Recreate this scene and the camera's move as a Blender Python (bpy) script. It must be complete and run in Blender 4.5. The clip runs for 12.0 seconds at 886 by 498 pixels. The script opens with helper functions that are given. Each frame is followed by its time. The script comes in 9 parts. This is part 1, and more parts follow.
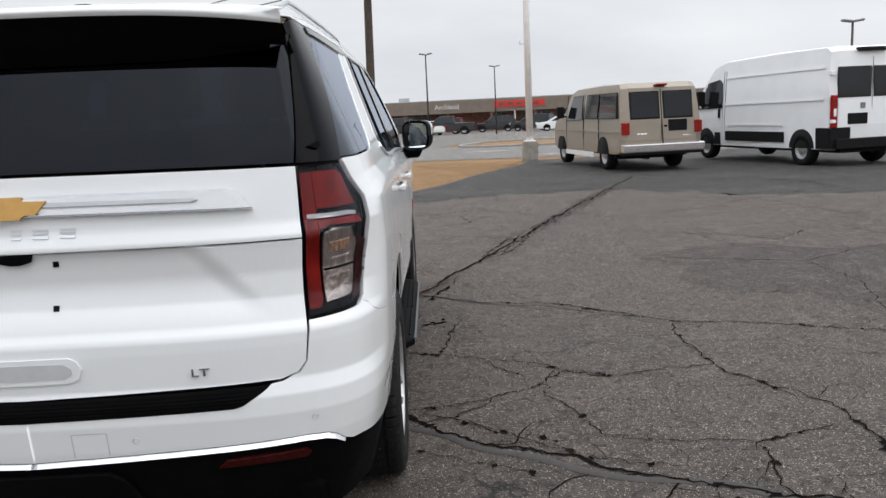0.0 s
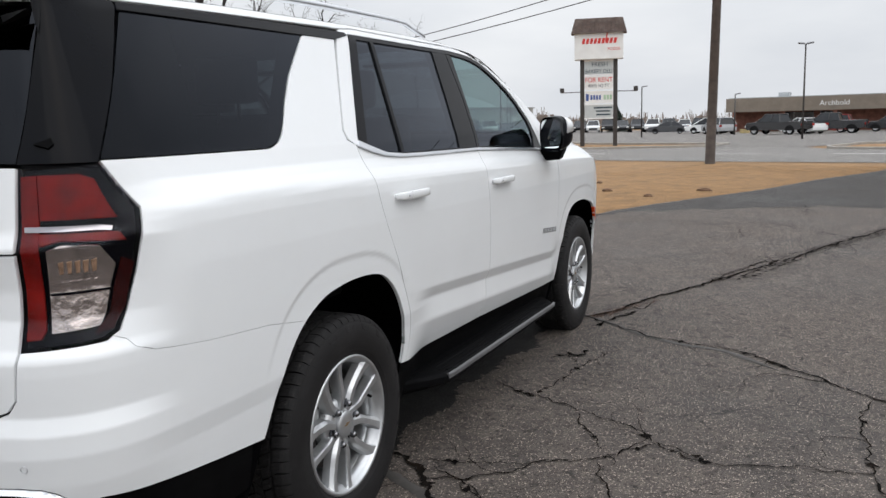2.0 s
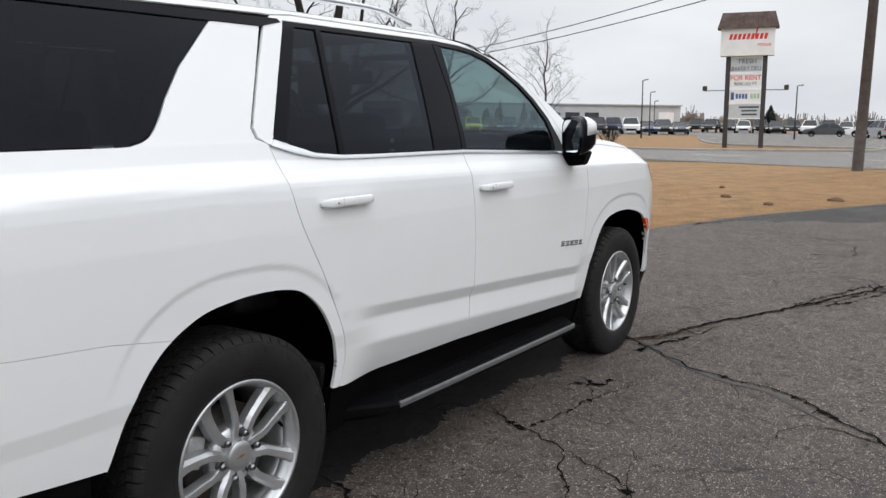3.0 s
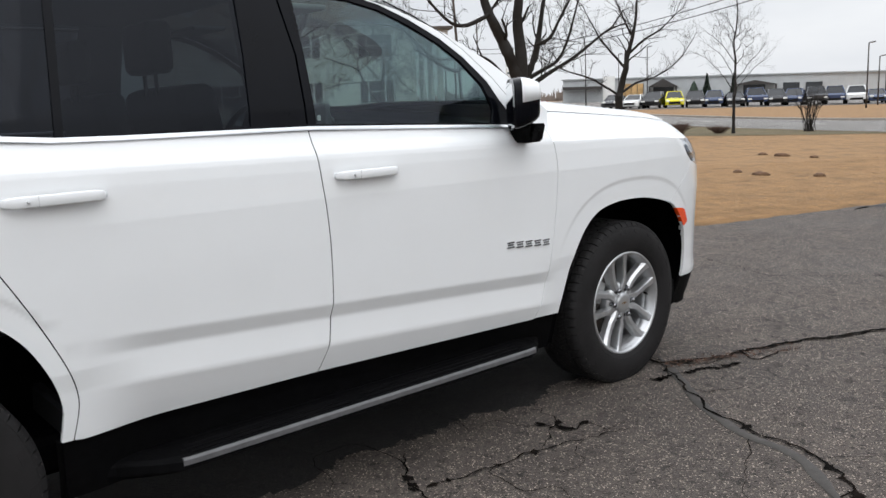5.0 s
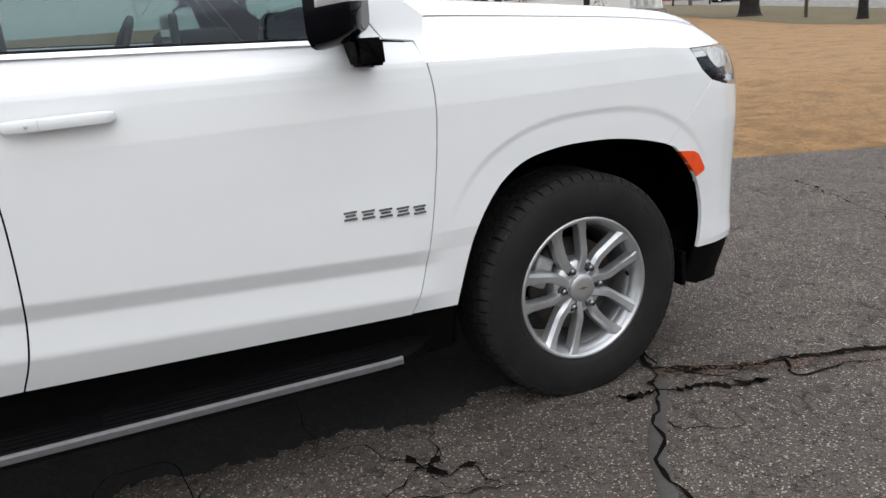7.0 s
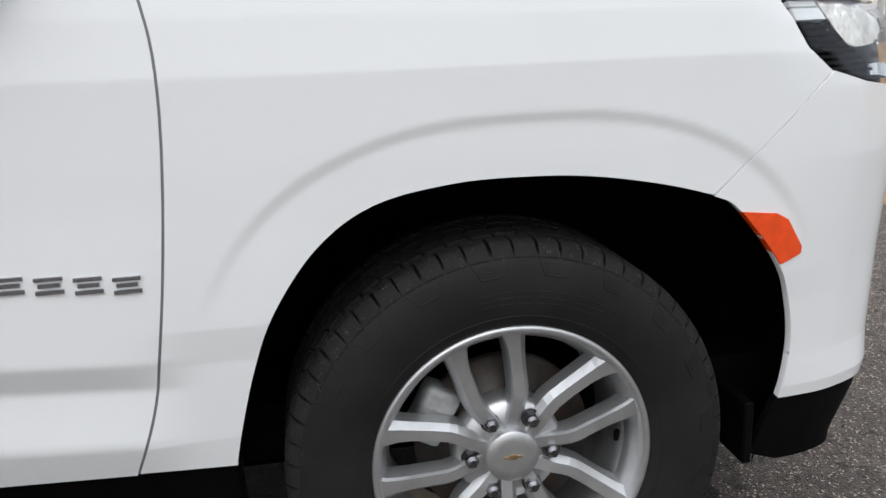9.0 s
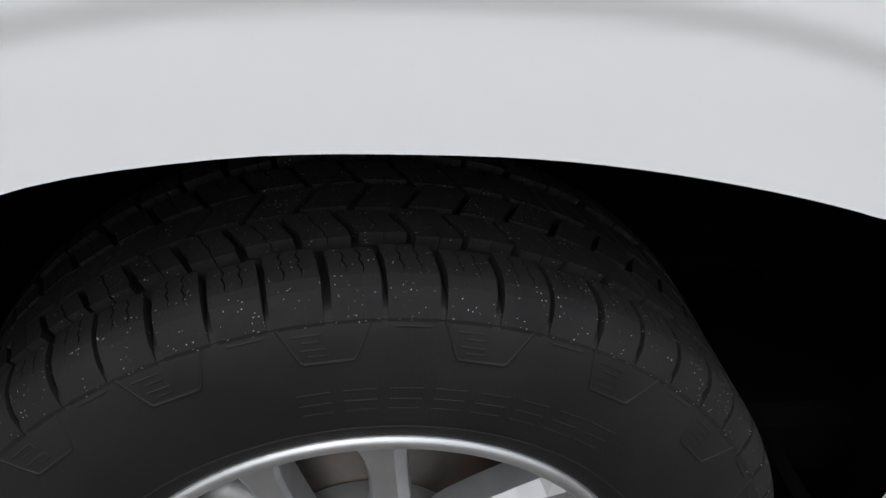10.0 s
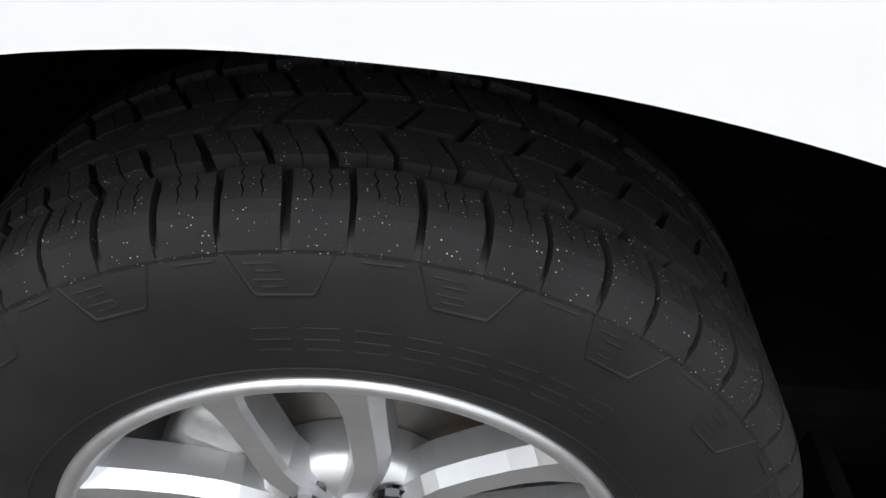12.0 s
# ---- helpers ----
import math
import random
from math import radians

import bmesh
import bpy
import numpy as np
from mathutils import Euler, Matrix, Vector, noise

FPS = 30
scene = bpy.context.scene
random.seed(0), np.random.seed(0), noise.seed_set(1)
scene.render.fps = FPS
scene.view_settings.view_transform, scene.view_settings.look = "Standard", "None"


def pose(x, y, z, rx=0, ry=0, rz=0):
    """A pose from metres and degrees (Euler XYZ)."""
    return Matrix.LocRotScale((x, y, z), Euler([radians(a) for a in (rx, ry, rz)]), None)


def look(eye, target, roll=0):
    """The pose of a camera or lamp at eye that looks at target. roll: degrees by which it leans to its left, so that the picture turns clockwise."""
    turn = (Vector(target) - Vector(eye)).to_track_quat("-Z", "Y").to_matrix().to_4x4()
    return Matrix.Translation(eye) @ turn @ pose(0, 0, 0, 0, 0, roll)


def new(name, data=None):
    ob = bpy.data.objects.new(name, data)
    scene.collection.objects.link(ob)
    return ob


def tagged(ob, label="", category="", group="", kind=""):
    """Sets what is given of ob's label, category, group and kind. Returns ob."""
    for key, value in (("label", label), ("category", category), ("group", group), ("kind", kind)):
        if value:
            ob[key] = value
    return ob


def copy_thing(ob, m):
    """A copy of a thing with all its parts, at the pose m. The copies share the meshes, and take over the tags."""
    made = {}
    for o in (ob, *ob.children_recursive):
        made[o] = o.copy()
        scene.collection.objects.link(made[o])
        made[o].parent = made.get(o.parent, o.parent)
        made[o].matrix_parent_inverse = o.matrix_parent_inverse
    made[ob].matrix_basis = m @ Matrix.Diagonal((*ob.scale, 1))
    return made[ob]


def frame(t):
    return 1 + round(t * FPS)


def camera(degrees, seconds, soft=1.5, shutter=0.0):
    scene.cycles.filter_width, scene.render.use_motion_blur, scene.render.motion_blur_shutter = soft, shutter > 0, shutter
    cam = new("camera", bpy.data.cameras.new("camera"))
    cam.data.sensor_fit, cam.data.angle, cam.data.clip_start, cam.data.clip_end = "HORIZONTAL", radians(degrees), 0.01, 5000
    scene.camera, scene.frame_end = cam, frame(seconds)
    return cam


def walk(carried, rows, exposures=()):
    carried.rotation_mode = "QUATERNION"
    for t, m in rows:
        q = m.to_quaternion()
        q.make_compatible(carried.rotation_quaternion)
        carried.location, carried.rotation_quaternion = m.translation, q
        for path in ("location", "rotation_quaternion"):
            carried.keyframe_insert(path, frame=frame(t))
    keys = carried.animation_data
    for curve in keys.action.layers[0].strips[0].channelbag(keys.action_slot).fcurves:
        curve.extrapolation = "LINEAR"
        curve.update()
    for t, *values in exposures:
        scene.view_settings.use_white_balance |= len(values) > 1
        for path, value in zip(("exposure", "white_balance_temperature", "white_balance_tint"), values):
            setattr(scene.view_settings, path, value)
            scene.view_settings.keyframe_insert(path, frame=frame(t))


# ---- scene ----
cam = camera(56.8, 12.0)
METRES, EYE, TILT, LEAN, TURN = 8.0, 1.5, 0.0, 0.0, 0.0
PATH = [
    (0, (1.162, -3.412, 1.523), (1.18, -1.439, 1.195), -2.7),
    (0.5, (1.572, -3.235, 1.497), (1.309, -1.278, 1.18), -2.8),
    (1, (1.91, -3.028, 1.497), (1.401, -1.119, 1.184), -2.7),
    (1.5, (2.202, -2.725, 1.512), (1.543, -0.861, 1.207), -1.9),
    (2, (2.505, -2.41, 1.479), (1.67, -0.619, 1.167), -1.6),
    (2.5, (2.76, -2.089, 1.488), (1.69, -0.429, 1.172), -1.0),
    (3, (2.954, -1.686, 1.483), (1.828, -0.064, 1.164), -0.3),
    (3.2, (3.03, -1.542, 1.468), (1.903, 0.077, 1.14), -0.0),
    (4.8, (3.317, -0.312, 1.408), (1.892, 1.047, 1.058), -2.2),
    (5, (3.348, -0.132, 1.4), (1.855, 1.151, 1.047), -2.5),
    (5.5, (3.423, 0.27, 1.397), (1.818, 1.413, 1.051), -2.6),
    (6, (3.346, 0.7, 1.382), (1.704, 1.775, 0.996), -2.4),
    (6.5, (3.293, 1.128, 1.35), (1.614, 2.114, 0.893), -3.2),
    (6.7, (3.263, 1.293, 1.359), (1.556, 2.204, 0.854), -3.7),
    (8.3, (2.77, 2.48, 1.164), (0.873, 2.819, 0.628), -5.0),
    (8.5, (2.645, 2.562, 1.121), (0.738, 2.896, 0.619), -3.3),
    (9, (2.238, 2.738, 1.149), (0.338, 3.065, 0.616), -2.2),
    (9.5, (1.805, 2.911, 1.14), (-0.023, 3.296, 0.425), 1.3),
    (10, (1.418, 3.032, 1.134), (-0.206, 3.316, 0.001), 4.8),
    (10.5, (1.271, 3.029, 1.062), (-0.253, 3.297, -0.205), 5.4),
    (11, (1.235, 3.014, 1.057), (-0.263, 3.301, -0.237), 5.8),
    (11.5, (1.245, 3.027, 1.07), (-0.239, 3.311, -0.24), 5.7),
    (12, (1.355, 3.112, 1.098), (-0.168, 3.175, -0.196), 6.1),
]
walk(cam, [(t, look(eye, target, roll)) for t, eye, target, roll in PATH], exposures=[(0, .08), (3, .07), (5, .13), (6.5, .17), (8, .20), (9, .26), (9.5, .30), (10, .25), (10.4, .70), (11, .88), (12, .85)])

# ---- daylight: an overcast sky and a wide soft sun ----
world = bpy.data.worlds.new("overcast")
scene.world = world
world.use_nodes = True
_wn, _wl = world.node_tree.nodes, world.node_tree.links
_sky = _wn.new("ShaderNodeTexSky")
_sky.sky_type, _sky.sun_disc = "NISHITA", False
_sky.sun_elevation, _sky.sun_rotation = radians(38), radians(108)
_sky.air_density, _sky.dust_density = 1.0, 4.0
_tc = _wn.new("ShaderNodeTexCoord")
_cl = _wn.new("ShaderNodeTexNoise")
_cl.inputs["Scale"].default_value, _cl.inputs["Detail"].default_value = 2.2, 7.0
_map = _wn.new("ShaderNodeMapping")
_map.inputs["Scale"].default_value = (1.0, 1.0, 3.4)
_cr = _wn.new("ShaderNodeValToRGB")
_cr.color_ramp.elements[0].position, _cr.color_ramp.elements[0].color = 0.36, (7.5, 7.8, 8.3, 1)
_cr.color_ramp.elements[1].position, _cr.color_ramp.elements[1].color = 0.66, (9.4, 9.6, 9.9, 1)
_mx = _wn.new("ShaderNodeMix")
_mx.data_type = "RGBA"
_mx.inputs["Factor"].default_value = 0.93
_bg = _wn["Background"]
_bg.inputs["Strength"].default_value = 0.095
_wl.new(_tc.outputs["Generated"], _map.inputs["Vector"])
_wl.new(_map.outputs["Vector"], _cl.inputs["Vector"])
_wl.new(_cl.outputs["Fac"], _cr.inputs["Fac"])
_wl.new(_sky.outputs["Color"], _mx.inputs["A"])
_wl.new(_cr.outputs["Color"], _mx.inputs["B"])
# an overcast sky is about three times as bright overhead as along the horizon
_sep = _wn.new("ShaderNodeSeparateXYZ")
_wl.new(_tc.outputs["Generated"], _sep.inputs["Vector"])
_up = _wn.new("ShaderNodeMapRange")
_up.interpolation_type = "SMOOTHSTEP"
_up.inputs["From Min"].default_value, _up.inputs["From Max"].default_value = 0.22, 1.0
_up.inputs["To Min"].default_value, _up.inputs["To Max"].default_value = 1.0, 2.8
_wl.new(_sep.outputs["Z"], _up.inputs["Value"])
_vs = _wn.new("ShaderNodeVectorMath")
_vs.operation = "SCALE"
_wl.new(_mx.outputs["Result"], _vs.inputs[0])
_wl.new(_up.outputs["Result"], _vs.inputs["Scale"])
_wl.new(_vs.outputs["Vector"], _bg.inputs["Color"])
sun = new("sun", bpy.data.lights.new("sun", "SUN"))
sun.data.energy, sun.data.angle, sun.data.color = 0.35, radians(55), (1.0, 0.985, 0.965)
sun.matrix_world = look((0, 0, 30), (-10.8, 3.6, 18.3))

# ---- materials ----
def mat(name, color, rough=0.5, metal=0.0, noise_scale=0.0, spread=0.12, bump=0.0, bump_scale=0.0, coat=0.0, rough_spread=0.0, detail=6.0, dirt=None, dirt_scale=1.0, dirt_amount=0.0, emit=0.0, random_value=0.0, spec=0.5, ior=1.5):
    """A surface with a base colour that varies at two scales, and a fine relief."""
    m = bpy.data.materials.new(name)
    m.use_nodes = True
    n, l = m.node_tree.nodes, m.node_tree.links
    b = n["Principled BSDF"]
    b.inputs["Roughness"].default_value, b.inputs["Metallic"].default_value = rough, metal
    b.inputs["Base Color"].default_value = (*color, 1)
    b.inputs["Specular IOR Level"].default_value, b.inputs["IOR"].default_value = spec, ior
    if coat:
        b.inputs["Coat Weight"].default_value, b.inputs["Coat Roughness"].default_value = coat, 0.03
    if emit:
        b.inputs["Emission Color"].default_value, b.inputs["Emission Strength"].default_value = (*color, 1), emit
    tc = n.new("ShaderNodeTexCoord")
    out = None
    if noise_scale:
        t = n.new("ShaderNodeTexNoise")
        t.inputs["Scale"].default_value, t.inputs["Detail"].default_value, t.inputs["Roughness"].default_value = noise_scale, detail, 0.62
        l.new(tc.outputs["Object"], t.inputs["Vector"])
        r = n.new("ShaderNodeMapRange")
        r.inputs["From Min"].default_value, r.inputs["From Max"].default_value = 0.3, 0.7
        r.inputs["To Min"].default_value, r.inputs["To Max"].default_value = 1 - spread, 1 + spread
        l.new(t.outputs["Fac"], r.inputs["Value"])
        h = n.new("ShaderNodeHueSaturation")
        h.inputs["Color"].default_value = (*color, 1)
        l.new(r.outputs["Result"], h.inputs["Value"])
        out = h.outputs["Color"]
        if rough_spread:
            q = n.new("ShaderNodeMapRange")
            q.inputs["To Min"].default_value, q.inputs["To Max"].default_value = max(0.02, rough - rough_spread), min(1, rough + rough_spread)
            l.new(t.outputs["Fac"], q.inputs["Value"])
            l.new(q.outputs["Result"], b.inputs["Roughness"])
    if random_value:
        oi = n.new("ShaderNodeObjectInfo")
        r = n.new("ShaderNodeMapRange")
        r.inputs["To Min"].default_value, r.inputs["To Max"].default_value = 1 - random_value, 1 + random_value
        l.new(oi.outputs["Random"], r.inputs["Value"])
        h = n.new("ShaderNodeHueSaturation")
        h.inputs["Color"].default_value = (*color, 1)
        l.new(r.outputs["Result"], h.inputs["Value"])
        if out:
            l.new(out, h.inputs["Color"])
        out = h.outputs["Color"]
    if dirt:
        t = n.new("ShaderNodeTexNoise")
        t.inputs["Scale"].default_value, t.inputs["Detail"].default_value, t.inputs["Roughness"].default_value = dirt_scale, 8.0, 0.66
        l.new(tc.outputs["Object"], t.inputs["Vector"])
        r = n.new("ShaderNodeMapRange")
        r.inputs["From Min"].default_value, r.inputs["From Max"].default_value = 0.48, 0.68
        r.inputs["To Max"].default_value = dirt_amount
        l.new(t.outputs["Fac"], r.inputs["Value"])
        x = n.new("ShaderNodeMix")
        x.data_type = "RGBA"
        x.inputs["A"].default_value, x.inputs["B"].default_value = (*color, 1), (*dirt, 1)
        l.new(r.outputs["Result"], x.inputs["Factor"])
        if out:
            l.new(out, x.inputs["A"])
        out = x.outputs["Result"]
    if out:
        l.new(out, b.inputs["Base Color"])
    if bump:
        t = n.new("ShaderNodeTexNoise")
        t.inputs["Scale"].default_value, t.inputs["Detail"].default_value = bump_scale, 5.0
        l.new(tc.outputs["Object"], t.inputs["Vector"])
        p = n.new("ShaderNodeBump")
        p.inputs["Strength"].default_value, p.inputs["Distance"].default_value = 1.0, bump
        l.new(t.outputs["Fac"], p.inputs["Height"])
        l.new(p.outputs["Normal"], b.inputs["Normal"])
    return m


def glass(name, tint, rough=0.0, head_on=0.04, steep=5.0):
    """A thin pane: what passes through takes the tint, and its face mirrors as glass does."""
    m = bpy.data.materials.new(name)
    m.use_nodes = True
    n, l = m.node_tree.nodes, m.node_tree.links
    n.remove(n["Principled BSDF"])
    t = n.new("ShaderNodeBsdfTransparent")
    t.inputs["Color"].default_value = (*tint, 1)
    g = n.new("ShaderNodeBsdfGlossy")
    g.inputs["Roughness"].default_value = rough
    g.inputs["Color"].default_value = (0.74, 0.79, 0.90, 1)
    w = n.new("ShaderNodeLayerWeight")
    w.inputs["Blend"].default_value = 0.5
    p = n.new("ShaderNodeMath")
    p.operation = "POWER"
    p.inputs[1].default_value = steep
    l.new(w.outputs["Facing"], p.inputs[0])
    f = n.new("ShaderNodeMath")
    f.operation = "MULTIPLY_ADD"
    f.inputs[1].default_value, f.inputs[2].default_value = 0.9, head_on
    l.new(p.outputs["Value"], f.inputs[0])
    s = n.new("ShaderNodeMixShader")
    l.new(f.outputs["Value"], s.inputs["Fac"])
    l.new(t.outputs["BSDF"], s.inputs[1])
    l.new(g.outputs["BSDF"], s.inputs[2])
    l.new(s.outputs["Shader"], n["Material Output"].inputs["Surface"])
    return m


M_WHITE = mat("white_car_paint", (0.765, 0.782, 0.792), 0.22, coat=0.6, noise_scale=2.5, spread=0.012, dirt=(0.62, 0.61, 0.58), dirt_scale=3.0, dirt_amount=0.05)
M_GLOSSBLACK = mat("gloss_black_trim", (0.003, 0.0034, 0.005), 0.10, noise_scale=8, spread=0.2, ior=1.20)
M_STRIP = mat("dull_metal_strip", (0.13, 0.13, 0.135), 0.45, 0.3, noise_scale=30, spread=0.15)
M_PLASTIC = mat("black_grained_plastic", (0.0030, 0.0030, 0.0034), 0.6, noise_scale=30, spread=0.3, bump=0.0006, bump_scale=600, dirt=(0.009, 0.0085, 0.008), dirt_scale=6, dirt_amount=0.2, spec=0.045)
M_LINER = mat("wheel_well_felt", (0.0035, 0.0035, 0.0040), 0.95, noise_scale=20, spread=0.4, dirt=(0.004, 0.0038, 0.0036), dirt_scale=9, dirt_amount=0.5, spec=0.0)
M_CHROME = mat("chrome", (0.80, 0.81, 0.83), 0.10, 1.0, noise_scale=12, spread=0.04)
M_SATIN = mat("satin_bright_trim", (0.62, 0.63, 0.65), 0.28, 1.0, noise_scale=30, spread=0.06)
M_ALLOY = mat("machined_silver_alloy", (0.50, 0.51, 0.52), 0.36, 0.80, noise_scale=40, spread=0.06, rough_spread=0.08, dirt=(0.30, 0.28, 0.25), dirt_scale=14, dirt_amount=0.18)
M_ALLOY_DARK = mat("painted_silver_alloy", (0.42, 0.43, 0.44), 0.34, 0.75, noise_scale=30, spread=0.10, dirt=(0.14, 0.12, 0.10), dirt_scale=12, dirt_amount=0.5)
M_BRAKE = mat("brake_steel", (0.07, 0.065, 0.06), 0.5, 0.6, noise_scale=25, spread=0.3, dirt=(0.12, 0.055, 0.03), dirt_scale=12, dirt_amount=0.7)
M_CALIPER = mat("cast_caliper_grey", (0.42, 0.43, 0.43), 0.5, 0.5, noise_scale=40, spread=0.2)
M_NUT = mat("black_chrome_nut", (0.20, 0.20, 0.21), 0.2, 1.0, noise_scale=40, spread=0.1)
M_GOLD = mat("gold_emblem", (0.60, 0.35, 0.11), 0.25, 0.6, noise_scale=40, spread=0.08)
M_BADGE = mat("dark_chrome_letters", (0.34, 0.35, 0.37), 0.22, 0.9, noise_scale=40, spread=0.08)
M_RED = mat("red_lamp_lens", (0.25, 0.010, 0.007), 0.12, noise_scale=16, spread=0.45, bump=0.003, bump_scale=30, spec=0.25)
M_RED_DARK = mat("deep_red_reflector", (0.034, 0.0030, 0.0026), 0.15, noise_scale=60, spread=0.4, bump=0.002, bump_scale=60, spec=0.25)
M_AMBER = mat("amber_marker_lens", (0.80, 0.075, 0.010), 0.12, noise_scale=40, spread=0.12, coat=0.5)
M_CLEARLENS = mat("clear_lamp_reflector", (0.87, 0.82, 0.77), 0.13, 0.95, noise_scale=18, spread=0.25, bump=0.007, bump_scale=26)
M_AMBERGLASS = mat("amber_bulb_glass", (0.60, 0.40, 0.26), 0.2, 0.3, noise_scale=60, spread=0.4)
M_SMOKE = glass("lamp_cover_lens", (0.72, 0.70, 0.71), head_on=0.018)
M_SEAM = mat("pale_recess_line", (0.50, 0.51, 0.52), 0.5, noise_scale=20, spread=0.05)
M_LEDPLATE = mat("white_lamp_plate", (0.80, 0.81, 0.82), 0.3, noise_scale=20, spread=0.05, coat=0.4)
M_CLEAR = glass("clear_lens", (0.90, 0.92, 0.92))
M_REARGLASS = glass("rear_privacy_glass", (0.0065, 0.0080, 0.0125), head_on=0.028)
M_PRIVACY = glass("privacy_glass", (0.055, 0.060, 0.070), head_on=0.018, steep=4.0)
M_WINDOW = glass("green_tinted_glass", (0.40, 0.50, 0.48), head_on=0.05)
M_MIRROR = mat("mirror_glass", (0.85, 0.87, 0.88), 0.01, 1.0)
M_SEAT = mat("black_seat_leather", (0.012, 0.012, 0.014), 0.5, noise_scale=40, spread=0.2, bump=0.001, bump_scale=300)
M_CABIN = mat("dark_cabin_trim", (0.010, 0.010, 0.012), 0.7, noise_scale=30, spread=0.2)
M_HEADLINER = mat("grey_headliner", (0.30, 0.30, 0.30), 0.9, noise_scale=60, spread=0.06)
M_SCREEN = mat("display_screen", (0.10, 0.11, 0.12), 0.15, noise_scale=20, spread=0.1)
M_ICON = mat("screen_icons", (0.75, 0.77, 0.78), 0.4, emit=0.25)


def tyre_material():
    m = mat("tyre_rubber", (0.0165, 0.0160, 0.0163), 0.7, noise_scale=14, spread=0.22, bump=0.0005, bump_scale=420, spec=0.12)
    n, l = m.node_tree.nodes, m.node_tree.links
    b = n["Principled BSDF"]
    tc = n.new("ShaderNodeTexCoord")
    v = n.new("ShaderNodeTexVoronoi")
    v.inputs["Scale"].default_value = 270
    d = n.new("ShaderNodeTexNoise")
    d.inputs["Scale"].default_value, d.inputs["Detail"].default_value = 60, 3
    l.new(tc.outputs["Object"], v.inputs["Vector"])
    l.new(tc.outputs["Object"], d.inputs["Vector"])
    r = n.new("ShaderNodeMapRange")
    r.inputs["From Min"].default_value, r.inputs["From Max"].default_value = 0.34, 0.70
    r.inputs["To Min"].default_value, r.inputs["To Max"].default_value = 0.02, 0.17
    l.new(d.outputs["Fac"], r.inputs["Value"])
    c = n.new("ShaderNodeMath")
    c.operation = "LESS_THAN"
    l.new(v.outputs["Distance"], c.inputs[0])
    l.new(r.outputs["Result"], c.inputs[1])
    x = n.new("ShaderNodeMix")
    x.data_type = "RGBA"
    x.inputs["B"].default_value = (0.34, 0.31, 0.28, 1)
    l.new(b.inputs["Base Color"].links[0].from_socket, x.inputs["A"])
    l.new(c.outputs["Value"], x.inputs["Factor"])
    l.new(x.outputs["Result"], b.inputs["Base Color"])
    return m


M_TYRE = tyre_material()
M_SIDEWALL = mat("tyre_sidewall_rubber", (0.0150, 0.0143, 0.0146), 0.55, noise_scale=9, spread=0.25, bump=0.0003, bump_scale=500, spec=0.15)

# ---- the shape of the car's skin: s runs round its plan outline (s = y along the side), z is height ----
def lerp_table(table, v):
    if v <= table[0][0]:
        return table[0][1]
    for (a, p), (b, q) in zip(table, table[1:]):
        if v <= b:
            k = (v - a) / (b - a)
            return p + (q - p) * k
    return table[-1][1]


def ease(a, b, v):
    k = min(1.0, max(0.0, (v - a) / (b - a)))
    return k * k * (3 - 2 * k)


def spline(points, per=8, closed=False):
    """A smooth line through the points (Catmull-Rom)."""
    n, out = len(points), []
    for i in range(n if closed else n - 1):
        p = [points[(i + k) % n] if closed else points[min(max(i + k, 0), n - 1)] for k in (-1, 0, 1, 2)]
        for j in range(per):
            u = j / per
            out.append(tuple(0.5 * (2 * b + (c - a) * u + (2 * a - 5 * b + 4 * c - d) * u * u + (3 * b - a - 3 * c + d) * u ** 3) for a, b, c, d in zip(*p)))
    return out if closed else out + [tuple(points[-1])]


PLAN = spline([(0.0, -1.225), (0.3, -1.222), (0.58, -1.205), (0.78, -1.16), (0.885, -1.10), (0.95, -1.01), (0.982, -0.88), (0.996, -0.70), (1.0, -0.45), (1.0, 0.0),
               (1.0, 1.0), (1.0, 2.0), (1.0, 3.0), (0.999, 3.25), (0.992, 3.45), (0.975, 3.60), (0.934, 3.74), (0.852, 3.86), (0.67, 3.945), (0.34, 3.99), (0.0, 4.0)], 10)
_arc = [0.0]
for _a, _b in zip(PLAN, PLAN[1:]):
    _arc.append(_arc[-1] + math.hypot(_b[0] - _a[0], _b[1] - _a[1]))
_zero = next(_arc[i] for i, p in enumerate(PLAN) if abs(p[1]) < 1e-6 and p[0] > 0.9)
ARC = [a - _zero for a in _arc]
S_REAR, S_FRONT = ARC[0], ARC[-1]


def outline(s):
    """Place and outward normal of the plan outline at s."""
    s = min(max(s, S_REAR), S_FRONT)
    lo, hi = 0, len(ARC) - 2
    while lo < hi:
        mid = (lo + hi + 1) // 2
        if ARC[mid] <= s:
            lo = mid
        else:
            hi = mid - 1
    i = lo

    def way(j):
        a, b = PLAN[max(j - 1, 0)], PLAN[min(j + 1, len(PLAN) - 1)]
        d = math.hypot(b[0] - a[0], b[1] - a[1])
        return (b[1] - a[1]) / d, -(b[0] - a[0]) / d
    k = (s - ARC[i]) / (ARC[i + 1] - ARC[i])
    a, b, n, m = PLAN[i], PLAN[i + 1], way(i), way(i + 1)
    nx, ny = n[0] + (m[0] - n[0]) * k, n[1] + (m[1] - n[1]) * k
    if i == 0 and k < 1e-9:
        nx, ny = 0.0, -1.0
    d = math.hypot(nx, ny)
    return (a[0] + (b[0] - a[0]) * k, a[1] + (b[1] - a[1]) * k), (nx / d, ny / d)


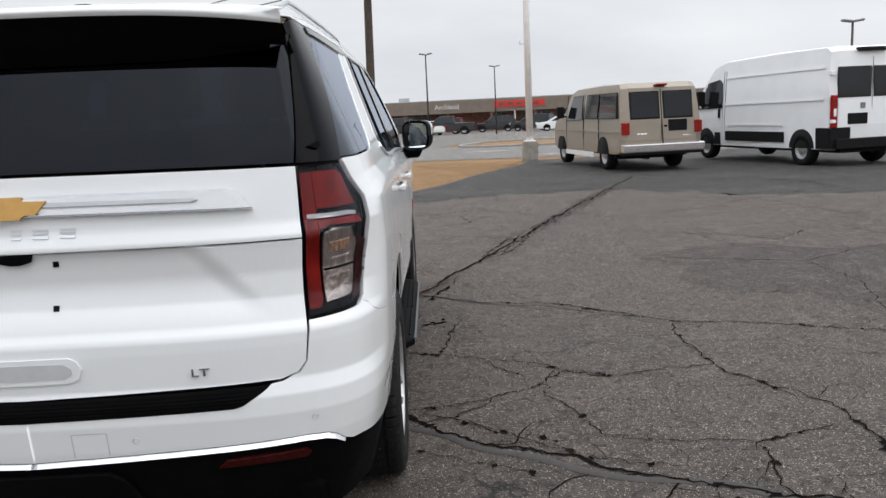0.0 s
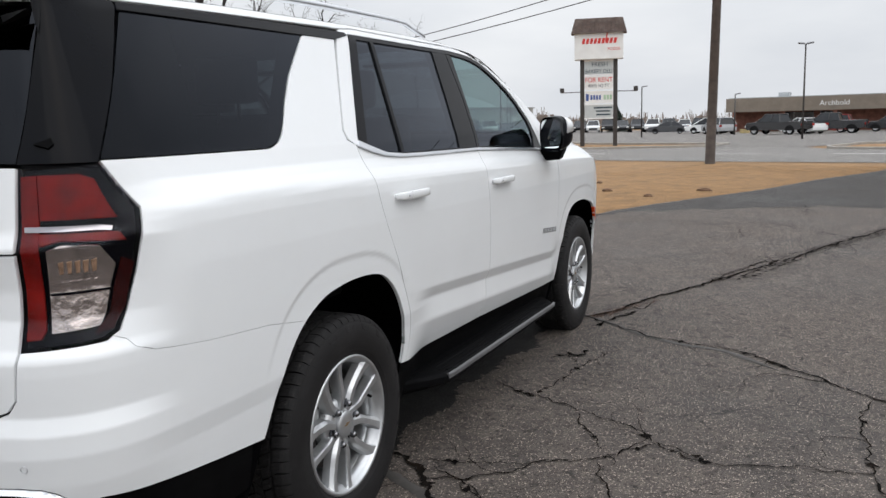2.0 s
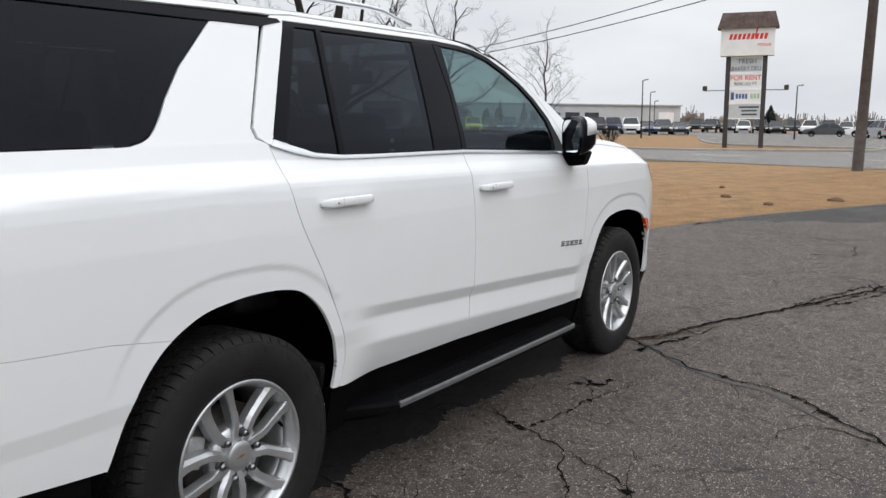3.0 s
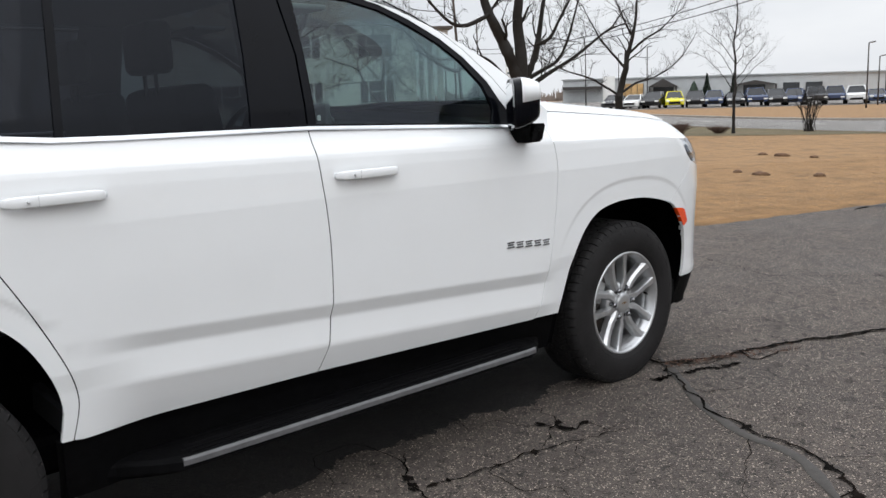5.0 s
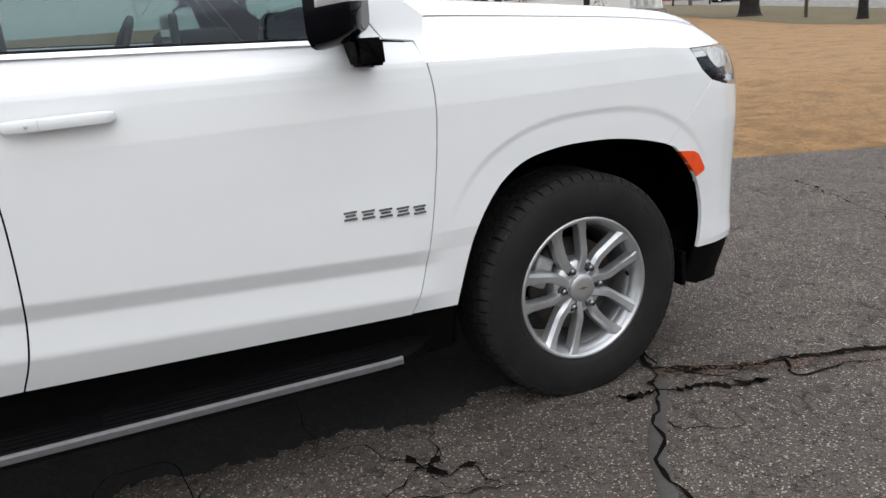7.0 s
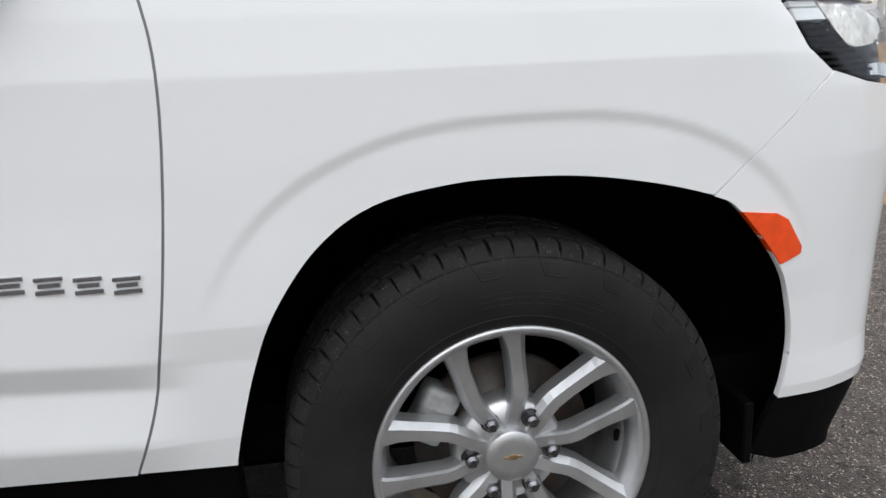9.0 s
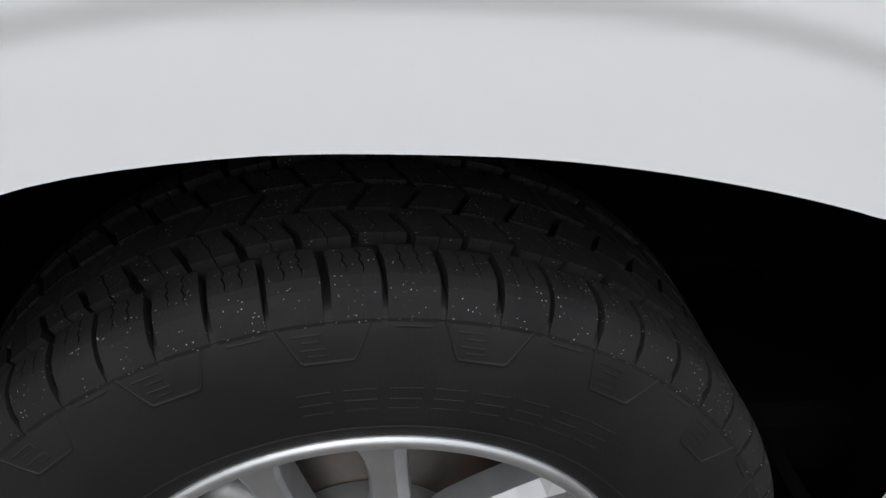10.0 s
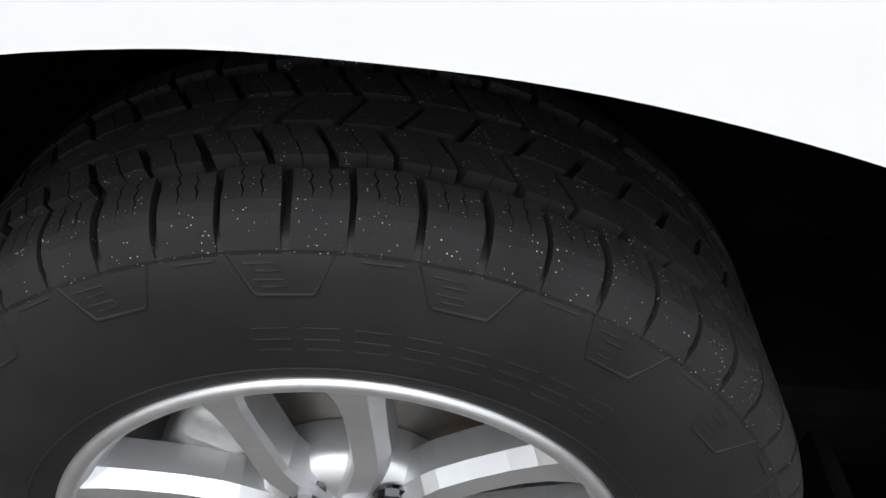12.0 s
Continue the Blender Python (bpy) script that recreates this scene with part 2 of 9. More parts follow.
SIDE_IN = [(0.25, 0.10), (0.42, 0.050), (0.50, 0.034), (0.60, 0.022), (0.64, 0.018), (0.70, 0.006), (0.8, 0.0), (0.95, -0.006), (1.10, -0.009), (1.20, -0.0045), (1.235, -0.001), (1.250, 0.003), (1.265, 0.0105), (1.29, 0.026), (1.33, 0.045), (1.40, 0.064), (1.79, 0.205), (1.90, 0.26)]
DOOR_IN = [(0.25, 0.12), (0.42, 0.086), (0.50, 0.052), (0.575, 0.0225), (0.5875, 0.021), (0.675, 0.0245), (0.6813, 0.0235), (0.725, 0.0045), (0.7312, 0.003), (0.8, 0.0), (0.95, -0.006), (1.10, -0.009), (1.20, -0.0045), (1.235, -0.001), (1.250, 0.003), (1.265, 0.0105), (1.29, 0.026), (1.33, 0.045), (1.40, 0.064), (1.79, 0.205), (1.90, 0.26)]
REAR_IN = [(0.30, 0.12), (0.45, 0.06), (0.56, 0.026), (0.62, 0.012), (0.70, 0.001), (0.75, 0.002), (0.80, 0.018), (0.90, 0.014), (0.935, 0.015), (0.96, 0.030), (1.03, 0.052), (1.10, 0.056), (1.17, 0.046), (1.20, 0.040), (1.24, 0.058), (1.30, 0.066), (1.39, 0.080), (1.42, 0.088), (1.80, 0.20), (1.90, 0.22)]
NOSE_IN = [(0.28, 0.06), (0.40, 0.022), (0.46, 0.012), (0.52, 0.016), (0.7, 0.012), (0.9, 0.0), (1.02, 0.004), (1.10, 0.016), (1.17, 0.035), (1.24, 0.08), (1.9, 0.5)]
DOOR_SLANT = 0.066
ARCHES = ((0.03, 0.44, 0.535, 0.580), (3.10, 0.44, 0.583, 0.573))


def inset(s, z):
    """How far the skin lies inside the plan outline."""
    real_z = z
    z += (0.0215 * s - 0.022) * ease(1.0, 1.2, z) * (1 - ease(1.30, 1.42, z)) * ease(S_REAR + 0.8, S_REAR + 1.7, s)
    plain = lerp_table(SIDE_IN, z)
    door = lerp_table(DOOR_IN, z + DOOR_SLANT * (s - 1.35))
    k = ease(0.50, 0.78, s) * (1 - ease(2.42, 2.58, s))
    k *= 1 - ease(0.80, 0.92, z)
    d = plain + (door - plain) * k
    back = 1 - ease(S_REAR + 1.02, S_REAR + 1.28, s)
    d += (lerp_table(REAR_IN, z) - d) * back if back else 0
    nose = ease(3.42, 3.85, s)
    d += (lerp_table(NOSE_IN, z) - d) * nose if nose else 0
    if s < -1.3 and 0.96 < real_z < 1.190:
        # the plate area is set in, with a slanting side wall that runs out below
        d += 0.018 * ease(0.0, 1.0, (-1.50 + 0.94 * (1.188 - real_z) - s) / 0.09) * ease(0.965, 1.09, real_z)
    for yc, zc, a, b in ARCHES:
        if abs(s - yc) < 0.75 and z < 1.15:
            r = ((abs(s - yc) / a) ** 2.5 + (max(z - zc, 0) / b) ** 2.5) ** 0.4
            d += 0.0048 * ease(0.0, 1.0, (1.002 - r) / 0.042) * ease(0.64, 0.92, z)
    return d


def skin(s, z, out=0.0):
    (x, y), (nx, ny) = outline(s)
    d = inset(s, z) - out
    return (x - nx * d, y - ny * d, z)

# ---- mesh tools ----
def mesh(name, verts, faces, material, parent=None, label="", smooth=True, normals=None, place=None):
    """Links one mesh object, under parent if one is given."""
    me = bpy.data.meshes.new(name)
    me.from_pydata([tuple(v) for v in verts], [], [tuple(f) for f in faces])
    me.validate()
    me.materials.append(material)
    if smooth:
        me.polygons.foreach_set("use_smooth", [True] * len(me.polygons))
    if normals:
        me.normals_split_custom_set_from_vertices(normals)
    ob = new(name, me)
    if place is not None:
        ob.matrix_basis = place
    if parent is not None:
        ob.parent = parent
    return tagged(ob, label)


def part(name, bm, material, parent=None, label="", smooth=False, place=None):
    """Links a bmesh as one mesh object under a thing or a part."""
    me = bpy.data.meshes.new(name)
    bmesh.ops.recalc_face_normals(bm, faces=bm.faces)
    bm.to_mesh(me)
    bm.free()
    me.materials.append(material)
    if smooth:
        me.polygons.foreach_set("use_smooth", [True] * len(me.polygons))
    ob = new(name, me)
    if place is not None:
        ob.matrix_basis = place
    if parent is not None:
        ob.parent = parent
    return tagged(ob, label)


def add_box(bm, lo, hi, bevel=0.0, segments=2, turn=None):
    """A box, bevelled if wanted, added to a bmesh."""
    c = [(a + b) / 2 for a, b in zip(lo, hi)]
    m = Matrix.Translation(c) @ (turn or Matrix.Identity(4)) @ Matrix.Diagonal((*[abs(b - a) for a, b in zip(lo, hi)], 1))
    made = bmesh.ops.create_cube(bm, size=1.0, matrix=m)
    if bevel:
        edges = list({e for v in made["verts"] for e in v.link_edges})
        bmesh.ops.bevel(bm, geom=edges, offset=bevel, segments=segments, profile=0.6, affect="EDGES")


def add_rod(bm, a, b, r0, r1=None, n=10):
    """A round bar from a to b, tapering from r0 to r1."""
    a, b = Vector(a), Vector(b)
    d = b - a
    m = Matrix.Translation((a + b) / 2) @ d.to_track_quat("Z", "Y").to_matrix().to_4x4()
    bmesh.ops.create_cone(bm, cap_ends=True, segments=n, radius1=r0, radius2=r0 if r1 is None else r1, depth=d.length, matrix=m)


def revolve(profile, n=64, x0=0.0, arc=(0.0, 2 * math.pi)):
    """Verts and faces of a profile of (x, r) turned about the x axis."""
    full = abs(arc[1] - arc[0] - 2 * math.pi) < 1e-6
    cols = n if full else n + 1
    verts, faces = [], []
    for i in range(cols):
        a = arc[0] + (arc[1] - arc[0]) * i / n
        verts += [(x0 + x, r * math.cos(a), r * math.sin(a)) for x, r in profile]
    k = len(profile)
    for i in range(n):
        j = (i + 1) % cols
        faces += [(i * k + p, j * k + p, j * k + p + 1, i * k + p + 1) for p in range(k - 1)]
    return verts, faces


def tube(points, radius, n=8):
    """Verts and faces of a round tube along points."""
    verts, faces, pts = [], [], [Vector(p) for p in points]
    for i, p in enumerate(pts):
        d = (pts[min(i + 1, len(pts) - 1)] - pts[max(i - 1, 0)]).normalized()
        u = d.cross(Vector((0, 0, 1)) if abs(d.z) < 0.9 else Vector((1, 0, 0))).normalized()
        w = d.cross(u)
        r = radius[i] if isinstance(radius, (list, tuple)) else radius
        verts += [p + (u * math.cos(2 * math.pi * k / n) + w * math.sin(2 * math.pi * k / n)) * r for k in range(n)]
    for i in range(len(pts) - 1):
        faces += [(i * n + k, i * n + (k + 1) % n, (i + 1) * n + (k + 1) % n, (i + 1) * n + k) for k in range(n)]
    faces += [tuple(range(n)), tuple(range(len(verts) - n, len(verts)))]
    return verts, faces


def inside(poly, x, y):
    hit, j = False, len(poly) - 1
    for i in range(len(poly)):
        (ax, ay), (bx, by) = poly[i], poly[j]
        if (ay > y) != (by > y) and x < (bx - ax) * (y - ay) / (by - ay) + ax:
            hit = not hit
        j = i
    return hit


def clip_cell(poly, x0, x1, y0, y1):
    """The part of a polygon inside a cell."""
    for axis, bound, keep in ((0, x0, 1), (0, x1, -1), (1, y0, 1), (1, y1, -1)):
        out = []
        for i in range(len(poly)):
            a, b = poly[i - 1], poly[i]
            da, db = (a[axis] - bound) * keep, (b[axis] - bound) * keep
            if (da >= 0) != (db >= 0):
                k = da / (da - db)
                out.append((a[0] + (b[0] - a[0]) * k, a[1] + (b[1] - a[1]) * k))
            if db >= 0:
                out.append(b)
        poly = out
        if len(poly) < 3:
            return []
    return poly


def shrink(poly, gap):
    """The polygon moved inwards by gap all round."""
    area = sum(a[0] * b[1] - b[0] * a[1] for a, b in zip(poly, poly[1:] + poly[:1]))
    sign, out, n = (1 if area > 0 else -1), [], len(poly)
    for i in range(n):
        a, b, c = poly[i - 1], poly[i], poly[(i + 1) % n]
        d1, d2 = math.hypot(b[0] - a[0], b[1] - a[1]) or 1, math.hypot(c[0] - b[0], c[1] - b[1]) or 1
        n1 = (-(b[1] - a[1]) / d1 * sign, (b[0] - a[0]) / d1 * sign)
        n2 = (-(c[1] - b[1]) / d2 * sign, (c[0] - b[0]) / d2 * sign)
        m = (n1[0] + n2[0], n1[1] + n2[1])
        q = max(0.5, (m[0] ** 2 + m[1] ** 2) / 2)
        out.append((b[0] + m[0] / q * gap, b[1] + m[1] / q * gap))
    return out


def region(poly, du, dv):
    """Cells of a grid cut to a polygon: a list of small polygons."""
    us, vs = [p[0] for p in poly], [p[1] for p in poly]
    u0, v0 = math.floor(min(us) / du), math.floor(min(vs) / dv)
    u1, v1 = math.ceil(max(us) / du), math.ceil(max(vs) / dv)
    crossed = set()
    for a, b in zip(poly, poly[1:] + poly[:1]):
        k = 2 + int(max(abs(b[0] - a[0]) / du, abs(b[1] - a[1]) / dv) * 6)
        for i in range(k + 1):
            x, y = a[0] + (b[0] - a[0]) * i / k, a[1] + (b[1] - a[1]) * i / k
            for ex in (-1e-4, 1e-4):
                for ey in (-1e-4, 1e-4):
                    crossed.add((math.floor(x / du + ex), math.floor(y / dv + ey)))
    out = []
    for i in range(u0, u1):
        for j in range(v0, v1):
            cell = (i * du, (i + 1) * du, j * dv, (j + 1) * dv)
            if (i, j) in crossed:
                got = clip_cell(poly, *cell)
                if len(got) >= 3:
                    out.append(got)
            elif inside(poly, (i + 0.5) * du, (j + 0.5) * dv):
                out.append([(cell[0], cell[2]), (cell[1], cell[2]), (cell[1], cell[3]), (cell[0], cell[3])])
    return out


def cut_panel(polys, shape, du=0.025, dv=0.022, flange=0.015, both=False):
    """Verts, faces and normals of polygons laid on a shape(u, v), with edges turned inwards. both: mirrored copy too."""
    verts, faces, normals, index = [], [], [], {}
    h = 2e-3

    def vert(u, v):
        key = (round(u * 4000), round(v * 4000))
        if key not in index:
            p = Vector(shape(u, v))
            a = Vector(shape(u + h, v)) - Vector(shape(u - h, v))
            b = Vector(shape(u, v + h)) - Vector(shape(u, v - h))
            if a.length < 1e-7:
                # past the end of the outline: take the slope from just inside it
                a = Vector(shape(u + 6 * h, v)) - p
                if a.length < 1e-7:
                    a = p - Vector(shape(u - 6 * h, v))
            index[key] = len(verts)
            verts.append(p)
            normals.append(a.cross(b).normalized())
        return index[key]
    for poly in polys:
        area = sum(a[0] * b[1] - b[0] * a[1] for a, b in zip(poly, poly[1:] + poly[:1]))
        for cell in region(poly if area > 0 else poly[::-1], du, dv):
            ids = []
            for u, v in cell:
                k = vert(u, v)
                if k not in ids:
                    ids.append(k)
            if len(ids) >= 3:
                faces.append(tuple(ids))
    if flange:
        count = {}
        for f in faces:
            for a, b in zip(f, f[1:] + f[:1]):
                count[(a, b)] = count.get((a, b), 0) + 1
        rim = [(a, b) for (a, b) in count if (b, a) not in count]
        for a, b in rim:
            k = len(verts)
            pa, pb, na, nb = verts[a], verts[b], normals[a], normals[b]
            side = (pb - pa).cross(na).normalized()
            verts += [pa, pb, pb - nb * flange, pa - na * flange]
            normals += [(side + na * 0.6).normalized(), (side + nb * 0.6).normalized(), side, side]
            faces.append((k + 1, k, k + 3, k + 2))
    if both:
        k = len(verts)
        verts += [Vector((-p.x, p.y, p.z)) for p in verts]
        normals += [Vector((-p.x, p.y, p.z)) for p in normals]
        faces += [tuple(i + k for i in reversed(f)) for f in faces]
    return verts, faces, normals

# ---- the ground ----
def gz(x, y):
    """The height of the ground: level under the car, falling gently ahead, rising a little far to the left."""
    d = max(0.0, y - 6.0)
    e = min(max(0.0, -x - 15.0), 130.0)
    return -0.0105 * (d - 3.0 * (1 - math.exp(-d / 3.0))) + 0.017 * (e - 6 * (1 - math.exp(-e / 6.0)))


def asphalt(name, base, dark, light, crack=0.0, stone=1.0):
    """Worn asphalt: aggregate specks, stains at two scales, fine cracks and damp patches."""
    m = bpy.data.materials.new(name)
    m.use_nodes = True
    n, l = m.node_tree.nodes, m.node_tree.links
    b = n["Principled BSDF"]
    tc = n.new("ShaderNodeTexCoord")

    def noise_of(scale, detail=6.0, rough=0.6):
        t = n.new("ShaderNodeTexNoise")
        t.inputs["Scale"].default_value, t.inputs["Detail"].default_value, t.inputs["Roughness"].default_value = scale, detail, rough
        l.new(tc.outputs["Object"], t.inputs["Vector"])
        return t.outputs["Fac"]

    def ranged(value, a, b_, lo, hi):
        r = n.new("ShaderNodeMapRange")
        r.inputs["From Min"].default_value, r.inputs["From Max"].default_value = a, b_
        r.inputs["To Min"].default_value, r.inputs["To Max"].default_value = lo, hi
        l.new(value, r.inputs["Value"])
        return r.outputs["Result"]

    def mixed(fac, a, b_):
        x = n.new("ShaderNodeMix")
        x.data_type = "RGBA"
        l.new(fac, x.inputs["Factor"])
        for key, c in (("A", a), ("B", b_)):
            if isinstance(c, tuple):
                x.inputs[key].default_value = (*c, 1)
            else:
                l.new(c, x.inputs[key])
        return x.outputs["Result"]
    broad, mid, fine = noise_of(0.45, 6, 0.66), noise_of(3.2, 9, 0.74), noise_of(150, 3, 0.7)
    col = mixed(ranged(broad, 0.36, 0.66, 0, 1), base, dark)
    col = mixed(ranged(mid, 0.46, 0.72, 0, 0.65), col, light)
    v = n.new("ShaderNodeTexVoronoi")
    v.inputs["Scale"].default_value = 185 * stone
    l.new(tc.outputs["Object"], v.inputs["Vector"])
    sp = n.new("ShaderNodeSeparateColor")
    l.new(v.outputs["Color"], sp.inputs["Color"])
    col = mixed(ranged(sp.outputs["Red"], 0.45, 1.0, 0.0, 0.80), col, tuple(c * 0.25 for c in base))
    col = mixed(ranged(sp.outputs["Green"], 0.915, 0.95, 0.0, 0.92), col, tuple(c * 2.5 for c in light))
    col = mixed(ranged(noise_of(24, 5, 0.7), 0.585, 0.625, 0, 0.85), col, tuple(c * 0.26 for c in dark))
    col = mixed(ranged(noise_of(11, 6, 0.72), 0.575, 0.615, 0, 0.60), col, tuple(c * 0.40 for c in dark))
    col = mixed(ranged(noise_of(58, 3, 0.6), 0.63, 0.66, 0, 0.90), col, tuple(c * 0.16 for c in dark))
    bumps = [(v.outputs["Distance"], 0.010), (fine, 0.004)]
    if crack:
        w = n.new("ShaderNodeTexNoise")
        w.inputs["Scale"].default_value, w.inputs["Detail"].default_value = 2.6, 6
        l.new(tc.outputs["Object"], w.inputs["Vector"])
        ad = n.new("ShaderNodeMix")
        ad.data_type = "VECTOR"
        ad.inputs["Factor"].default_value = 0.30
        l.new(tc.outputs["Object"], ad.inputs["A"])
        l.new(w.outputs["Color"], ad.inputs["B"])
        for size, lo, hi, thin in ((crack, 0.46, 0.60, 0.0040), (crack * 4.0, 0.54, 0.62, 0.0065)):
            c = n.new("ShaderNodeTexVoronoi")
            c.feature = "DISTANCE_TO_EDGE"
            c.inputs["Scale"].default_value = size
            l.new(ad.outputs["Result"], c.inputs["Vector"])
            gate = ranged(noise_of(0.9 + thin * 10, 4), lo, hi, 0.0, 1.0)
            line = ranged(c.outputs["Distance"], thin * 0.35, thin, 0.85, 0.0)
            mul = n.new("ShaderNodeMath")
            mul.operation = "MULTIPLY"
            l.new(line, mul.inputs[0])
            l.new(gate, mul.inputs[1])
            col = mixed(mul.outputs["Value"], col, (0.012, 0.011, 0.010))
    l.new(col, b.inputs["Base Color"])
    l.new(ranged(broad, 0.3, 0.7, 0.90, 0.56), b.inputs["Roughness"])
    b.inputs["Specular IOR Level"].default_value = 0.36
    prev = None
    for h, d in bumps:
        p = n.new("ShaderNodeBump")
        p.inputs["Distance"].default_value = d
        p.inputs["Strength"].default_value = 1.0
        l.new(h, p.inputs["Height"])
        if prev:
            l.new(prev, p.inputs["Normal"])
        prev = p.outputs["Normal"]
    l.new(prev, b.inputs["Normal"])
    return m


M_LOT = asphalt("worn_lot_asphalt", (0.136, 0.112, 0.096), (0.076, 0.063, 0.055), (0.200, 0.166, 0.140), crack=0.55)
M_LOT2 = asphalt("far_lot_asphalt", (0.180, 0.166, 0.152), (0.135, 0.125, 0.115), (0.225, 0.208, 0.190), stone=0.5)
M_ROAD = asphalt("pale_road_surface", (0.21, 0.196, 0.182), (0.168, 0.158, 0.147), (0.252, 0.238, 0.22), stone=0.5)
M_CRACK = mat("crack_dirt", (0.0050, 0.0042, 0.0038), 0.95, noise_scale=30, spread=0.5, dirt=(0.028, 0.018, 0.012), dirt_scale=5, dirt_amount=0.4, spec=0.03)
M_LEAF = mat("dead_leaves", (0.075, 0.036, 0.020), 0.9, noise_scale=9, spread=0.5, random_value=0.3)
M_GRASS = mat("dormant_lawn", (0.248, 0.142, 0.060), 0.95, noise_scale=26.0, spread=0.50, bump=0.012, bump_scale=34, dirt=(0.112, 0.064, 0.028), dirt_scale=2.2, dirt_amount=0.85)
M_BLADE = mat("dry_grass_blades", (0.285, 0.165, 0.070), 0.9, noise_scale=2.4, spread=0.50)
M_KERB = mat("pale_kerb_concrete", (0.30, 0.28, 0.25), 0.9, noise_scale=3, spread=0.2, bump=0.004, bump_scale=60)
M_PAINTLINE = mat("worn_white_line", (0.62, 0.61, 0.58), 0.8, noise_scale=3, spread=0.3, dirt=(0.3, 0.28, 0.26), dirt_scale=4, dirt_amount=0.8)


def sheet(name, poly, material, lift, label, du=4.0, dv=4.0, kind="structure", thick=0.0):
    """A piece of ground that follows the ground's height."""
    v, f, n = cut_panel([poly], lambda x, y: (x, y, gz(x, y) + lift), du, dv, thick)
    return tagged(mesh(name, v, f, material, None, label, normals=n), kind=kind)


LOT_EDGE = [(-16.0, -22.0), (-4.7, 0.0), (-2.4, 5.2), (-1.62, 6.85), (-1.2, 7.75), (-0.85, 9.0), (-0.30, 10.9), (0.60, 13.0), (1.42, 14.9), (2.38, 17.8), (3.30, 20.0), (3.85, 21.4), (4.25, 23.4)]
def ground_sheet():
    """One sheet to the horizon, finer near the middle."""
    def steps(lo, hi, near):
        out = [lo]
        while out[-1] < hi:
            out.append(out[-1] + max(near, 0.14 * abs(out[-1] - 8)))
        return out
    xs, ys = steps(-900.0, 900.0, 2.0), steps(-500.0, 1500.0, 2.0)
    v = [(x, y, gz(x, y) - 0.006) for y in ys for x in xs]
    k = len(xs)
    f = [(j * k + i, j * k + i + 1, (j + 1) * k + i + 1, (j + 1) * k + i) for j in range(len(ys) - 1) for i in range(k - 1)]
    return v, f


tagged(mesh("ground", *ground_sheet(), M_GRASS, None, "tan dormant lawn and open ground"), kind="structure")
rng = random.Random(3)
edge = spline(LOT_EDGE, 10)
edge = [(x + rng.uniform(-0.035, 0.035), y + rng.uniform(-0.03, 0.03)) for x, y in edge]
sheet("parking_lot", edge + [(9.0, 24.6), (46.0, 26.0), (46.0, -30.0), (-16.0, -30.0)], M_LOT, 0.012, "cracked grey asphalt lot", 1.5, 1.5, thick=0.03)
ROAD_NEAR = [(-120.0, 84.0), (-60.0, 55.0), (-38.0, 45.0), (-25.5, 38.6), (-16.8, 33.6), (-9.4, 29.6), (-4.4, 27.8), (0.5, 26.4), (4.6, 25.5), (14.0, 24.9), (60.0, 22.0), (160.0, 16.0)]
ROAD_FAR = [(160.0, 29.0), (60.0, 35.0), (14.0, 36.8), (5.2, 37.4), (2.9, 38.4), (1.5, 42.0), (-3.0, 43.5), (-5.0, 42.6), (-9.0, 41.2), (-13.5, 40.8), (-26.5, 47.5), (-40.0, 55.0), (-60.0, 65.5), (-120.0, 95.0)]
sheet("road", ROAD_NEAR + ROAD_FAR, M_ROAD, 0.010, "pale worn two-lane road", 5, 5)
PLAZA = [(-3.2, 43.0), (1.7, 41.5), (4.2, 47.0), (16.0, 49.0), (80.0, 46.0), (90.0, 120.0), (-40.0, 140.0), (-34.0, 108.0), (-27.0, 92.0), (-19.0, 68.0), (-12.5, 53.0), (-3.0, 48.5)]
sheet("plaza_lot", PLAZA, M_LOT2, 0.018, "grey asphalt shopping plaza lot", 6, 6)
sheet("dealer_lot", [(-74.0, 74.0), (-54.5, 64.5), (-48.0, 66.5), (-26.5, 90.0), (-31.0, 108.0), (-42.0, 140.0), (-92.0, 150.0), (-140.0, 150.0), (-180.0, 130.0)], M_LOT2, 0.018, "grey asphalt dealership lot", 6, 6)


OLIVE = [(-60.0, 40.0), (-38.0, 36.0), (-25.0, 29.6), (-19.0, 26.5), (-15.5, 25.7), (-12.5, 25.9), (-9.2, 26.9), (-6.4, 28.4), (-9.4, 29.5), (-16.8, 33.5), (-25.5, 38.5), (-38.0, 44.9), (-60.0, 54.9)]
M_OLIVE = mat("greener_shaded_lawn", (0.098, 0.078, 0.038), 0.95, noise_scale=6.0, spread=0.25, bump=0.03, bump_scale=28, dirt=(0.17, 0.12, 0.056), dirt_scale=0.5, dirt_amount=0.5)
sheet("lawn_strip", OLIVE, M_OLIVE, 0.004, "greener mown grass along the road", 2, 2)


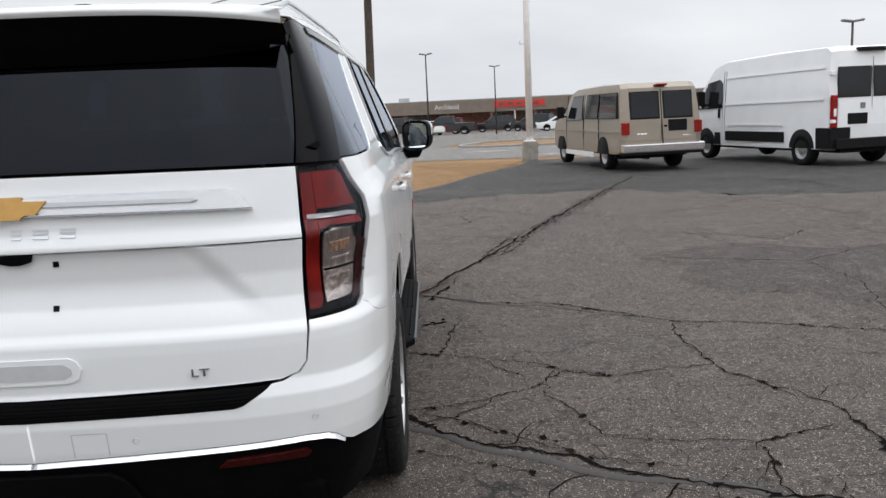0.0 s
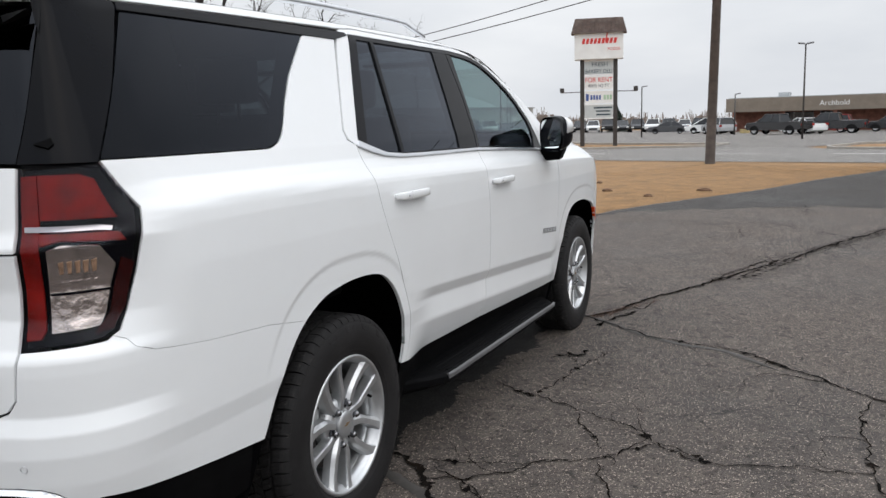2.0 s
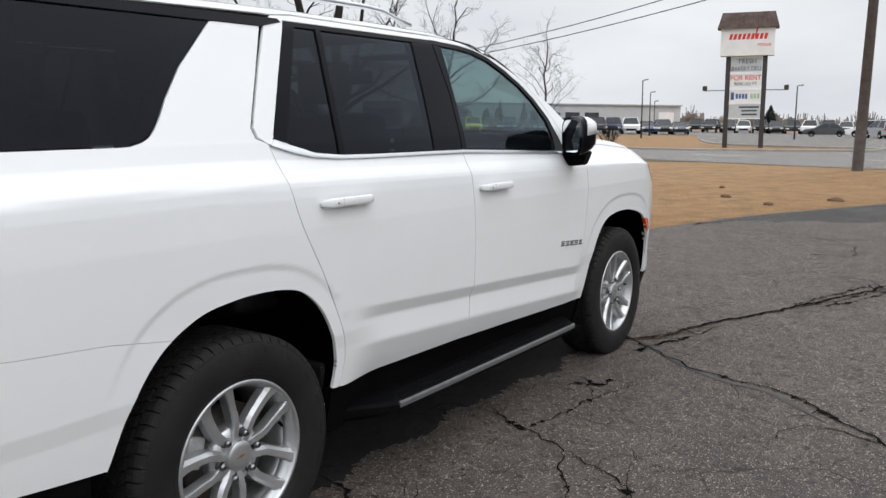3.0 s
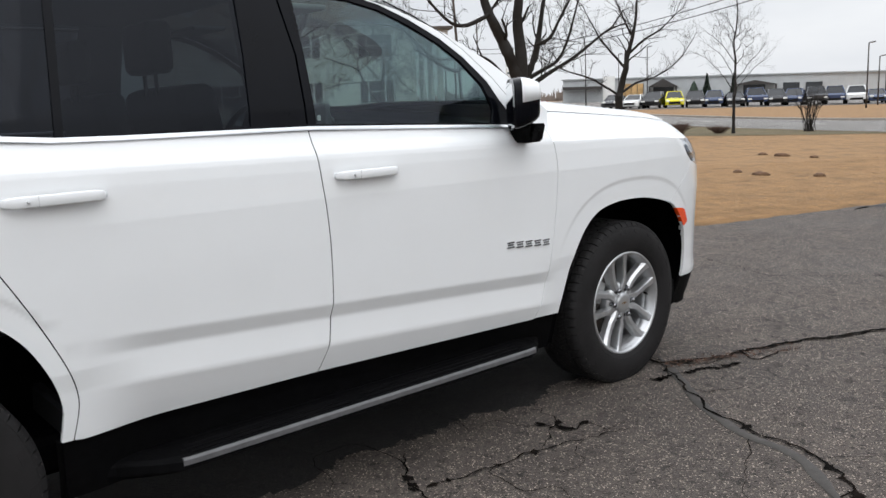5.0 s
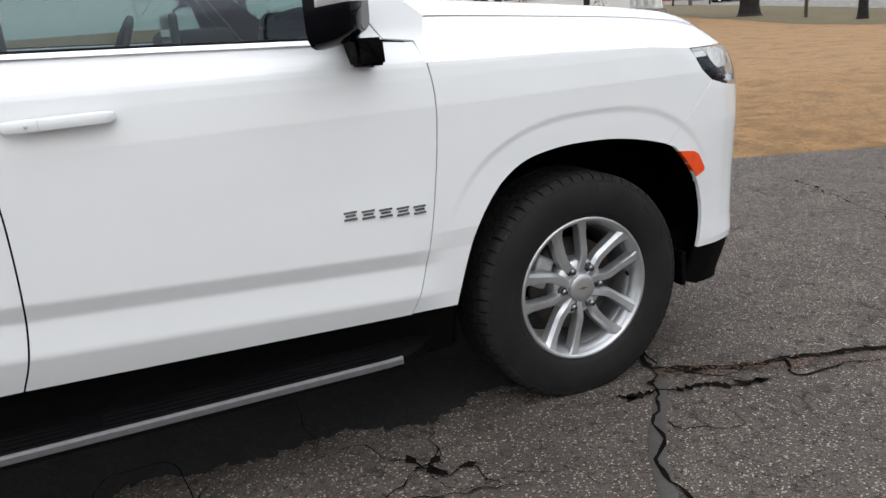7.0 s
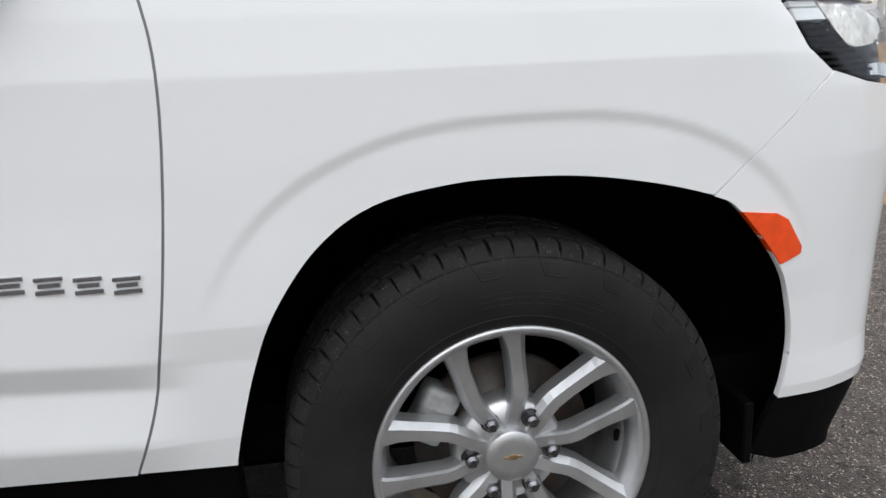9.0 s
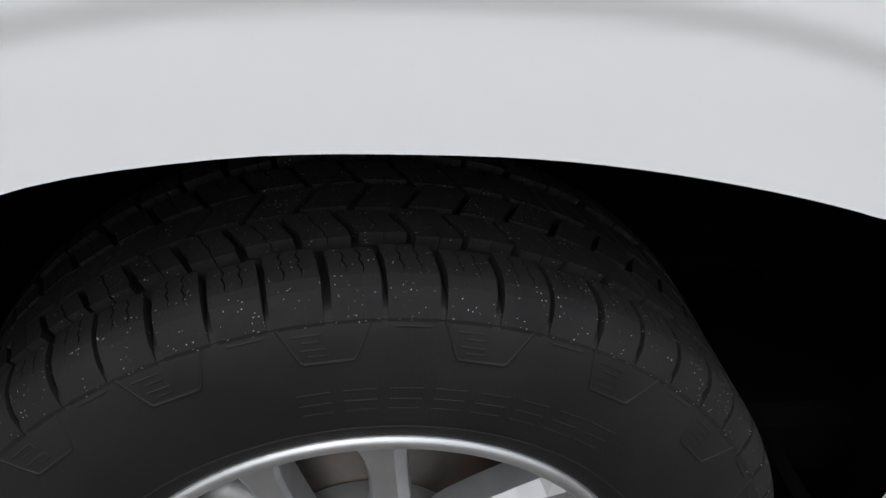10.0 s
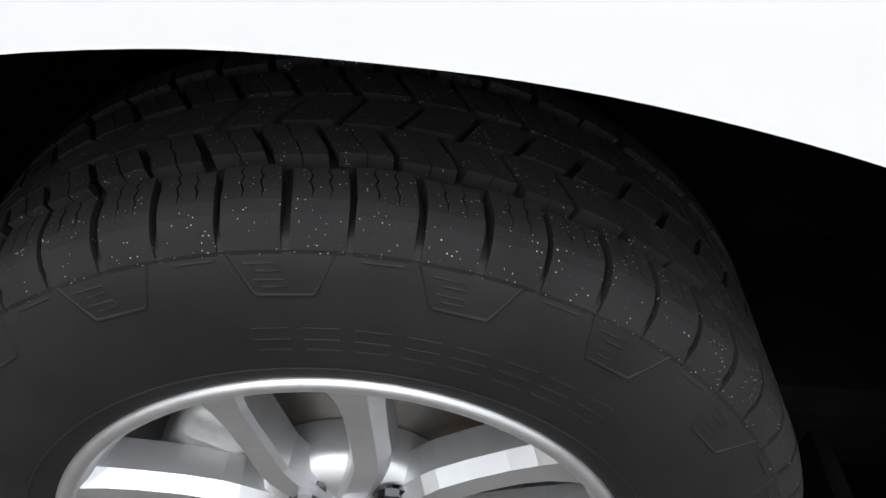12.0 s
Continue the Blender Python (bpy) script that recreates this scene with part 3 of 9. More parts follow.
def kerb(points, label, w=0.16, h=0.12):
    v, f = [], []
    pts = spline(points, 6)
    for i, (x, y) in enumerate(pts):
        a, b = pts[max(i - 1, 0)], pts[min(i + 1, len(pts) - 1)]
        d = math.hypot(b[0] - a[0], b[1] - a[1])
        nx, ny = -(b[1] - a[1]) / d, (b[0] - a[0]) / d
        z = gz(x, y)
        for o, hh in ((-w / 2, -0.02), (-w / 2, h - 0.02), (-w / 2 + 0.02, h), (w / 2 - 0.02, h), (w / 2, h - 0.02), (w / 2, -0.02)):
            v.append((x + nx * o, y + ny * o, z + hh))
    for i in range(len(pts) - 1):
        f += [(i * 6 + k, i * 6 + k + 1, i * 6 + 7 + k, i * 6 + 6 + k) for k in range(5)]
    return tagged(mesh("kerb", v, f, M_KERB, None, label, smooth=False), kind="structure")


kerb([(-60.0, 66.0), (-40.0, 55.4), (-26.5, 47.9), (-13.5, 41.2), (-9.0, 41.6), (-5.0, 43.0), (-3.2, 44.2), (-2.8, 46.5), (-3.4, 48.6), (-12.5, 53.2), (-19.0, 68.0)], "pale concrete kerb round the lawn strip")
kerb([(16.0, 49.0), (5.6, 46.8), (3.6, 43.5), (2.7, 40.2), (3.2, 38.3), (5.4, 37.2), (14.0, 36.6)], "pale concrete kerb round the lawn island")
for a, b in (((-2.2, 33.6), (0.6, 33.2)), ((2.8, 32.8), (4.6, 32.5)), ((-9.0, 35.4), (-6.0, 34.6)), ((-16.0, 37.2), (-13.0, 36.2)), ((-24.0, 42.0), (-21.0, 40.8)), ((5.0, 27.6), (8.0, 27.3))):
    d = math.hypot(b[0] - a[0], b[1] - a[1])
    nx, ny = -(b[1] - a[1]) / d * 0.10, (b[0] - a[0]) / d * 0.10
    q = [(a[0] - nx, a[1] - ny), (b[0] - nx, b[1] - ny), (b[0] + nx, b[1] + ny), (a[0] + nx, a[1] + ny)]
    tagged(mesh("lane_line", [(x, y, gz(x, y) + 0.016) for x, y in q], [(0, 1, 2, 3)], M_PAINTLINE, None, "worn white lane line"), kind="structure")


# a dark sheet that paints in the shade and damp under the parked car
def damp_or_shade_patch(points, seed, label, material=None, ragged=0.014):
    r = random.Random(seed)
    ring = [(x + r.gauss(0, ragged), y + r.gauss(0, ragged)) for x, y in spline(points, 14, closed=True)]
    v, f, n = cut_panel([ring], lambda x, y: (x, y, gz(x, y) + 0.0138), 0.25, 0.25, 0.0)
    return tagged(mesh("damp_or_shade_patch", v, f, material or M_DAMPSHADE, None, label, normals=n), kind="structure")


# near-black tone holds the car's contact shade as well as damp
M_DAMPSHADE = asphalt("damp_shaded_asphalt", (0.011, 0.0095, 0.0086), (0.007, 0.0064, 0.0060), (0.020, 0.017, 0.0145))
damp_or_shade_patch([(-0.8, -0.5), (0.5, -0.45), (0.72, 0.0), (0.76, 0.35), (0.80, 0.7), (0.73, 0.95), (0.80, 1.3), (0.72, 1.6), (0.80, 1.9), (0.76, 2.2), (0.88, 2.45), (0.82, 2.62), (0.78, 2.8), (0.86, 3.2), (0.78, 3.5), (0.4, 3.7), (-0.8, 3.6)], 3, "damp asphalt under the car, its shade painted in dark")

M_SEALED = asphalt("damp_sealed_asphalt", (0.062, 0.056, 0.052), (0.034, 0.031, 0.029), (0.098, 0.088, 0.079), crack=0.4)
_rs = random.Random(6)
_band = [(x + _rs.gauss(0, 0.10), y + _rs.gauss(0, 0.12)) for x, y in spline([(-0.62, 9.6), (0.9, 10.9), (2.6, 11.6), (4.4, 11.6), (5.6, 10.2), (6.6, 9.6), (8.1, 9.2), (12.5, 10.0), (18.0, 9.4), (30.0, 10.5), (45.9, 10.0)], 9)]
_in = [(x + 0.10, y - 0.02) for x, y in spline(LOT_EDGE, 10) if 10.0 < y < 23.2]
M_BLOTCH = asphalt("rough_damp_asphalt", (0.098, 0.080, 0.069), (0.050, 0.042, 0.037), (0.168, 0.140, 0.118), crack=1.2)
damp_or_shade_patch([(3.15, 4.55), (3.7, 4.9), (4.4, 5.15), (5.0, 4.6), (5.7, 4.5), (5.6, 3.4), (4.9, 2.9), (4.3, 2.1), (4.0, 2.75), (3.55, 2.9), (3.25, 3.4), (3.45, 4.0)], 5, "darker rough damp patch of worn asphalt", M_BLOTCH, 0.022)
v, f, n = cut_panel([_band + [(45.9, 25.7), (9.0, 24.3)] + _in[::-1]], lambda x, y: (x, y, gz(x, y) + 0.0150), 1.5, 1.5, 0.0)
tagged(mesh("sealed_band", v, f, M_SEALED, None, "darker damp sealed asphalt along the lot's far edge", normals=n), kind="structure")

# ---- cracks in the lot: jagged open joints with broken edges ----
def crack(points, width, seed, spurs=0):
    """A wandering crack through a few nodes."""
    r = random.Random(seed)
    line = [points[0]]
    for a, b in zip(points, points[1:]):
        d = math.hypot(b[0] - a[0], b[1] - a[1])
        k = max(2, int(d / 0.03))
        drift = 0.0
        for i in range(1, k + 1):
            u = i / k
            drift = 0.80 * drift + r.uniform(-0.020, 0.020)
            o = drift * math.sin(math.pi * u) ** 0.5 if i < k else 0
            line.append((a[0] + (b[0] - a[0]) * u - (b[1] - a[1]) / d * o, a[1] + (b[1] - a[1]) * u + (b[0] - a[0]) / d * o))
    v, f = [], []
    for i, (x, y) in enumerate(line):
        a, b = line[max(i - 1, 0)], line[min(i + 1, len(line) - 1)]
        d = math.hypot(b[0] - a[0], b[1] - a[1]) or 1
        nx, ny = -(b[1] - a[1]) / d, (b[0] - a[0]) / d
        end = min(1, (i + 0.3) / 4, (len(line) - i - 0.7) / 4)
        w1, w2 = (width * r.uniform(0.08, 0.46) * end for _ in range(2))
        z = gz(x, y) + 0.0185
        v += [(x - nx * w1, y - ny * w1, z), (x + nx * w2, y + ny * w2, z)]
    f = [(2 * i, 2 * i + 2, 2 * i + 3, 2 * i + 1) for i in range(len(line) - 1)]
    # thin side cracks that wander off and fade
    for _ in range(len(line) // 14):
        i = r.randrange(2, len(line) - 2)
        (x, y), way = line[i], r.uniform(0, 6.3)
        n, w0 = r.randrange(6, 30), width * r.uniform(0.08, 0.22)
        k = len(v)
        for q in range(n):
            w = w0 * (1 - q / n) * r.uniform(0.4, 1.0) + 0.0008
            v += [(x - math.sin(way) * w, y + math.cos(way) * w, gz(x, y) + 0.0150), (x + math.sin(way) * w, y - math.cos(way) * w, gz(x, y) + 0.0150)]
            way += r.gauss(0, 0.42)
            x, y = x + math.cos(way) * 0.035, y + math.sin(way) * 0.035
        f += [(k + 2 * q, k + 2 * q + 2, k + 2 * q + 3, k + 2 * q + 1) for q in range(n - 1)]
    k = 0
    for _ in range(spurs):
        i = r.randrange(2, len(line) - 2)
        x, y = line[i]
        ang, size = r.uniform(0, 6.3), r.uniform(0.012, 0.045)
        m = len(v)
        v += [(x + math.cos(ang + q) * size * s, y + math.sin(ang + q) * size * s, gz(x, y) + 0.0182) for q, s in ((0, 1), (0.5, 0.55), (1.7, 0.6), (3.1, 0.7), (4.4, 0.4))]
        f.append((m, m + 1, m + 2, m + 3, m + 4))
    return tagged(mesh("pavement_crack", v, f, M_CRACK, None, "dark open crack in the asphalt", smooth=False), kind="structure")


crack([(0.30, 3.55), (0.97, 3.36), (1.22, 3.92), (1.82, 5.30), (2.45, 6.95), (3.23, 8.85), (4.52, 12.0), (5.6, 14.6)], 0.048, 1, 140)
for o, w, sd in ((0.055, 0.018, 41), (-0.050, 0.014, 42), (0.11, 0.009, 43)):
    crack([(1.62 + o * 0.3, 4.85), (1.80 + o * 1.6, 5.30), (2.45 + o, 6.95), (3.23 + o * 1.5, 8.85), (4.52 + o, 12.0)], w, sd, 70)
crack([(0.97, 3.36), (1.50, 2.95), (1.98, 2.84), (2.36, 2.52), (2.79, 2.11), (3.3, 1.98), (4.1, 1.63), (6.5, 1.1)], 0.022, 2, 26)
crack([(2.78, 2.10), (2.71, 1.66), (2.74, 1.14), (2.46, 1.12), (2.17, 1.01), (1.88, 1.16), (1.65, 0.88), (1.45, 0.78), (1.23, 0.50), (1.02, 0.42)], 0.014, 3, 8)
crack([(2.74, 1.14), (2.85, 0.85), (3.01, 0.60), (3.10, 0.31), (3.05, -0.12), (3.2, -0.9)], 0.018, 4, 10)
crack([(0.7, 0.66), (1.02, 0.50), (1.32, 0.16), (1.57, 0.04), (1.89, -0.19), (2.29, -0.40), (3.0, -0.7)], 0.030, 5, 16)
crack([(1.65, 0.88), (1.79, 0.61), (1.89, 0.19), (2.16, 0.09), (2.54, 0.01), (3.0, 0.2)], 0.012, 6, 4)
crack([(0.85, 1.76), (1.18, 1.58), (1.40, 1.47), (1.58, 1.16), (1.70, 1.00)], 0.013, 7, 5)
crack([(1.40, 1.47), (1.72, 1.32), (1.95, 1.14), (2.17, 1.01)], 0.012, 8, 3)
crack([(1.39, 2.60), (1.25, 2.14), (1.20, 1.84), (1.18, 1.58)], 0.012, 9, 4)
crack([(1.25, 2.14), (1.11, 2.40), (0.9, 2.5)], 0.009, 10, 2)
crack([(4.96, 8.13), (3.57, 7.70), (2.84, 7.98), (1.88, 9.20), (0.92, 8.85), (-0.2, 9.0)], 0.020, 11, 8)
crack([(6.40, 5.4), (6.44, 6.90), (6.10, 9.18), (4.96, 8.13)], 0.016, 12, 6)
crack([(0.97, 2.26), (1.22, 2.40), (1.19, 2.48), (1.39, 2.52)], 0.012, 14, 6)
crack([(-0.94, 6.14), (-0.19, 5.85), (0.40, 5.60), (1.5, 6.5), (2.2, 6.3)], 0.012, 15, 4)
crack([(3.4, 4.5), (4.6, 4.0), (5.5, 4.6), (7.5, 4.2), (10.0, 4.8)], 0.018, 16, 8)
crack([(3.2, -0.9), (4.0, 0.2), (4.1, 1.63), (4.6, 3.0), (4.6, 4.0)], 0.014, 17, 6)
crack([(4.6, 12.0), (6.5, 11.0), (9.0, 11.6), (13.0, 10.5)], 0.022, 18, 6)
crack([(0.6, 12.0), (2.0, 11.2), (3.4, 11.8), (4.5, 12.0)], 0.014, 19, 4)
crack([(5.6, 14.6), (8.0, 13.8), (12.0, 14.6)], 0.020, 20, 4)
crack([(6.44, 6.9), (8.2, 7.6), (10.5, 7.0), (14.0, 7.9)], 0.018, 21, 6)
crack([(0.95, 0.62), (1.17, 0.66), (1.39, 0.72), (1.65, 0.88)], 0.012, 22, 3)
crack([(2.54, 0.01), (2.5, -0.8), (3.0, -1.6), (4.2, -1.5)], 0.014, 23, 4)

crack([(1.00, 0.60), (1.18, 0.50), (1.38, 0.30), (1.52, 0.19), (1.61, 0.10), (1.76, -0.06), (1.94, -0.14), (2.18, -0.19)], 0.010, 51, 6)
crack([(1.18, 0.45), (1.32, 0.38), (1.46, 0.26), (1.60, 0.22), (1.72, 0.14), (1.80, 0.15)], 0.010, 52, 6)
crack([(0.95, 0.12), (1.11, 0.06), (1.24, -0.04), (1.43, -0.12), (1.59, -0.19)], 0.009, 53, 4)
crack([(1.97, -0.33), (2.05, -0.37), (2.15, -0.45), (2.4, -0.6)], 0.009, 54, 3)
crack([(1.05, 3.06), (1.12, 3.19), (1.16, 3.33), (1.23, 3.48), (1.28, 3.66)], 0.014, 55, 20)

# the finer net of cracks farther out on the lot
_net = random.Random(61)
for i, (x, y) in enumerate(((1.2, 7.6), (3.6, 6.3), (5.4, 6.0), (7.0, 5.6), (2.2, 10.4), (5.2, 9.6), (7.6, 9.9), (9.2, 6.4), (3.0, 13.2), (6.4, 12.6), (9.6, 12.9), (6.0, 3.2), (7.4, 2.2), (4.9, 2.3))):
    way, nodes = _net.uniform(-0.5, 0.5), [(x, y)]
    for _ in range(_net.randrange(4, 7)):
        way += _net.gauss(0, 0.65)
        step = _net.uniform(0.35, 0.8)
        nodes.append((nodes[-1][0] + math.cos(way) * step, nodes[-1][1] + math.sin(way) * step))
    crack(nodes, _net.uniform(0.016, 0.026), 70 + i, 6)


def crack_seal(points, width, seed, label):
    """A smooth poured strip that follows a mended crack."""
    r = random.Random(seed)
    line, v = spline(points, 12), []
    for i, (x, y) in enumerate(line):
        a, b = line[max(i - 1, 0)], line[min(i + 1, len(line) - 1)]
        d = math.hypot(b[0] - a[0], b[1] - a[1]) or 1
        nx, ny = -(b[1] - a[1]) / d, (b[0] - a[0]) / d
        end = min(1.0, (i + 0.5) / 8, (len(line) - i - 0.5) / 8)
        w1, w2 = (width * end * r.uniform(0.40, 0.56) for _ in range(2))
        z = gz(x, y)
        v += [(x - nx * w1, y - ny * w1, z + 0.0135), (x - nx * w1 * 0.8, y - ny * w1 * 0.8, z + 0.0165), (x + nx * w2 * 0.8, y + ny * w2 * 0.8, z + 0.0165), (x + nx * w2, y + ny * w2, z + 0.0135)]
    f = [(i * 4 + k, i * 4 + k + 1, i * 4 + k + 5, i * 4 + k + 4) for i in range(len(line) - 1) for k in range(3)]
    return tagged(mesh("crack_seal", v, [q[::-1] for q in f], M_TAR, None, label), kind="structure")


M_TAR = mat("smooth_crack_filler", (0.052, 0.047, 0.043), 0.75, noise_scale=20, spread=0.22, bump=0.001, bump_scale=120, dirt=(0.04, 0.037, 0.034), dirt_scale=7, dirt_amount=0.6, spec=0.3)
crack_seal([(0.80, 0.50), (1.00, 0.38), (1.14, 0.30), (1.32, 0.11), (1.54, -0.01), (1.73, -0.17), (1.93, -0.28), (2.13, -0.32), (2.31, -0.38), (2.45, -0.49), (2.9, -0.66)], 0.062, 1, "smooth grey filler along a mended crack")
crack_seal([(0.89, 3.46), (1.21, 3.20), (1.41, 3.02), (1.58, 2.91), (1.76, 2.82), (2.0, 2.76), (2.32, 2.46)], 0.055, 2, "smooth grey filler along a mended crack")

# dead leaves caught in the widest joint
bm = bmesh.new()
r = random.Random(11)
for _ in range(240):
    u = r.random()
    x, y = 1.0 + 0.35 * u + r.gauss(0, 0.025), 3.32 + 0.72 * u + r.gauss(0, 0.03)
    a, s = r.uniform(0, 6.3), r.uniform(0.004, 0.012)
    z = 0.017 + r.uniform(0, 0.008)
    q = [bm.verts.new((x + math.cos(a + k) * s * e, y + math.sin(a + k) * s * e, z + r.uniform(0, 0.006))) for k, e in ((0, 1.4), (1.6, 0.5), (3.1, 1.2), (4.7, 0.5))]
    bm.faces.new(q)
tagged(part("leaf_litter", bm, M_LEAF, None, "brown dead leaves caught in the asphalt joint"), kind="stuff")

# grass: short dry blades in tufts, densest near the lot
def grass_blades(count, seed, far):
    v, f, r = [], [], random.Random(seed)
    made = 0
    while made < count:
        if far:
            x, y = r.uniform(-26, 4.5), r.uniform(9, 37)
        else:
            k = r.random() ** 1.6
            i = r.randrange(28, len(edge) - 1)
            x, y = edge[i][0] - k * 5.5, edge[i][1] + k * 2.2 + r.uniform(-0.3, 0.3)
        if inside(LOT_EDGE + [(46.0, 26.0), (46.0, -30.0), (-16.0, -30.0)], x, y) or inside(ROAD_NEAR + ROAD_FAR, x, y) or inside(OLIVE, x, y):
            continue
        made += 1
        z = gz(x, y) - 0.006
        for _ in range(4):
            a = r.uniform(0, 6.3)
            h, w, lean = r.uniform(0.004, 0.013), r.uniform(0.0014, 0.0032), r.uniform(0.03, 0.08)
            bx, by = x + r.uniform(-0.03, 0.03), y + r.uniform(-0.03, 0.03)
            k = len(v)
            c, s = math.cos(a), math.sin(a)
            v += [(bx - s * w, by + c * w, z), (bx + s * w, by - c * w, z), (bx + c * lean, by + s * lean, z + h)]
            f.append((k, k + 1, k + 2))
    return v, f


tagged(mesh("grass", *grass_blades(48000, 1, False), M_BLADE, None, "short dry tan grass beside the lot", smooth=False), kind="stuff")
tagged(mesh("grass", *grass_blades(15000, 2, True), M_BLADE, None, "short dry tan grass across the lawn", smooth=False), kind="stuff")
r = random.Random(8)
M_SOIL = mat("bare_soil", (0.115, 0.064, 0.036), 0.95, noise_scale=8, spread=0.4, bump=0.02, bump_scale=40)
for x, y, w in ((-5.4, 17.3, 0.30), (-6.0, 17.6, 0.16), (-4.6, 17.1, 0.14), (-3.6, 13.0, 0.24), (-4.2, 13.3, 0.12), (-2.7, 13.2, 0.16), (-1.48, 14.15, 0.17), (-0.45, 13.07, 0.13), (0.38, 14.5, 0.22), (-2.2, 16.4, 0.10)):
    bm = bmesh.new()
    bmesh.ops.create_icosphere(bm, subdivisions=3, radius=1.0)
    for q in bm.verts:
        lump = 1 + 0.16 * math.sin(5 * q.co.x + x * 9) * math.cos(6 * q.co.y + y * 5) + r.uniform(-0.10, 0.10)
        q.co = Vector((q.co.x * w * 0.62 * lump, q.co.y * 0.075 * lump, q.co.z * (0.030 + 0.12 * w) * lump))
    mound = tagged(part("earth_mound", bm, M_SOIL, None, "low crumbled mound of brown soil on the lawn", smooth=True), category="soil")
    mound.matrix_basis = Matrix.Translation((x, y, gz(x, y))) @ Matrix.Rotation(r.uniform(-0.4, 0.4), 4, "Z")

# ---- the car ----


def arc_of(points, per=5):
    return spline(list(points), per)


suv = tagged(new("suv"), "large white three-row SUV with dark privacy glass, parked on cracked asphalt", "car")


def panel(name, poly, material, label="", out=0.0, gap=0.002, flange=0.015, parent=None, sides=2, shape=None, du=0.025, dv=0.022):
    """A body panel cut from the skin, on one or both sides of the car."""
    form = shape or (lambda s, z: skin(s, z, out))
    v, f, n = cut_panel([shrink(poly, gap) if gap else poly], form, du, dv, flange)
    made = [mesh(name, v, f, material, parent or suv, label, normals=n)]
    if sides == 2:
        mv = [(-p.x, p.y, p.z) for p in v]
        mn = [(-p.x, p.y, p.z) for p in n]
        made.append(mesh(name, mv, [tuple(reversed(q)) for q in f], material, parent or suv, label, normals=mn))
    return made


def door_panel(name, poly, material, label):
    """A door skin: its cells run along the slanting creases."""
    slant = [(s, z + DOOR_SLANT * (s - 1.35)) for s, z in poly]
    return panel(name, slant, material, label, shape=lambda s, v: skin(s, v - DOOR_SLANT * (s - 1.35)), gap=0.0026, du=0.05, dv=0.00625)


def centre_panel(name, poly, material, label="", out=0.0, gap=0.002, flange=0.015, parent=None, shape=None, du=0.03, dv=0.022):
    """A panel across the middle of the car: its half and the mirrored half in one mesh."""
    form = shape or (lambda s, z: skin(s, z, out))
    v, f, n = cut_panel([shrink(poly, gap) if gap else poly], form, du, dv, flange, both=True)
    return mesh(name, v, f, material, parent or suv, label, normals=n)


C = S_REAR - 0.004
# lines that several panels share
ARCH_R = arc_of([(-0.485, 0.42), (-0.458, 0.513), (-0.380, 0.690), (-0.283, 0.815), (-0.151, 0.892), (-0.03, 0.917), (0.09, 0.924), (0.213, 0.915), (0.300, 0.887), (0.385, 0.812), (0.445, 0.705), (0.474, 0.600), (0.462, 0.495)])
ARCH_F = arc_of([(2.594, 0.437), (2.610, 0.510), (2.641, 0.620), (2.680, 0.716), (2.753, 0.816), (2.845, 0.878), (2.970, 0.9035), (3.09, 0.9068), (3.20, 0.8997), (3.32, 0.878), (3.418, 0.850), (3.470, 0.820), (3.559, 0.713), (3.598, 0.628), (3.614, 0.540), (3.606, 0.434)])
CUT_R = arc_of([(0.217, 1.396), (0.229, 1.340), (0.245, 1.262), (0.290, 1.125), (0.382, 0.955), (0.452, 0.815), (0.503, 0.690), (0.518, 0.600), (0.495, 0.493)])
CUT_M = arc_of([(1.352, 1.336), (1.352, 1.250), (1.362, 1.14), (1.374, 1.02), (1.380, 0.90), (1.378, 0.72), (1.362, 0.58), (1.330, 0.479)])
CUT_F = arc_of([(2.534, 1.214), (2.548, 1.12), (2.544, 0.99), (2.522, 0.80), (2.491, 0.62), (2.467, 0.53), (2.434, 0.446)])
BELT = [(0.217, 1.396), (0.33, 1.372), (0.406, 1.357), (0.53, 1.346), (0.70, 1.342), (1.352, 1.336), (1.8, 1.318), (2.20, 1.300), (2.36, 1.288)]
ROOFLINE = [(-1.00, 1.822), (-0.74, 1.838), (-0.3, 1.852), (0.45, 1.862), (1.0, 1.862), (1.40, 1.850), (1.62, 1.818), (1.86, 1.757), (2.08, 1.668), (2.28, 1.556), (2.42, 1.46), (2.56, 1.345)]
SEAM = [(-0.985, 0.975), (-0.952, 0.962), (-0.935, 0.940), (-0.885, 0.921), (-0.70, 0.900), (-0.45, 0.880), (-0.243, 0.844)]
BUMPSEAM = [(3.418, 0.850), (3.45, 0.880), (3.488, 0.916), (3.605, 1.020), (3.640, 1.047)]
LAMP = [(-1.213, 1.388), (-0.975, 1.394), (-0.945, 1.392), (-0.872, 1.285), (-0.880, 1.235), (-0.905, 1.120), (-0.935, 1.030), (-0.962, 0.985), (-1.0, 0.968), (-1.223, 0.960)]
QWIN = [(-0.948, 1.404), (-0.34, 1.404)] + arc_of([(-0.30, 1.405), (-0.235, 1.425), (-0.185, 1.470), (-0.13, 1.545)], 4) + [(-0.05, 1.640), (0.115, 1.790), (-0.735, 1.790)]


def upto(line, s):
    """The line from its start to where it reaches s."""
    out = []
    for a, b in zip(line, line[1:]):
        out.append(a)
        if a[0] <= s < b[0]:
            k = (s - a[0]) / (b[0] - a[0])
            return out + [(s, a[1] + (b[1] - a[1]) * k)]
    return out + [line[-1]]


def beyond(line, s):
    rest = [p for p in line if p[0] > s + 1e-6]
    return [upto(line, s)[-1]] + rest


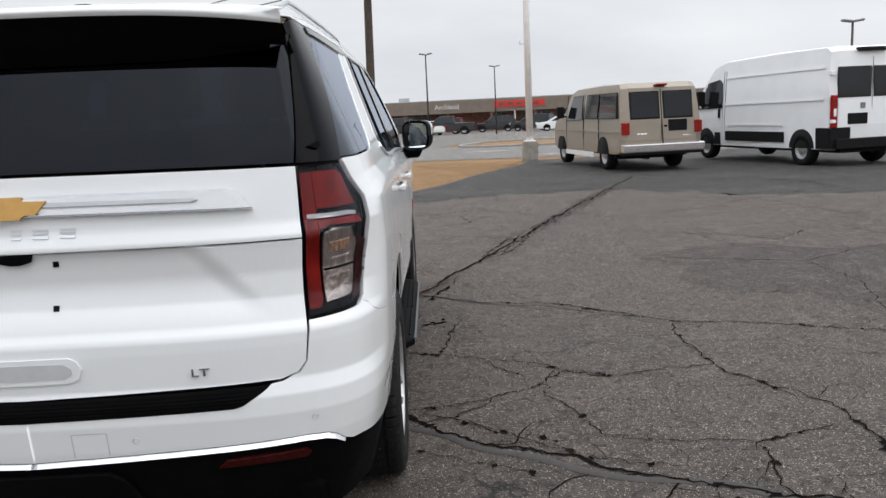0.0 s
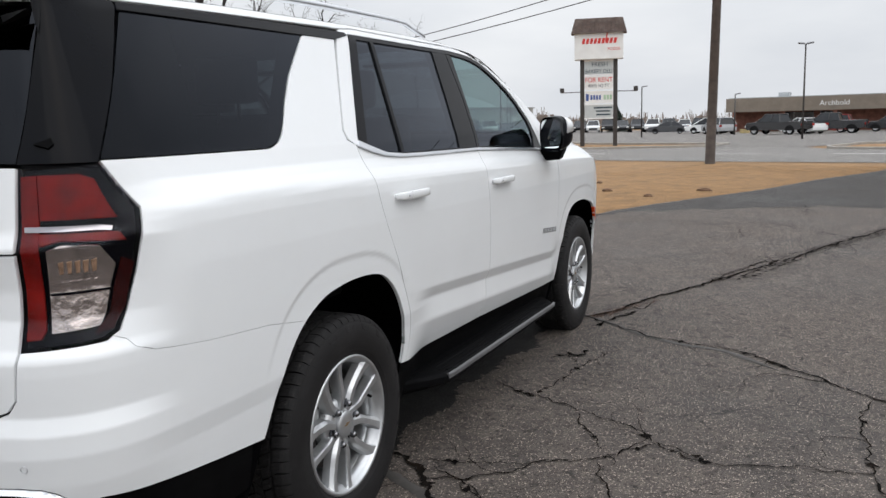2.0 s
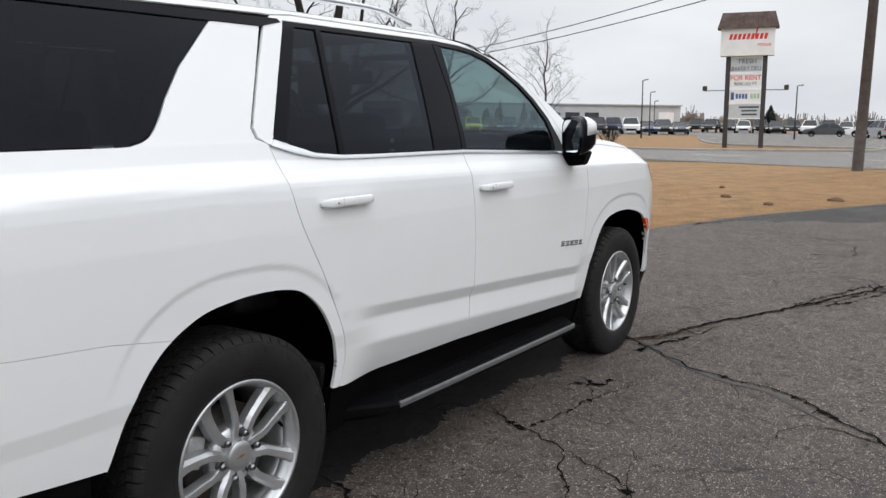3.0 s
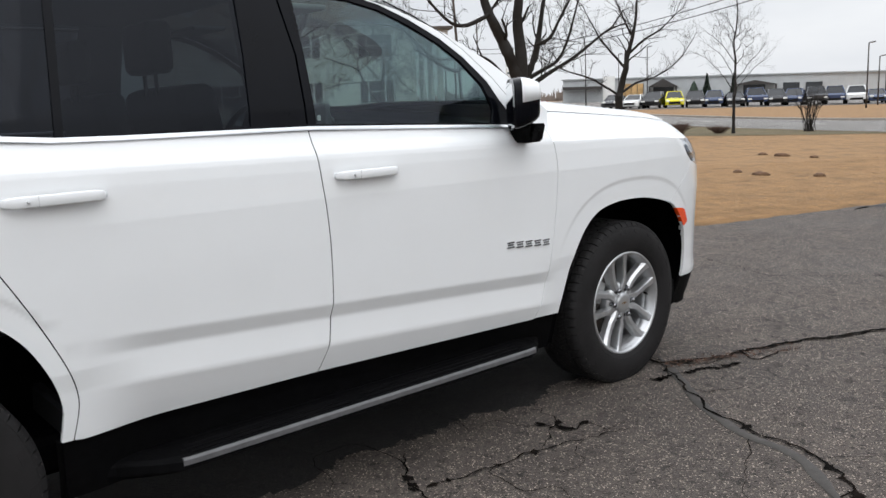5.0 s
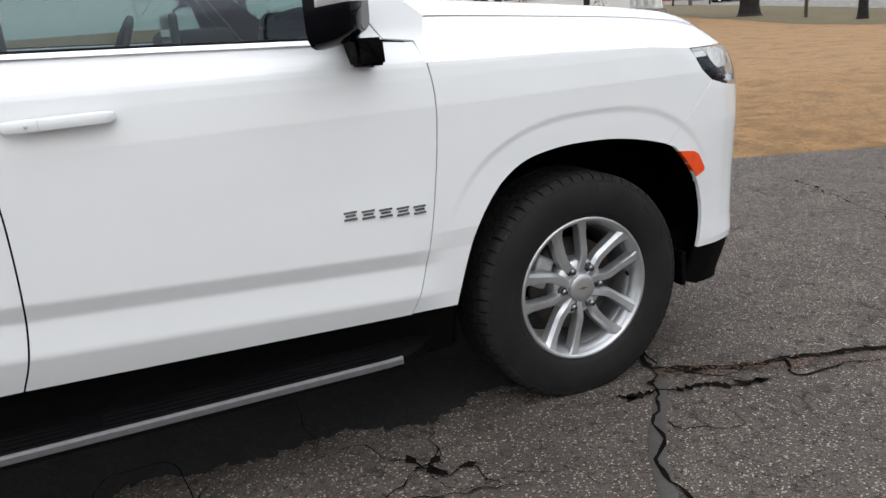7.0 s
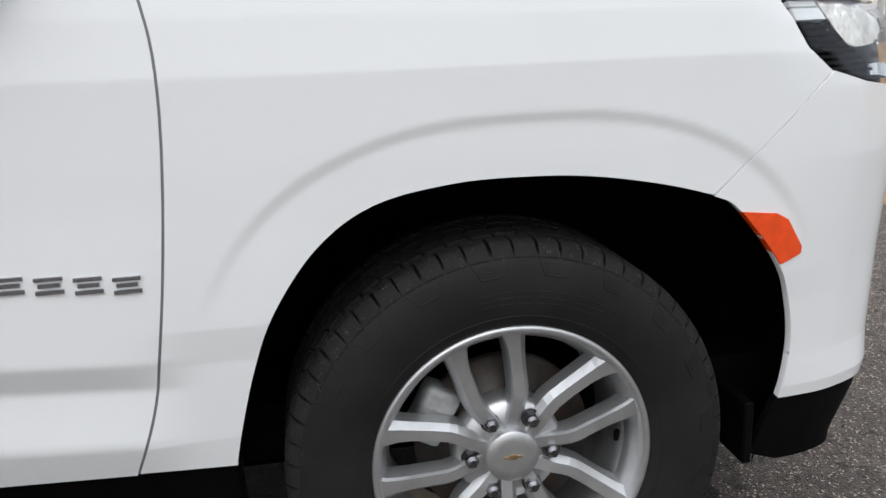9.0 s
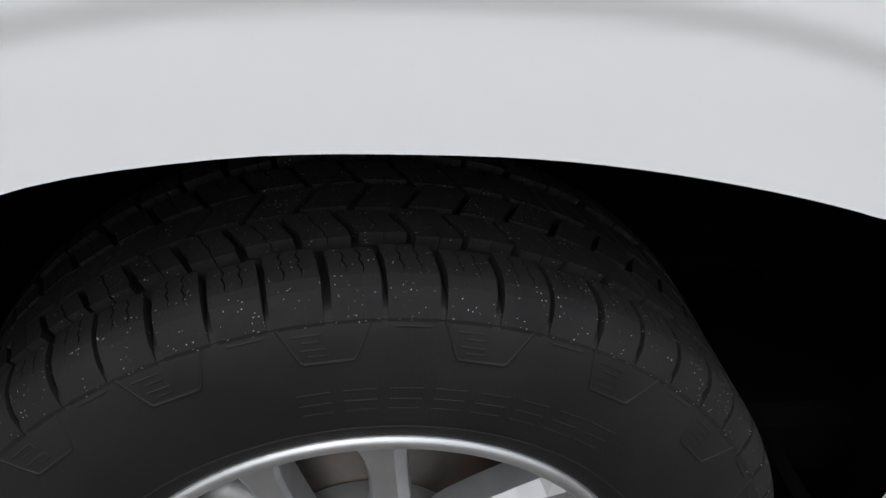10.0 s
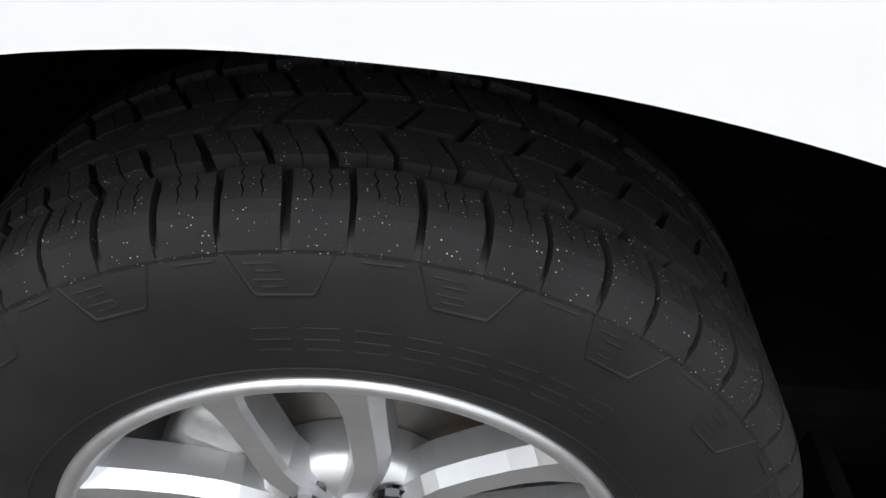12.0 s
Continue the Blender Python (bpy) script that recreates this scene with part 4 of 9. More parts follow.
def seam_strip(line, half=0.0055, depth=0.0035, material=None):
    """The dark rubber seen in the gap between two panels."""
    left, right = [], []
    for i, (s, z) in enumerate(line):
        a, b = line[max(i - 1, 0)], line[min(i + 1, len(line) - 1)]
        d = math.hypot(b[0] - a[0], b[1] - a[1]) or 1
        nx, nz = -(b[1] - a[1]) / d * half, (b[0] - a[0]) / d * half
        left.append((s + nx, z + nz))
        right.append((s - nx, z - nz))
    panel("panel_gap", left + right[::-1], material or M_LINER, "dark gap between panels", out=-depth, gap=0, flange=0)


for line in (CUT_R, CUT_M):
    seam_strip(line)
seam_strip(CUT_F, 0.0065, 0.0035, mat("grey_gap_edge", (0.20, 0.205, 0.21), 0.5, noise_scale=20, spread=0.1))
arch_r_hi = [p for p in ARCH_R if p[0] > -0.241]
# rear quarter with its pillar round the side window
quarter = SEAM + arch_r_hi + [(0.470, 0.494), (0.495, 0.493)] + CUT_R[::-1][1:] + [(0.168, 1.416), (0.160, 1.45), (0.250, 1.63), (0.330, 1.792), (0.13, 1.792)] + [(0.115, 1.790)] + QWIN[::-1][1:-1][1:] + [(-0.948, 1.404), (-0.940, 1.392)] + LAMP[3:9][0:5]
panel("quarter_panel", quarter, M_WHITE, "glossy white rear quarter panel with a flared arch", gap=0.0012, du=0.0125, dv=0.011)
door_panel("rear_door", [(CUT_R[0][0] + 0.0, CUT_R[0][1])] + CUT_R[1:] + [(0.52, 0.487)] + [(1.330, 0.479)] + CUT_M[::-1][1:] + [(0.70, 1.342), (0.53, 1.346), (0.406, 1.357), (0.33, 1.372)], M_WHITE, "white rear door")
door_panel("front_door", CUT_M + [(1.36, 0.478), (2.434, 0.442)] + CUT_F[::-1][1:] + [(2.512, 1.275), (2.36, 1.288), (2.20, 1.300), (1.8, 1.318)], M_WHITE, "white front door")
fender_top = [(2.530, 1.216), (2.8, 1.209), (3.1, 1.199), (3.35, 1.186), (3.52, 1.168)]
HEADL = [(3.52, 1.165), (3.545, 1.140), (3.582, 1.088), (3.643, 1.047), (3.73, 1.024), (3.90, 1.0), (4.15, 0.99), (4.15, 1.14), (3.9, 1.15), (3.70, 1.163)]
panel("front_fender", CUT_F + [(2.594, 0.437)] + [p for p in ARCH_F if p[0] <= 3.4181] + BUMPSEAM + [(3.582, 1.088), (3.545, 1.140)] + fender_top[::-1][:-1], M_WHITE, "white front fender with a flared arch", du=0.008, dv=0.0075)
nose_low = [(3.606, 0.434), (3.70, 0.432), (4.0, 0.43), (4.4, 0.45), (S_FRONT + 0.003, 0.45)]
panel("front_bumper", [(3.418, 0.850)] + [p for p in ARCH_F if p[0] > 3.419] + nose_low[1:] + [(S_FRONT + 0.003, 0.75), (4.15, 0.75), (4.15, 0.99), (3.90, 1.0), (3.73, 1.024), (3.643, 1.047)] + BUMPSEAM[::-1][1:-1], M_WHITE, "white front bumper cover", gap=0.0011, du=0.0075, dv=0.007)
panel("lower_valance", [(3.604, 0.431), (3.70, 0.429), (4.0, 0.427), (4.4, 0.445), (S_FRONT + 0.003, 0.445), (S_FRONT + 0.003, 0.26), (3.9, 0.255), (3.66, 0.268), (3.585, 0.295)], M_PLASTIC, "black plastic front valance", out=-0.006)
panel("grille", [(4.15, 0.75), (S_FRONT + 0.003, 0.75), (S_FRONT + 0.003, 1.15), (4.15, 1.14)], M_GLOSSBLACK, "black front grille", out=-0.02)
lamp = panel("headlamp", HEADL, M_GLOSSBLACK, "black front lamp housing with a chrome reflector", out=-0.030, gap=0.003, du=0.02, dv=0.015)
panel("headlamp_lens", HEADL, M_CLEAR, "clear lens", out=0.001, gap=0.003, flange=0.0)
for poly in ([(3.545, 1.162), (3.612, 1.162), (3.618, 1.153), (3.550, 1.153)], [(3.552, 1.150), (3.623, 1.149), (3.636, 1.131), (3.563, 1.131)]):
    panel("lamp_plate", poly, M_LEDPLATE, "white light plate", out=-0.008, gap=0, du=0.02, dv=0.01)
for k in range(8):
    z = 1.122 - 0.011 * k
    a, b = 3.572 + 0.0175 * k, 3.645 + 0.0165 * k
    panel("lamp_rib", [(a, z), (b, z), (b + 0.006, z - 0.005), (a + 0.006, z - 0.005)], M_PLASTIC, "black rib", out=-0.010, gap=0, flange=0.012, du=0.03, dv=0.01)
panel("lamp_reflector", [(3.622, 1.162), (3.69, 1.160), (3.78, 1.150), (3.835, 1.125), (3.838, 1.108), (3.78, 1.085), (3.728, 1.082), (3.692, 1.086), (3.664, 1.110), (3.641, 1.135)], M_CLEARLENS, "chrome faceted reflector", out=-0.010, gap=0, flange=0.02, du=0.015, dv=0.012)
panel("lamp_reflector", [(3.86, 1.14), (4.12, 1.13), (4.12, 1.08), (3.90, 1.085)], M_CLEARLENS, "chrome faceted reflector", out=-0.012, gap=0, flange=0.02, du=0.015, dv=0.012)
panel("headlamp_bar", [(3.775, 1.052), (3.90, 1.042), (4.12, 1.035), (4.12, 1.012), (3.90, 1.018), (3.775, 1.032)], M_CHROME, "chrome strip", out=-0.004, gap=0, flange=0.02, du=0.02, dv=0.01)
MARKER = [(3.471, 0.820), (3.543, 0.811), (3.567, 0.798), (3.604, 0.744), (3.604, 0.730), (3.560, 0.714), (3.517, 0.768)]
panel("side_marker", MARKER, M_AMBER, "amber side marker", out=0.004, gap=0.001, flange=0.02, du=0.02, dv=0.02)

# rear: bumper, tailgate, lamps
bump_low = [(-0.485, 0.520), (-0.92, 0.560), (-1.05, 0.574), (-1.10, 0.573), (-1.135, 0.584), (-1.165, 0.606), (-1.20, 0.619), (-1.26, 0.623), (-1.5, 0.617), (C, 0.598)]
bump = [(-0.458, 0.517)] + [p for p in ARCH_R if -0.4579 < p[0] <= -0.245] + SEAM[::-1] + [(-1.0, 0.966), (-1.226, 0.958), (-1.2425, 0.842), (-1.267, 0.809), (-1.318, 0.7925), (-1.350, 0.789), (-1.375, 0.770), (-1.435, 0.735), (-1.46, 0.729), (C, 0.722)] + bump_low[::-1]
panel("rear_bumper", bump[:-1], M_WHITE, "white rear bumper cover", gap=0.001, du=0.0125, dv=0.011)
centre_panel("tailgate_upper", [(C, 1.402), (-1.218, 1.395), (-1.224, 1.192), (C, 1.192)], M_WHITE, "upper white tailgate panel")
centre_panel("tailgate_lower", [(C, 1.188), (-1.224, 1.188), (-1.232, 0.960), (-1.245, 0.842), (-1.27, 0.812), (-1.32, 0.796), (C, 0.782)], M_WHITE, "white tailgate with a recessed plate area", du=0.012, dv=0.011)
centre_panel("bumper_step_pad", [(C, 0.782), (-1.355, 0.788), (-1.375, 0.768), (-1.435, 0.733), (-1.46, 0.727), (C, 0.720)], M_PLASTIC, "ribbed black step pad", out=0.002)
for k in range(5):
    z = 0.733 + 0.010 * k
    centre_panel("pad_rib", [(C, z), (-1.44 + 0.014 * k, z + 0.004), (-1.44 + 0.014 * k, z + 0.008), (C, z + 0.004)], M_PLASTIC, out=0.006, gap=0, flange=0.005)
def strip_top(s):
    return lerp_table([(C, 0.598), (-1.5, 0.617), (-1.26, 0.623), (-1.20, 0.619), (-1.165, 0.606), (-1.135, 0.585)], s)


centre_panel("bumper_chrome_strip", [(C, 0.598), (-1.5, 0.617), (-1.26, 0.623), (-1.20, 0.619), (-1.165, 0.606), (-1.135, 0.585), (-1.145, 0.578), (-1.175, 0.596), (-1.205, 0.606), (-1.26, 0.610), (-1.5, 0.604), (C, 0.585)], M_CHROME, "chrome bumper strip", gap=0, flange=0.0, du=0.02, dv=0.004, shape=lambda s, z: skin(s, z, 0.003 + 0.9 * max(0.0, strip_top(s) - z)))
centre_panel("rear_valance", [(C, 0.578), (-1.5, 0.596), (-1.22, 0.603), (-1.15, 0.58), (-1.10, 0.57), (-0.92, 0.558), (-0.5, 0.515), (-0.49, 0.36), (-0.9, 0.34), (C, 0.34)], M_PLASTIC, "black lower valance", out=-0.012)
panel("rear_reflector", [(-1.520, 0.546), (-1.497, 0.569), (-1.26, 0.576), (-1.25, 0.566), (-1.262, 0.552)], M_RED_DARK, "dark red reflector", out=0.004, gap=0)
centre_panel("tow_cover", [(C, 0.555), (-1.83, 0.555), (-1.79, 0.53), (-1.74, 0.44), (C, 0.42)], M_PLASTIC, "black hitch cover", out=0.012)
centre_panel("tailgate_trim", [(C, 1.349), (-1.95, 1.349), (-1.43, 1.345), (-1.405, 1.338), (-1.362, 1.285), (-1.5, 1.287), (C, 1.293)], M_CHROME, "chrome trim bar across the tailgate", out=0.016, gap=0, flange=0.012, du=0.03, dv=0.01)
# white paint stands in for the bright reflection on the chrome bar
centre_panel("trim_face", [(C, 1.341), (-1.95, 1.341), (-1.45, 1.337), (-1.420, 1.330), (-1.392, 1.295), (-1.5, 1.297), (C, 1.303)], M_WHITE, "white face painted for the chrome's bright reflection", out=0.0185, gap=0, flange=0.004, du=0.03, dv=0.01)
centre_panel("trim_slot", [(C, 1.333), (-1.53, 1.325), (-1.512, 1.318), (-1.53, 1.312), (C, 1.318)], M_SATIN, "narrow grey slot", out=0.0200, gap=0, flange=0.002, du=0.03, dv=0.01)
# a dark strip paints the ground's reflection on the bar's lower lip
centre_panel("trim_edge", [(C, 1.2985), (-1.5, 1.2925), (-1.366, 1.2905), (-1.362, 1.2855), (-1.5, 1.2870), (C, 1.2930)], M_BADGE, "ground reflection painted dark along the chrome lip", out=0.0175, gap=0, flange=0.004, du=0.03, dv=0.005)
centre_panel("slot_edge", [(C, 1.3180), (-1.53, 1.3120), (-1.512, 1.3180), (-1.516, 1.3195), (-1.535, 1.3150), (C, 1.3210)], M_BADGE, "dark slot edge", out=0.0210, gap=0, flange=0.002, du=0.03, dv=0.004)
centre_panel("emblem", [(C, 1.35), (-1.995, 1.35), (-1.990, 1.338), (-1.925, 1.336), (-1.955, 1.300), (-1.99, 1.300), (-1.998, 1.288), (C, 1.288)], M_GOLD, "gold emblem with a chrome edge", out=0.026, gap=0, flange=0.008, du=0.03, dv=0.01)
centre_panel("grip_recess", [(C, 0.902), (-1.90, 0.902), (-1.878, 0.890), (-1.868, 0.868), (-1.878, 0.842), (-1.90, 0.830), (C, 0.828)], M_WHITE, "white grip surround", out=0.006, gap=0, flange=0.012, du=0.02, dv=0.01)
# the white slot's recess shade is put into a grey colour
centre_panel("grip_slot", [(C, 0.888), (-1.915, 0.886), (-1.895, 0.872), (-1.895, 0.855), (-1.915, 0.843), (C, 0.842)], M_SEAM, "white grip slot, its recess shade painted grey", out=0.0075, gap=0, flange=0.003, du=0.02, dv=0.01)
for s, z in ((-1.926, 1.158), (-1.938, 1.034)):
    panel("plate_screw", [(s - 0.008, z - 0.008), (s + 0.008, z - 0.008), (s + 0.008, z + 0.008), (s - 0.008, z + 0.008)], M_GLOSSBLACK, out=0.003, gap=0, flange=0.006)
centre_panel("camera_pod", [(C, 1.186), (-1.985, 1.186), (-1.99, 1.168), (-2.02, 1.160), (C, 1.160)], M_GLOSSBLACK, "black camera pod", out=0.012, gap=0, flange=0.015, du=0.01, dv=0.01)


def ring(s, z, r, w=0.002, n=20):
    """A thin ring on the skin, as the edge of a parking sensor."""
    v, f = [], []
    for i in range(n):
        a = 2 * math.pi * i / n
        v += [skin(s + q * math.cos(a), z + q * math.sin(a), o) for q, o in ((r - w, 0.0005), (r - w / 2, 0.002), (r, 0.0005))]
    for i in range(n):
        j = (i + 1) % n
        f += [(i * 3 + k, j * 3 + k, j * 3 + k + 1, i * 3 + k + 1) for k in (0, 1)]
    return v, f


for s, z in ((-1.234, 0.676), (-1.739, 0.654)):
    mesh("parking_sensor", *ring(s, z, 0.0095), M_SATIN, suv, "small round sensor")
for a, b, c, d in ((-1.918, -1.914, 0.612, 0.682), (-1.820, -1.816, 0.614, 0.682), (-1.915, -1.818, 0.681, 0.684)):
    panel("tow_eye_seam", [(a, c), (b, c), (b, d), (a, d)], M_SEAM, out=0.0006, gap=0, flange=0, sides=1)

# tail lamp: housing, red lenses, bar, clear part, smoked cover
panel("tail_lamp", LAMP, M_GLOSSBLACK, "red and clear tail lamp in a black housing", out=-0.022, gap=0.003)
for poly in ([(-1.205, 1.372), (-1.155, 1.374), (-1.155, 1.26), (-1.160, 1.19), (-1.160, 1.005), (-1.175, 0.985), (-1.214, 0.983), (-1.208, 1.2)],
             [(-1.150, 1.374), (-1.02, 1.374), (-0.972, 1.360), (-0.945, 1.295), (-0.93, 1.264), (-1.150, 1.268)],
             [(-1.155, 1.236), (-0.935, 1.230), (-0.922, 1.207), (-1.0, 1.214), (-1.10, 1.220), (-1.155, 1.210)]):
    panel("red_lens", poly, M_RED, "red lens", out=-0.006, gap=0, flange=0.01, du=0.02, dv=0.015)
panel("side_red_lens", [(-0.935, 1.165), (-0.905, 1.150), (-0.935, 1.040), (-0.975, 0.992), (-1.03, 0.985), (-0.975, 1.03)], M_RED_DARK, "dark red lens", out=-0.005, gap=0, flange=0.008, du=0.015, dv=0.015)
panel("lamp_bar", [(-1.197, 1.255), (-0.985, 1.250), (-0.948, 1.244), (-0.955, 1.234), (-0.99, 1.238), (-1.197, 1.242)], M_CHROME, "bright lamp strip", out=-0.001, gap=0, flange=0.006, du=0.015, dv=0.01)
panel("reverse_lamp", [(-1.140, 1.195), (-1.10, 1.208), (-0.99, 1.200), (-0.948, 1.150), (-0.985, 1.03), (-1.01, 1.002), (-1.145, 0.996)], M_CLEARLENS, "clear reversing lamp", out=-0.009, gap=0, flange=0.01, du=0.015, dv=0.015)
for row, z in enumerate((1.165, 1.118, 1.068)):
    for k in range(5):
        a = -1.112 + 0.024 * k + 0.004 * row
        panel("lamp_facet", [(a, z), (a + 0.015, z + 0.003), (a + 0.013, z - 0.026), (a + 0.002, z - 0.028)], (M_AMBERGLASS, M_CLEARLENS, M_CLEARLENS)[row], ("amber bulb facet", "bright inner facet", "chrome inner facet")[row], out=-0.006, gap=0, flange=0.006, du=0.02, dv=0.012)
panel("lamp_divider", [(-1.140, 1.092), (-0.962, 1.092), (-0.964, 1.086), (-1.140, 1.086)], M_GLOSSBLACK, "dark divider in the clear lamp", out=-0.005, gap=0, flange=0.006, du=0.03, dv=0.01)
panel("lamp_cover", LAMP, M_SMOKE, "clear outer lamp cover", out=0.001, gap=0.003, flange=0.0)

# greenhouse: glass, black pillars, frames
panel("quarter_window", QWIN, M_PRIVACY, "dark privacy glass", out=-0.004, gap=0.004, flange=0.004)
panel("window_rail", [(-0.745, 1.790), (0.120, 1.792), (0.330, 1.792), (0.44, 1.815), (0.43, 1.828), (-0.3, 1.822), (-0.74, 1.812)], M_GLOSSBLACK, "black window rail", out=0.004, gap=0.001)
panel("d_pillar", [(-1.218, 1.400), (-0.953, 1.398), (-0.84, 1.60), (-0.742, 1.80), (-0.745, 1.815), (-0.97, 1.818), (-1.10, 1.800), (-1.165, 1.60)], M_GLOSSBLACK, "gloss black rear pillar", out=-0.001)
panel("rear_door_frame", [(0.217, 1.396), (0.33, 1.372), (0.300, 1.40), (0.244, 1.412), (0.340, 1.60), (0.455, 1.822), (1.35, 1.816), (1.35, 1.836), (0.50, 1.846), (0.40, 1.838), (0.352, 1.80), (0.262, 1.63), (0.172, 1.45), (0.180, 1.418)], M_WHITE, "white door frame", gap=0.002)
panel("c_pillar_trim", [(0.246, 1.410), (0.30, 1.398), (0.40, 1.60), (0.50, 1.804), (1.19, 1.800), (1.35, 1.796), (1.35, 1.814), (0.455, 1.820), (0.340, 1.60)], M_GLOSSBLACK, "black window frame", gap=0, out=0.002)
panel("vent_window", [(0.302, 1.396), (0.42, 1.362), (0.552, 1.352), (0.57, 1.44), (0.612, 1.803), (0.500, 1.803), (0.40, 1.60)], M_PRIVACY, "dark fixed vent glass", out=-0.005, gap=0.001, flange=0)
panel("window_divider", [(0.549, 1.352), (0.572, 1.352), (0.634, 1.803), (0.609, 1.803)], M_GLOSSBLACK, "black divider bar", out=0.003, gap=0)
panel("rear_door_window", [(0.572, 1.352), (0.72, 1.348), (1.142, 1.345), (1.178, 1.58), (1.200, 1.800), (0.634, 1.803)], M_PRIVACY, "dark privacy glass", out=-0.006, gap=0.001, flange=0)
panel("b_pillar_rear", [(1.142, 1.345), (1.350, 1.341), (1.372, 1.58), (1.352, 1.800), (1.200, 1.800), (1.178, 1.58)], M_GLOSSBLACK, "black pillar cover", gap=0.002)
panel("b_pillar_front", [(1.354, 1.341), (1.39, 1.340), (1.408, 1.56), (1.418, 1.792), (1.356, 1.800), (1.376, 1.58)], M_GLOSSBLACK, "black pillar cover", gap=0.002)
FWIN = [(1.390, 1.340), (1.8, 1.323), (2.215, 1.304)] + [(2.235, 1.36), (2.205, 1.46), (2.12, 1.556), (2.03, 1.626), (1.90, 1.697), (1.78, 1.748), (1.66, 1.776), (1.56, 1.788), (1.418, 1.792), (1.408, 1.56)]
panel("front_door_window", FWIN, M_WINDOW, "clear green-tinted glass", out=-0.006, gap=0.001, flange=0)
topf = [(1.356, 1.800), (1.56, 1.788), (1.66, 1.776), (1.78, 1.748), (1.90, 1.697), (2.03, 1.626), (2.12, 1.556), (2.205, 1.46), (2.235, 1.36)]
topo = [(1.352, 1.818), (1.56, 1.808), (1.67, 1.796), (1.79, 1.767), (1.915, 1.715), (2.045, 1.644), (2.14, 1.573), (2.235, 1.475), (2.275, 1.40)]
panel("window_seal", topf + topo[::-1], M_GLOSSBLACK, "black window seal", gap=0, out=0.001)
panel("mirror_sail", [(2.235, 1.36), (2.275, 1.40), (2.31, 1.36), (2.35, 1.295), (2.215, 1.303)], M_GLOSSBLACK, "black corner cover", gap=0, out=0.001)
panel("front_door_frame", topo + [(2.31, 1.36), (2.36, 1.288), (2.42, 1.288), (2.37, 1.36), (2.27, 1.49), (2.165, 1.592), (2.065, 1.667), (1.93, 1.738), (1.80, 1.790), (1.68, 1.818), (1.56, 1.829), (1.352, 1.838)], M_WHITE, "white door frame", gap=0.002)
roof_side = [(-0.745, 1.817), (-0.3, 1.826), (0.40, 1.840), (0.50, 1.848), (1.352, 1.840), (1.56, 1.831), (1.68, 1.820), (1.80, 1.792), (1.93, 1.740), (2.065, 1.669), (2.165, 1.594), (2.27, 1.492), (2.37, 1.362), (2.42, 1.290), (2.512, 1.277), (2.530, 1.216), (2.56, 1.345)] + ROOFLINE[::-1][1:]
panel("roof_side", roof_side + [(-0.98, 1.820)], M_WHITE, "white roof side and windscreen pillar", gap=0.0015, flange=0.01)
panel("belt_moulding", [(0.244, 1.412), (0.302, 1.394), (0.42, 1.360), (0.55, 1.349), (0.72, 1.345), (1.35, 1.339), (1.8, 1.321), (2.215, 1.302), (2.36, 1.292), (2.36, 1.283), (2.2, 1.291), (1.8, 1.309), (1.352, 1.327), (0.70, 1.333), (0.53, 1.337), (0.40, 1.348), (0.31, 1.366), (0.222, 1.392)], M_SATIN, "bright belt moulding", gap=0, flange=0.008, dv=0.004, shape=lambda s, z: skin(s, z, 0.004 + 0.35 * max(0.0, min(0.018, lerp_table(BELT, s) + 0.014 - z))))
panel("belt_gap", [(0.222, 1.3925), (0.31, 1.3665), (0.40, 1.3485), (0.53, 1.3375), (0.70, 1.3335), (1.352, 1.3275), (1.8, 1.3095), (2.2, 1.2915), (2.36, 1.2835), (2.36, 1.2800), (2.2, 1.2880), (1.8, 1.3060), (1.352, 1.3240), (0.70, 1.3300), (0.53, 1.3340), (0.40, 1.3450), (0.31, 1.3630), (0.222, 1.3890)], M_LINER, "thin dark gap under the moulding", out=0.0012, gap=0, flange=0, dv=0.01)
panel("window_wiper_seal", [(0.56, 1.353), (1.35, 1.346), (1.8, 1.327), (2.215, 1.308), (2.215, 1.302), (1.8, 1.321), (1.35, 1.339), (0.56, 1.347)], M_GLOSSBLACK, "black rubber seal", out=0.004, gap=0, flange=0.006, dv=0.01)

# sills and step
panel("sill", [(0.455, 0.494), (0.52, 0.489), (1.33, 0.480), (2.434, 0.443), (2.60, 0.432), (2.60, 0.27), (0.46, 0.29)], M_PLASTIC, "black plastic sill", out=-0.02)


def running_board():
    """A black step with treads and a bright edge."""
    v, f = [], []
    sec = [(0.80, 0.310), (0.83, 0.358), (0.91, 0.365), (1.005, 0.357), (1.032, 0.345), (1.032, 0.318), (1.00, 0.302), (0.83, 0.297)]
    ys = [0.58, 0.62, 0.70, 0.78] + [0.9 + 0.145 * i for i in range(10)] + [2.33, 2.42, 2.50, 2.54]
    for y in ys:
        k = ease(0.56, 0.80, y) * (1 - ease(2.34, 2.56, y))
        v += [(0.86 + (x - 0.86) * (0.12 + 0.88 * k), y, z - 0.010 * (y - 1.5) - 0.008 * (1 - k)) for x, z in sec]
    n = len(sec)
    for i in range(len(ys) - 1):
        f += [(i * n + k, i * n + (k + 1) % n, (i + 1) * n + (k + 1) % n, (i + 1) * n + k) for k in range(n)]
    return v, f + [tuple(range(n))[::-1], tuple(range(len(v) - n, len(v)))]


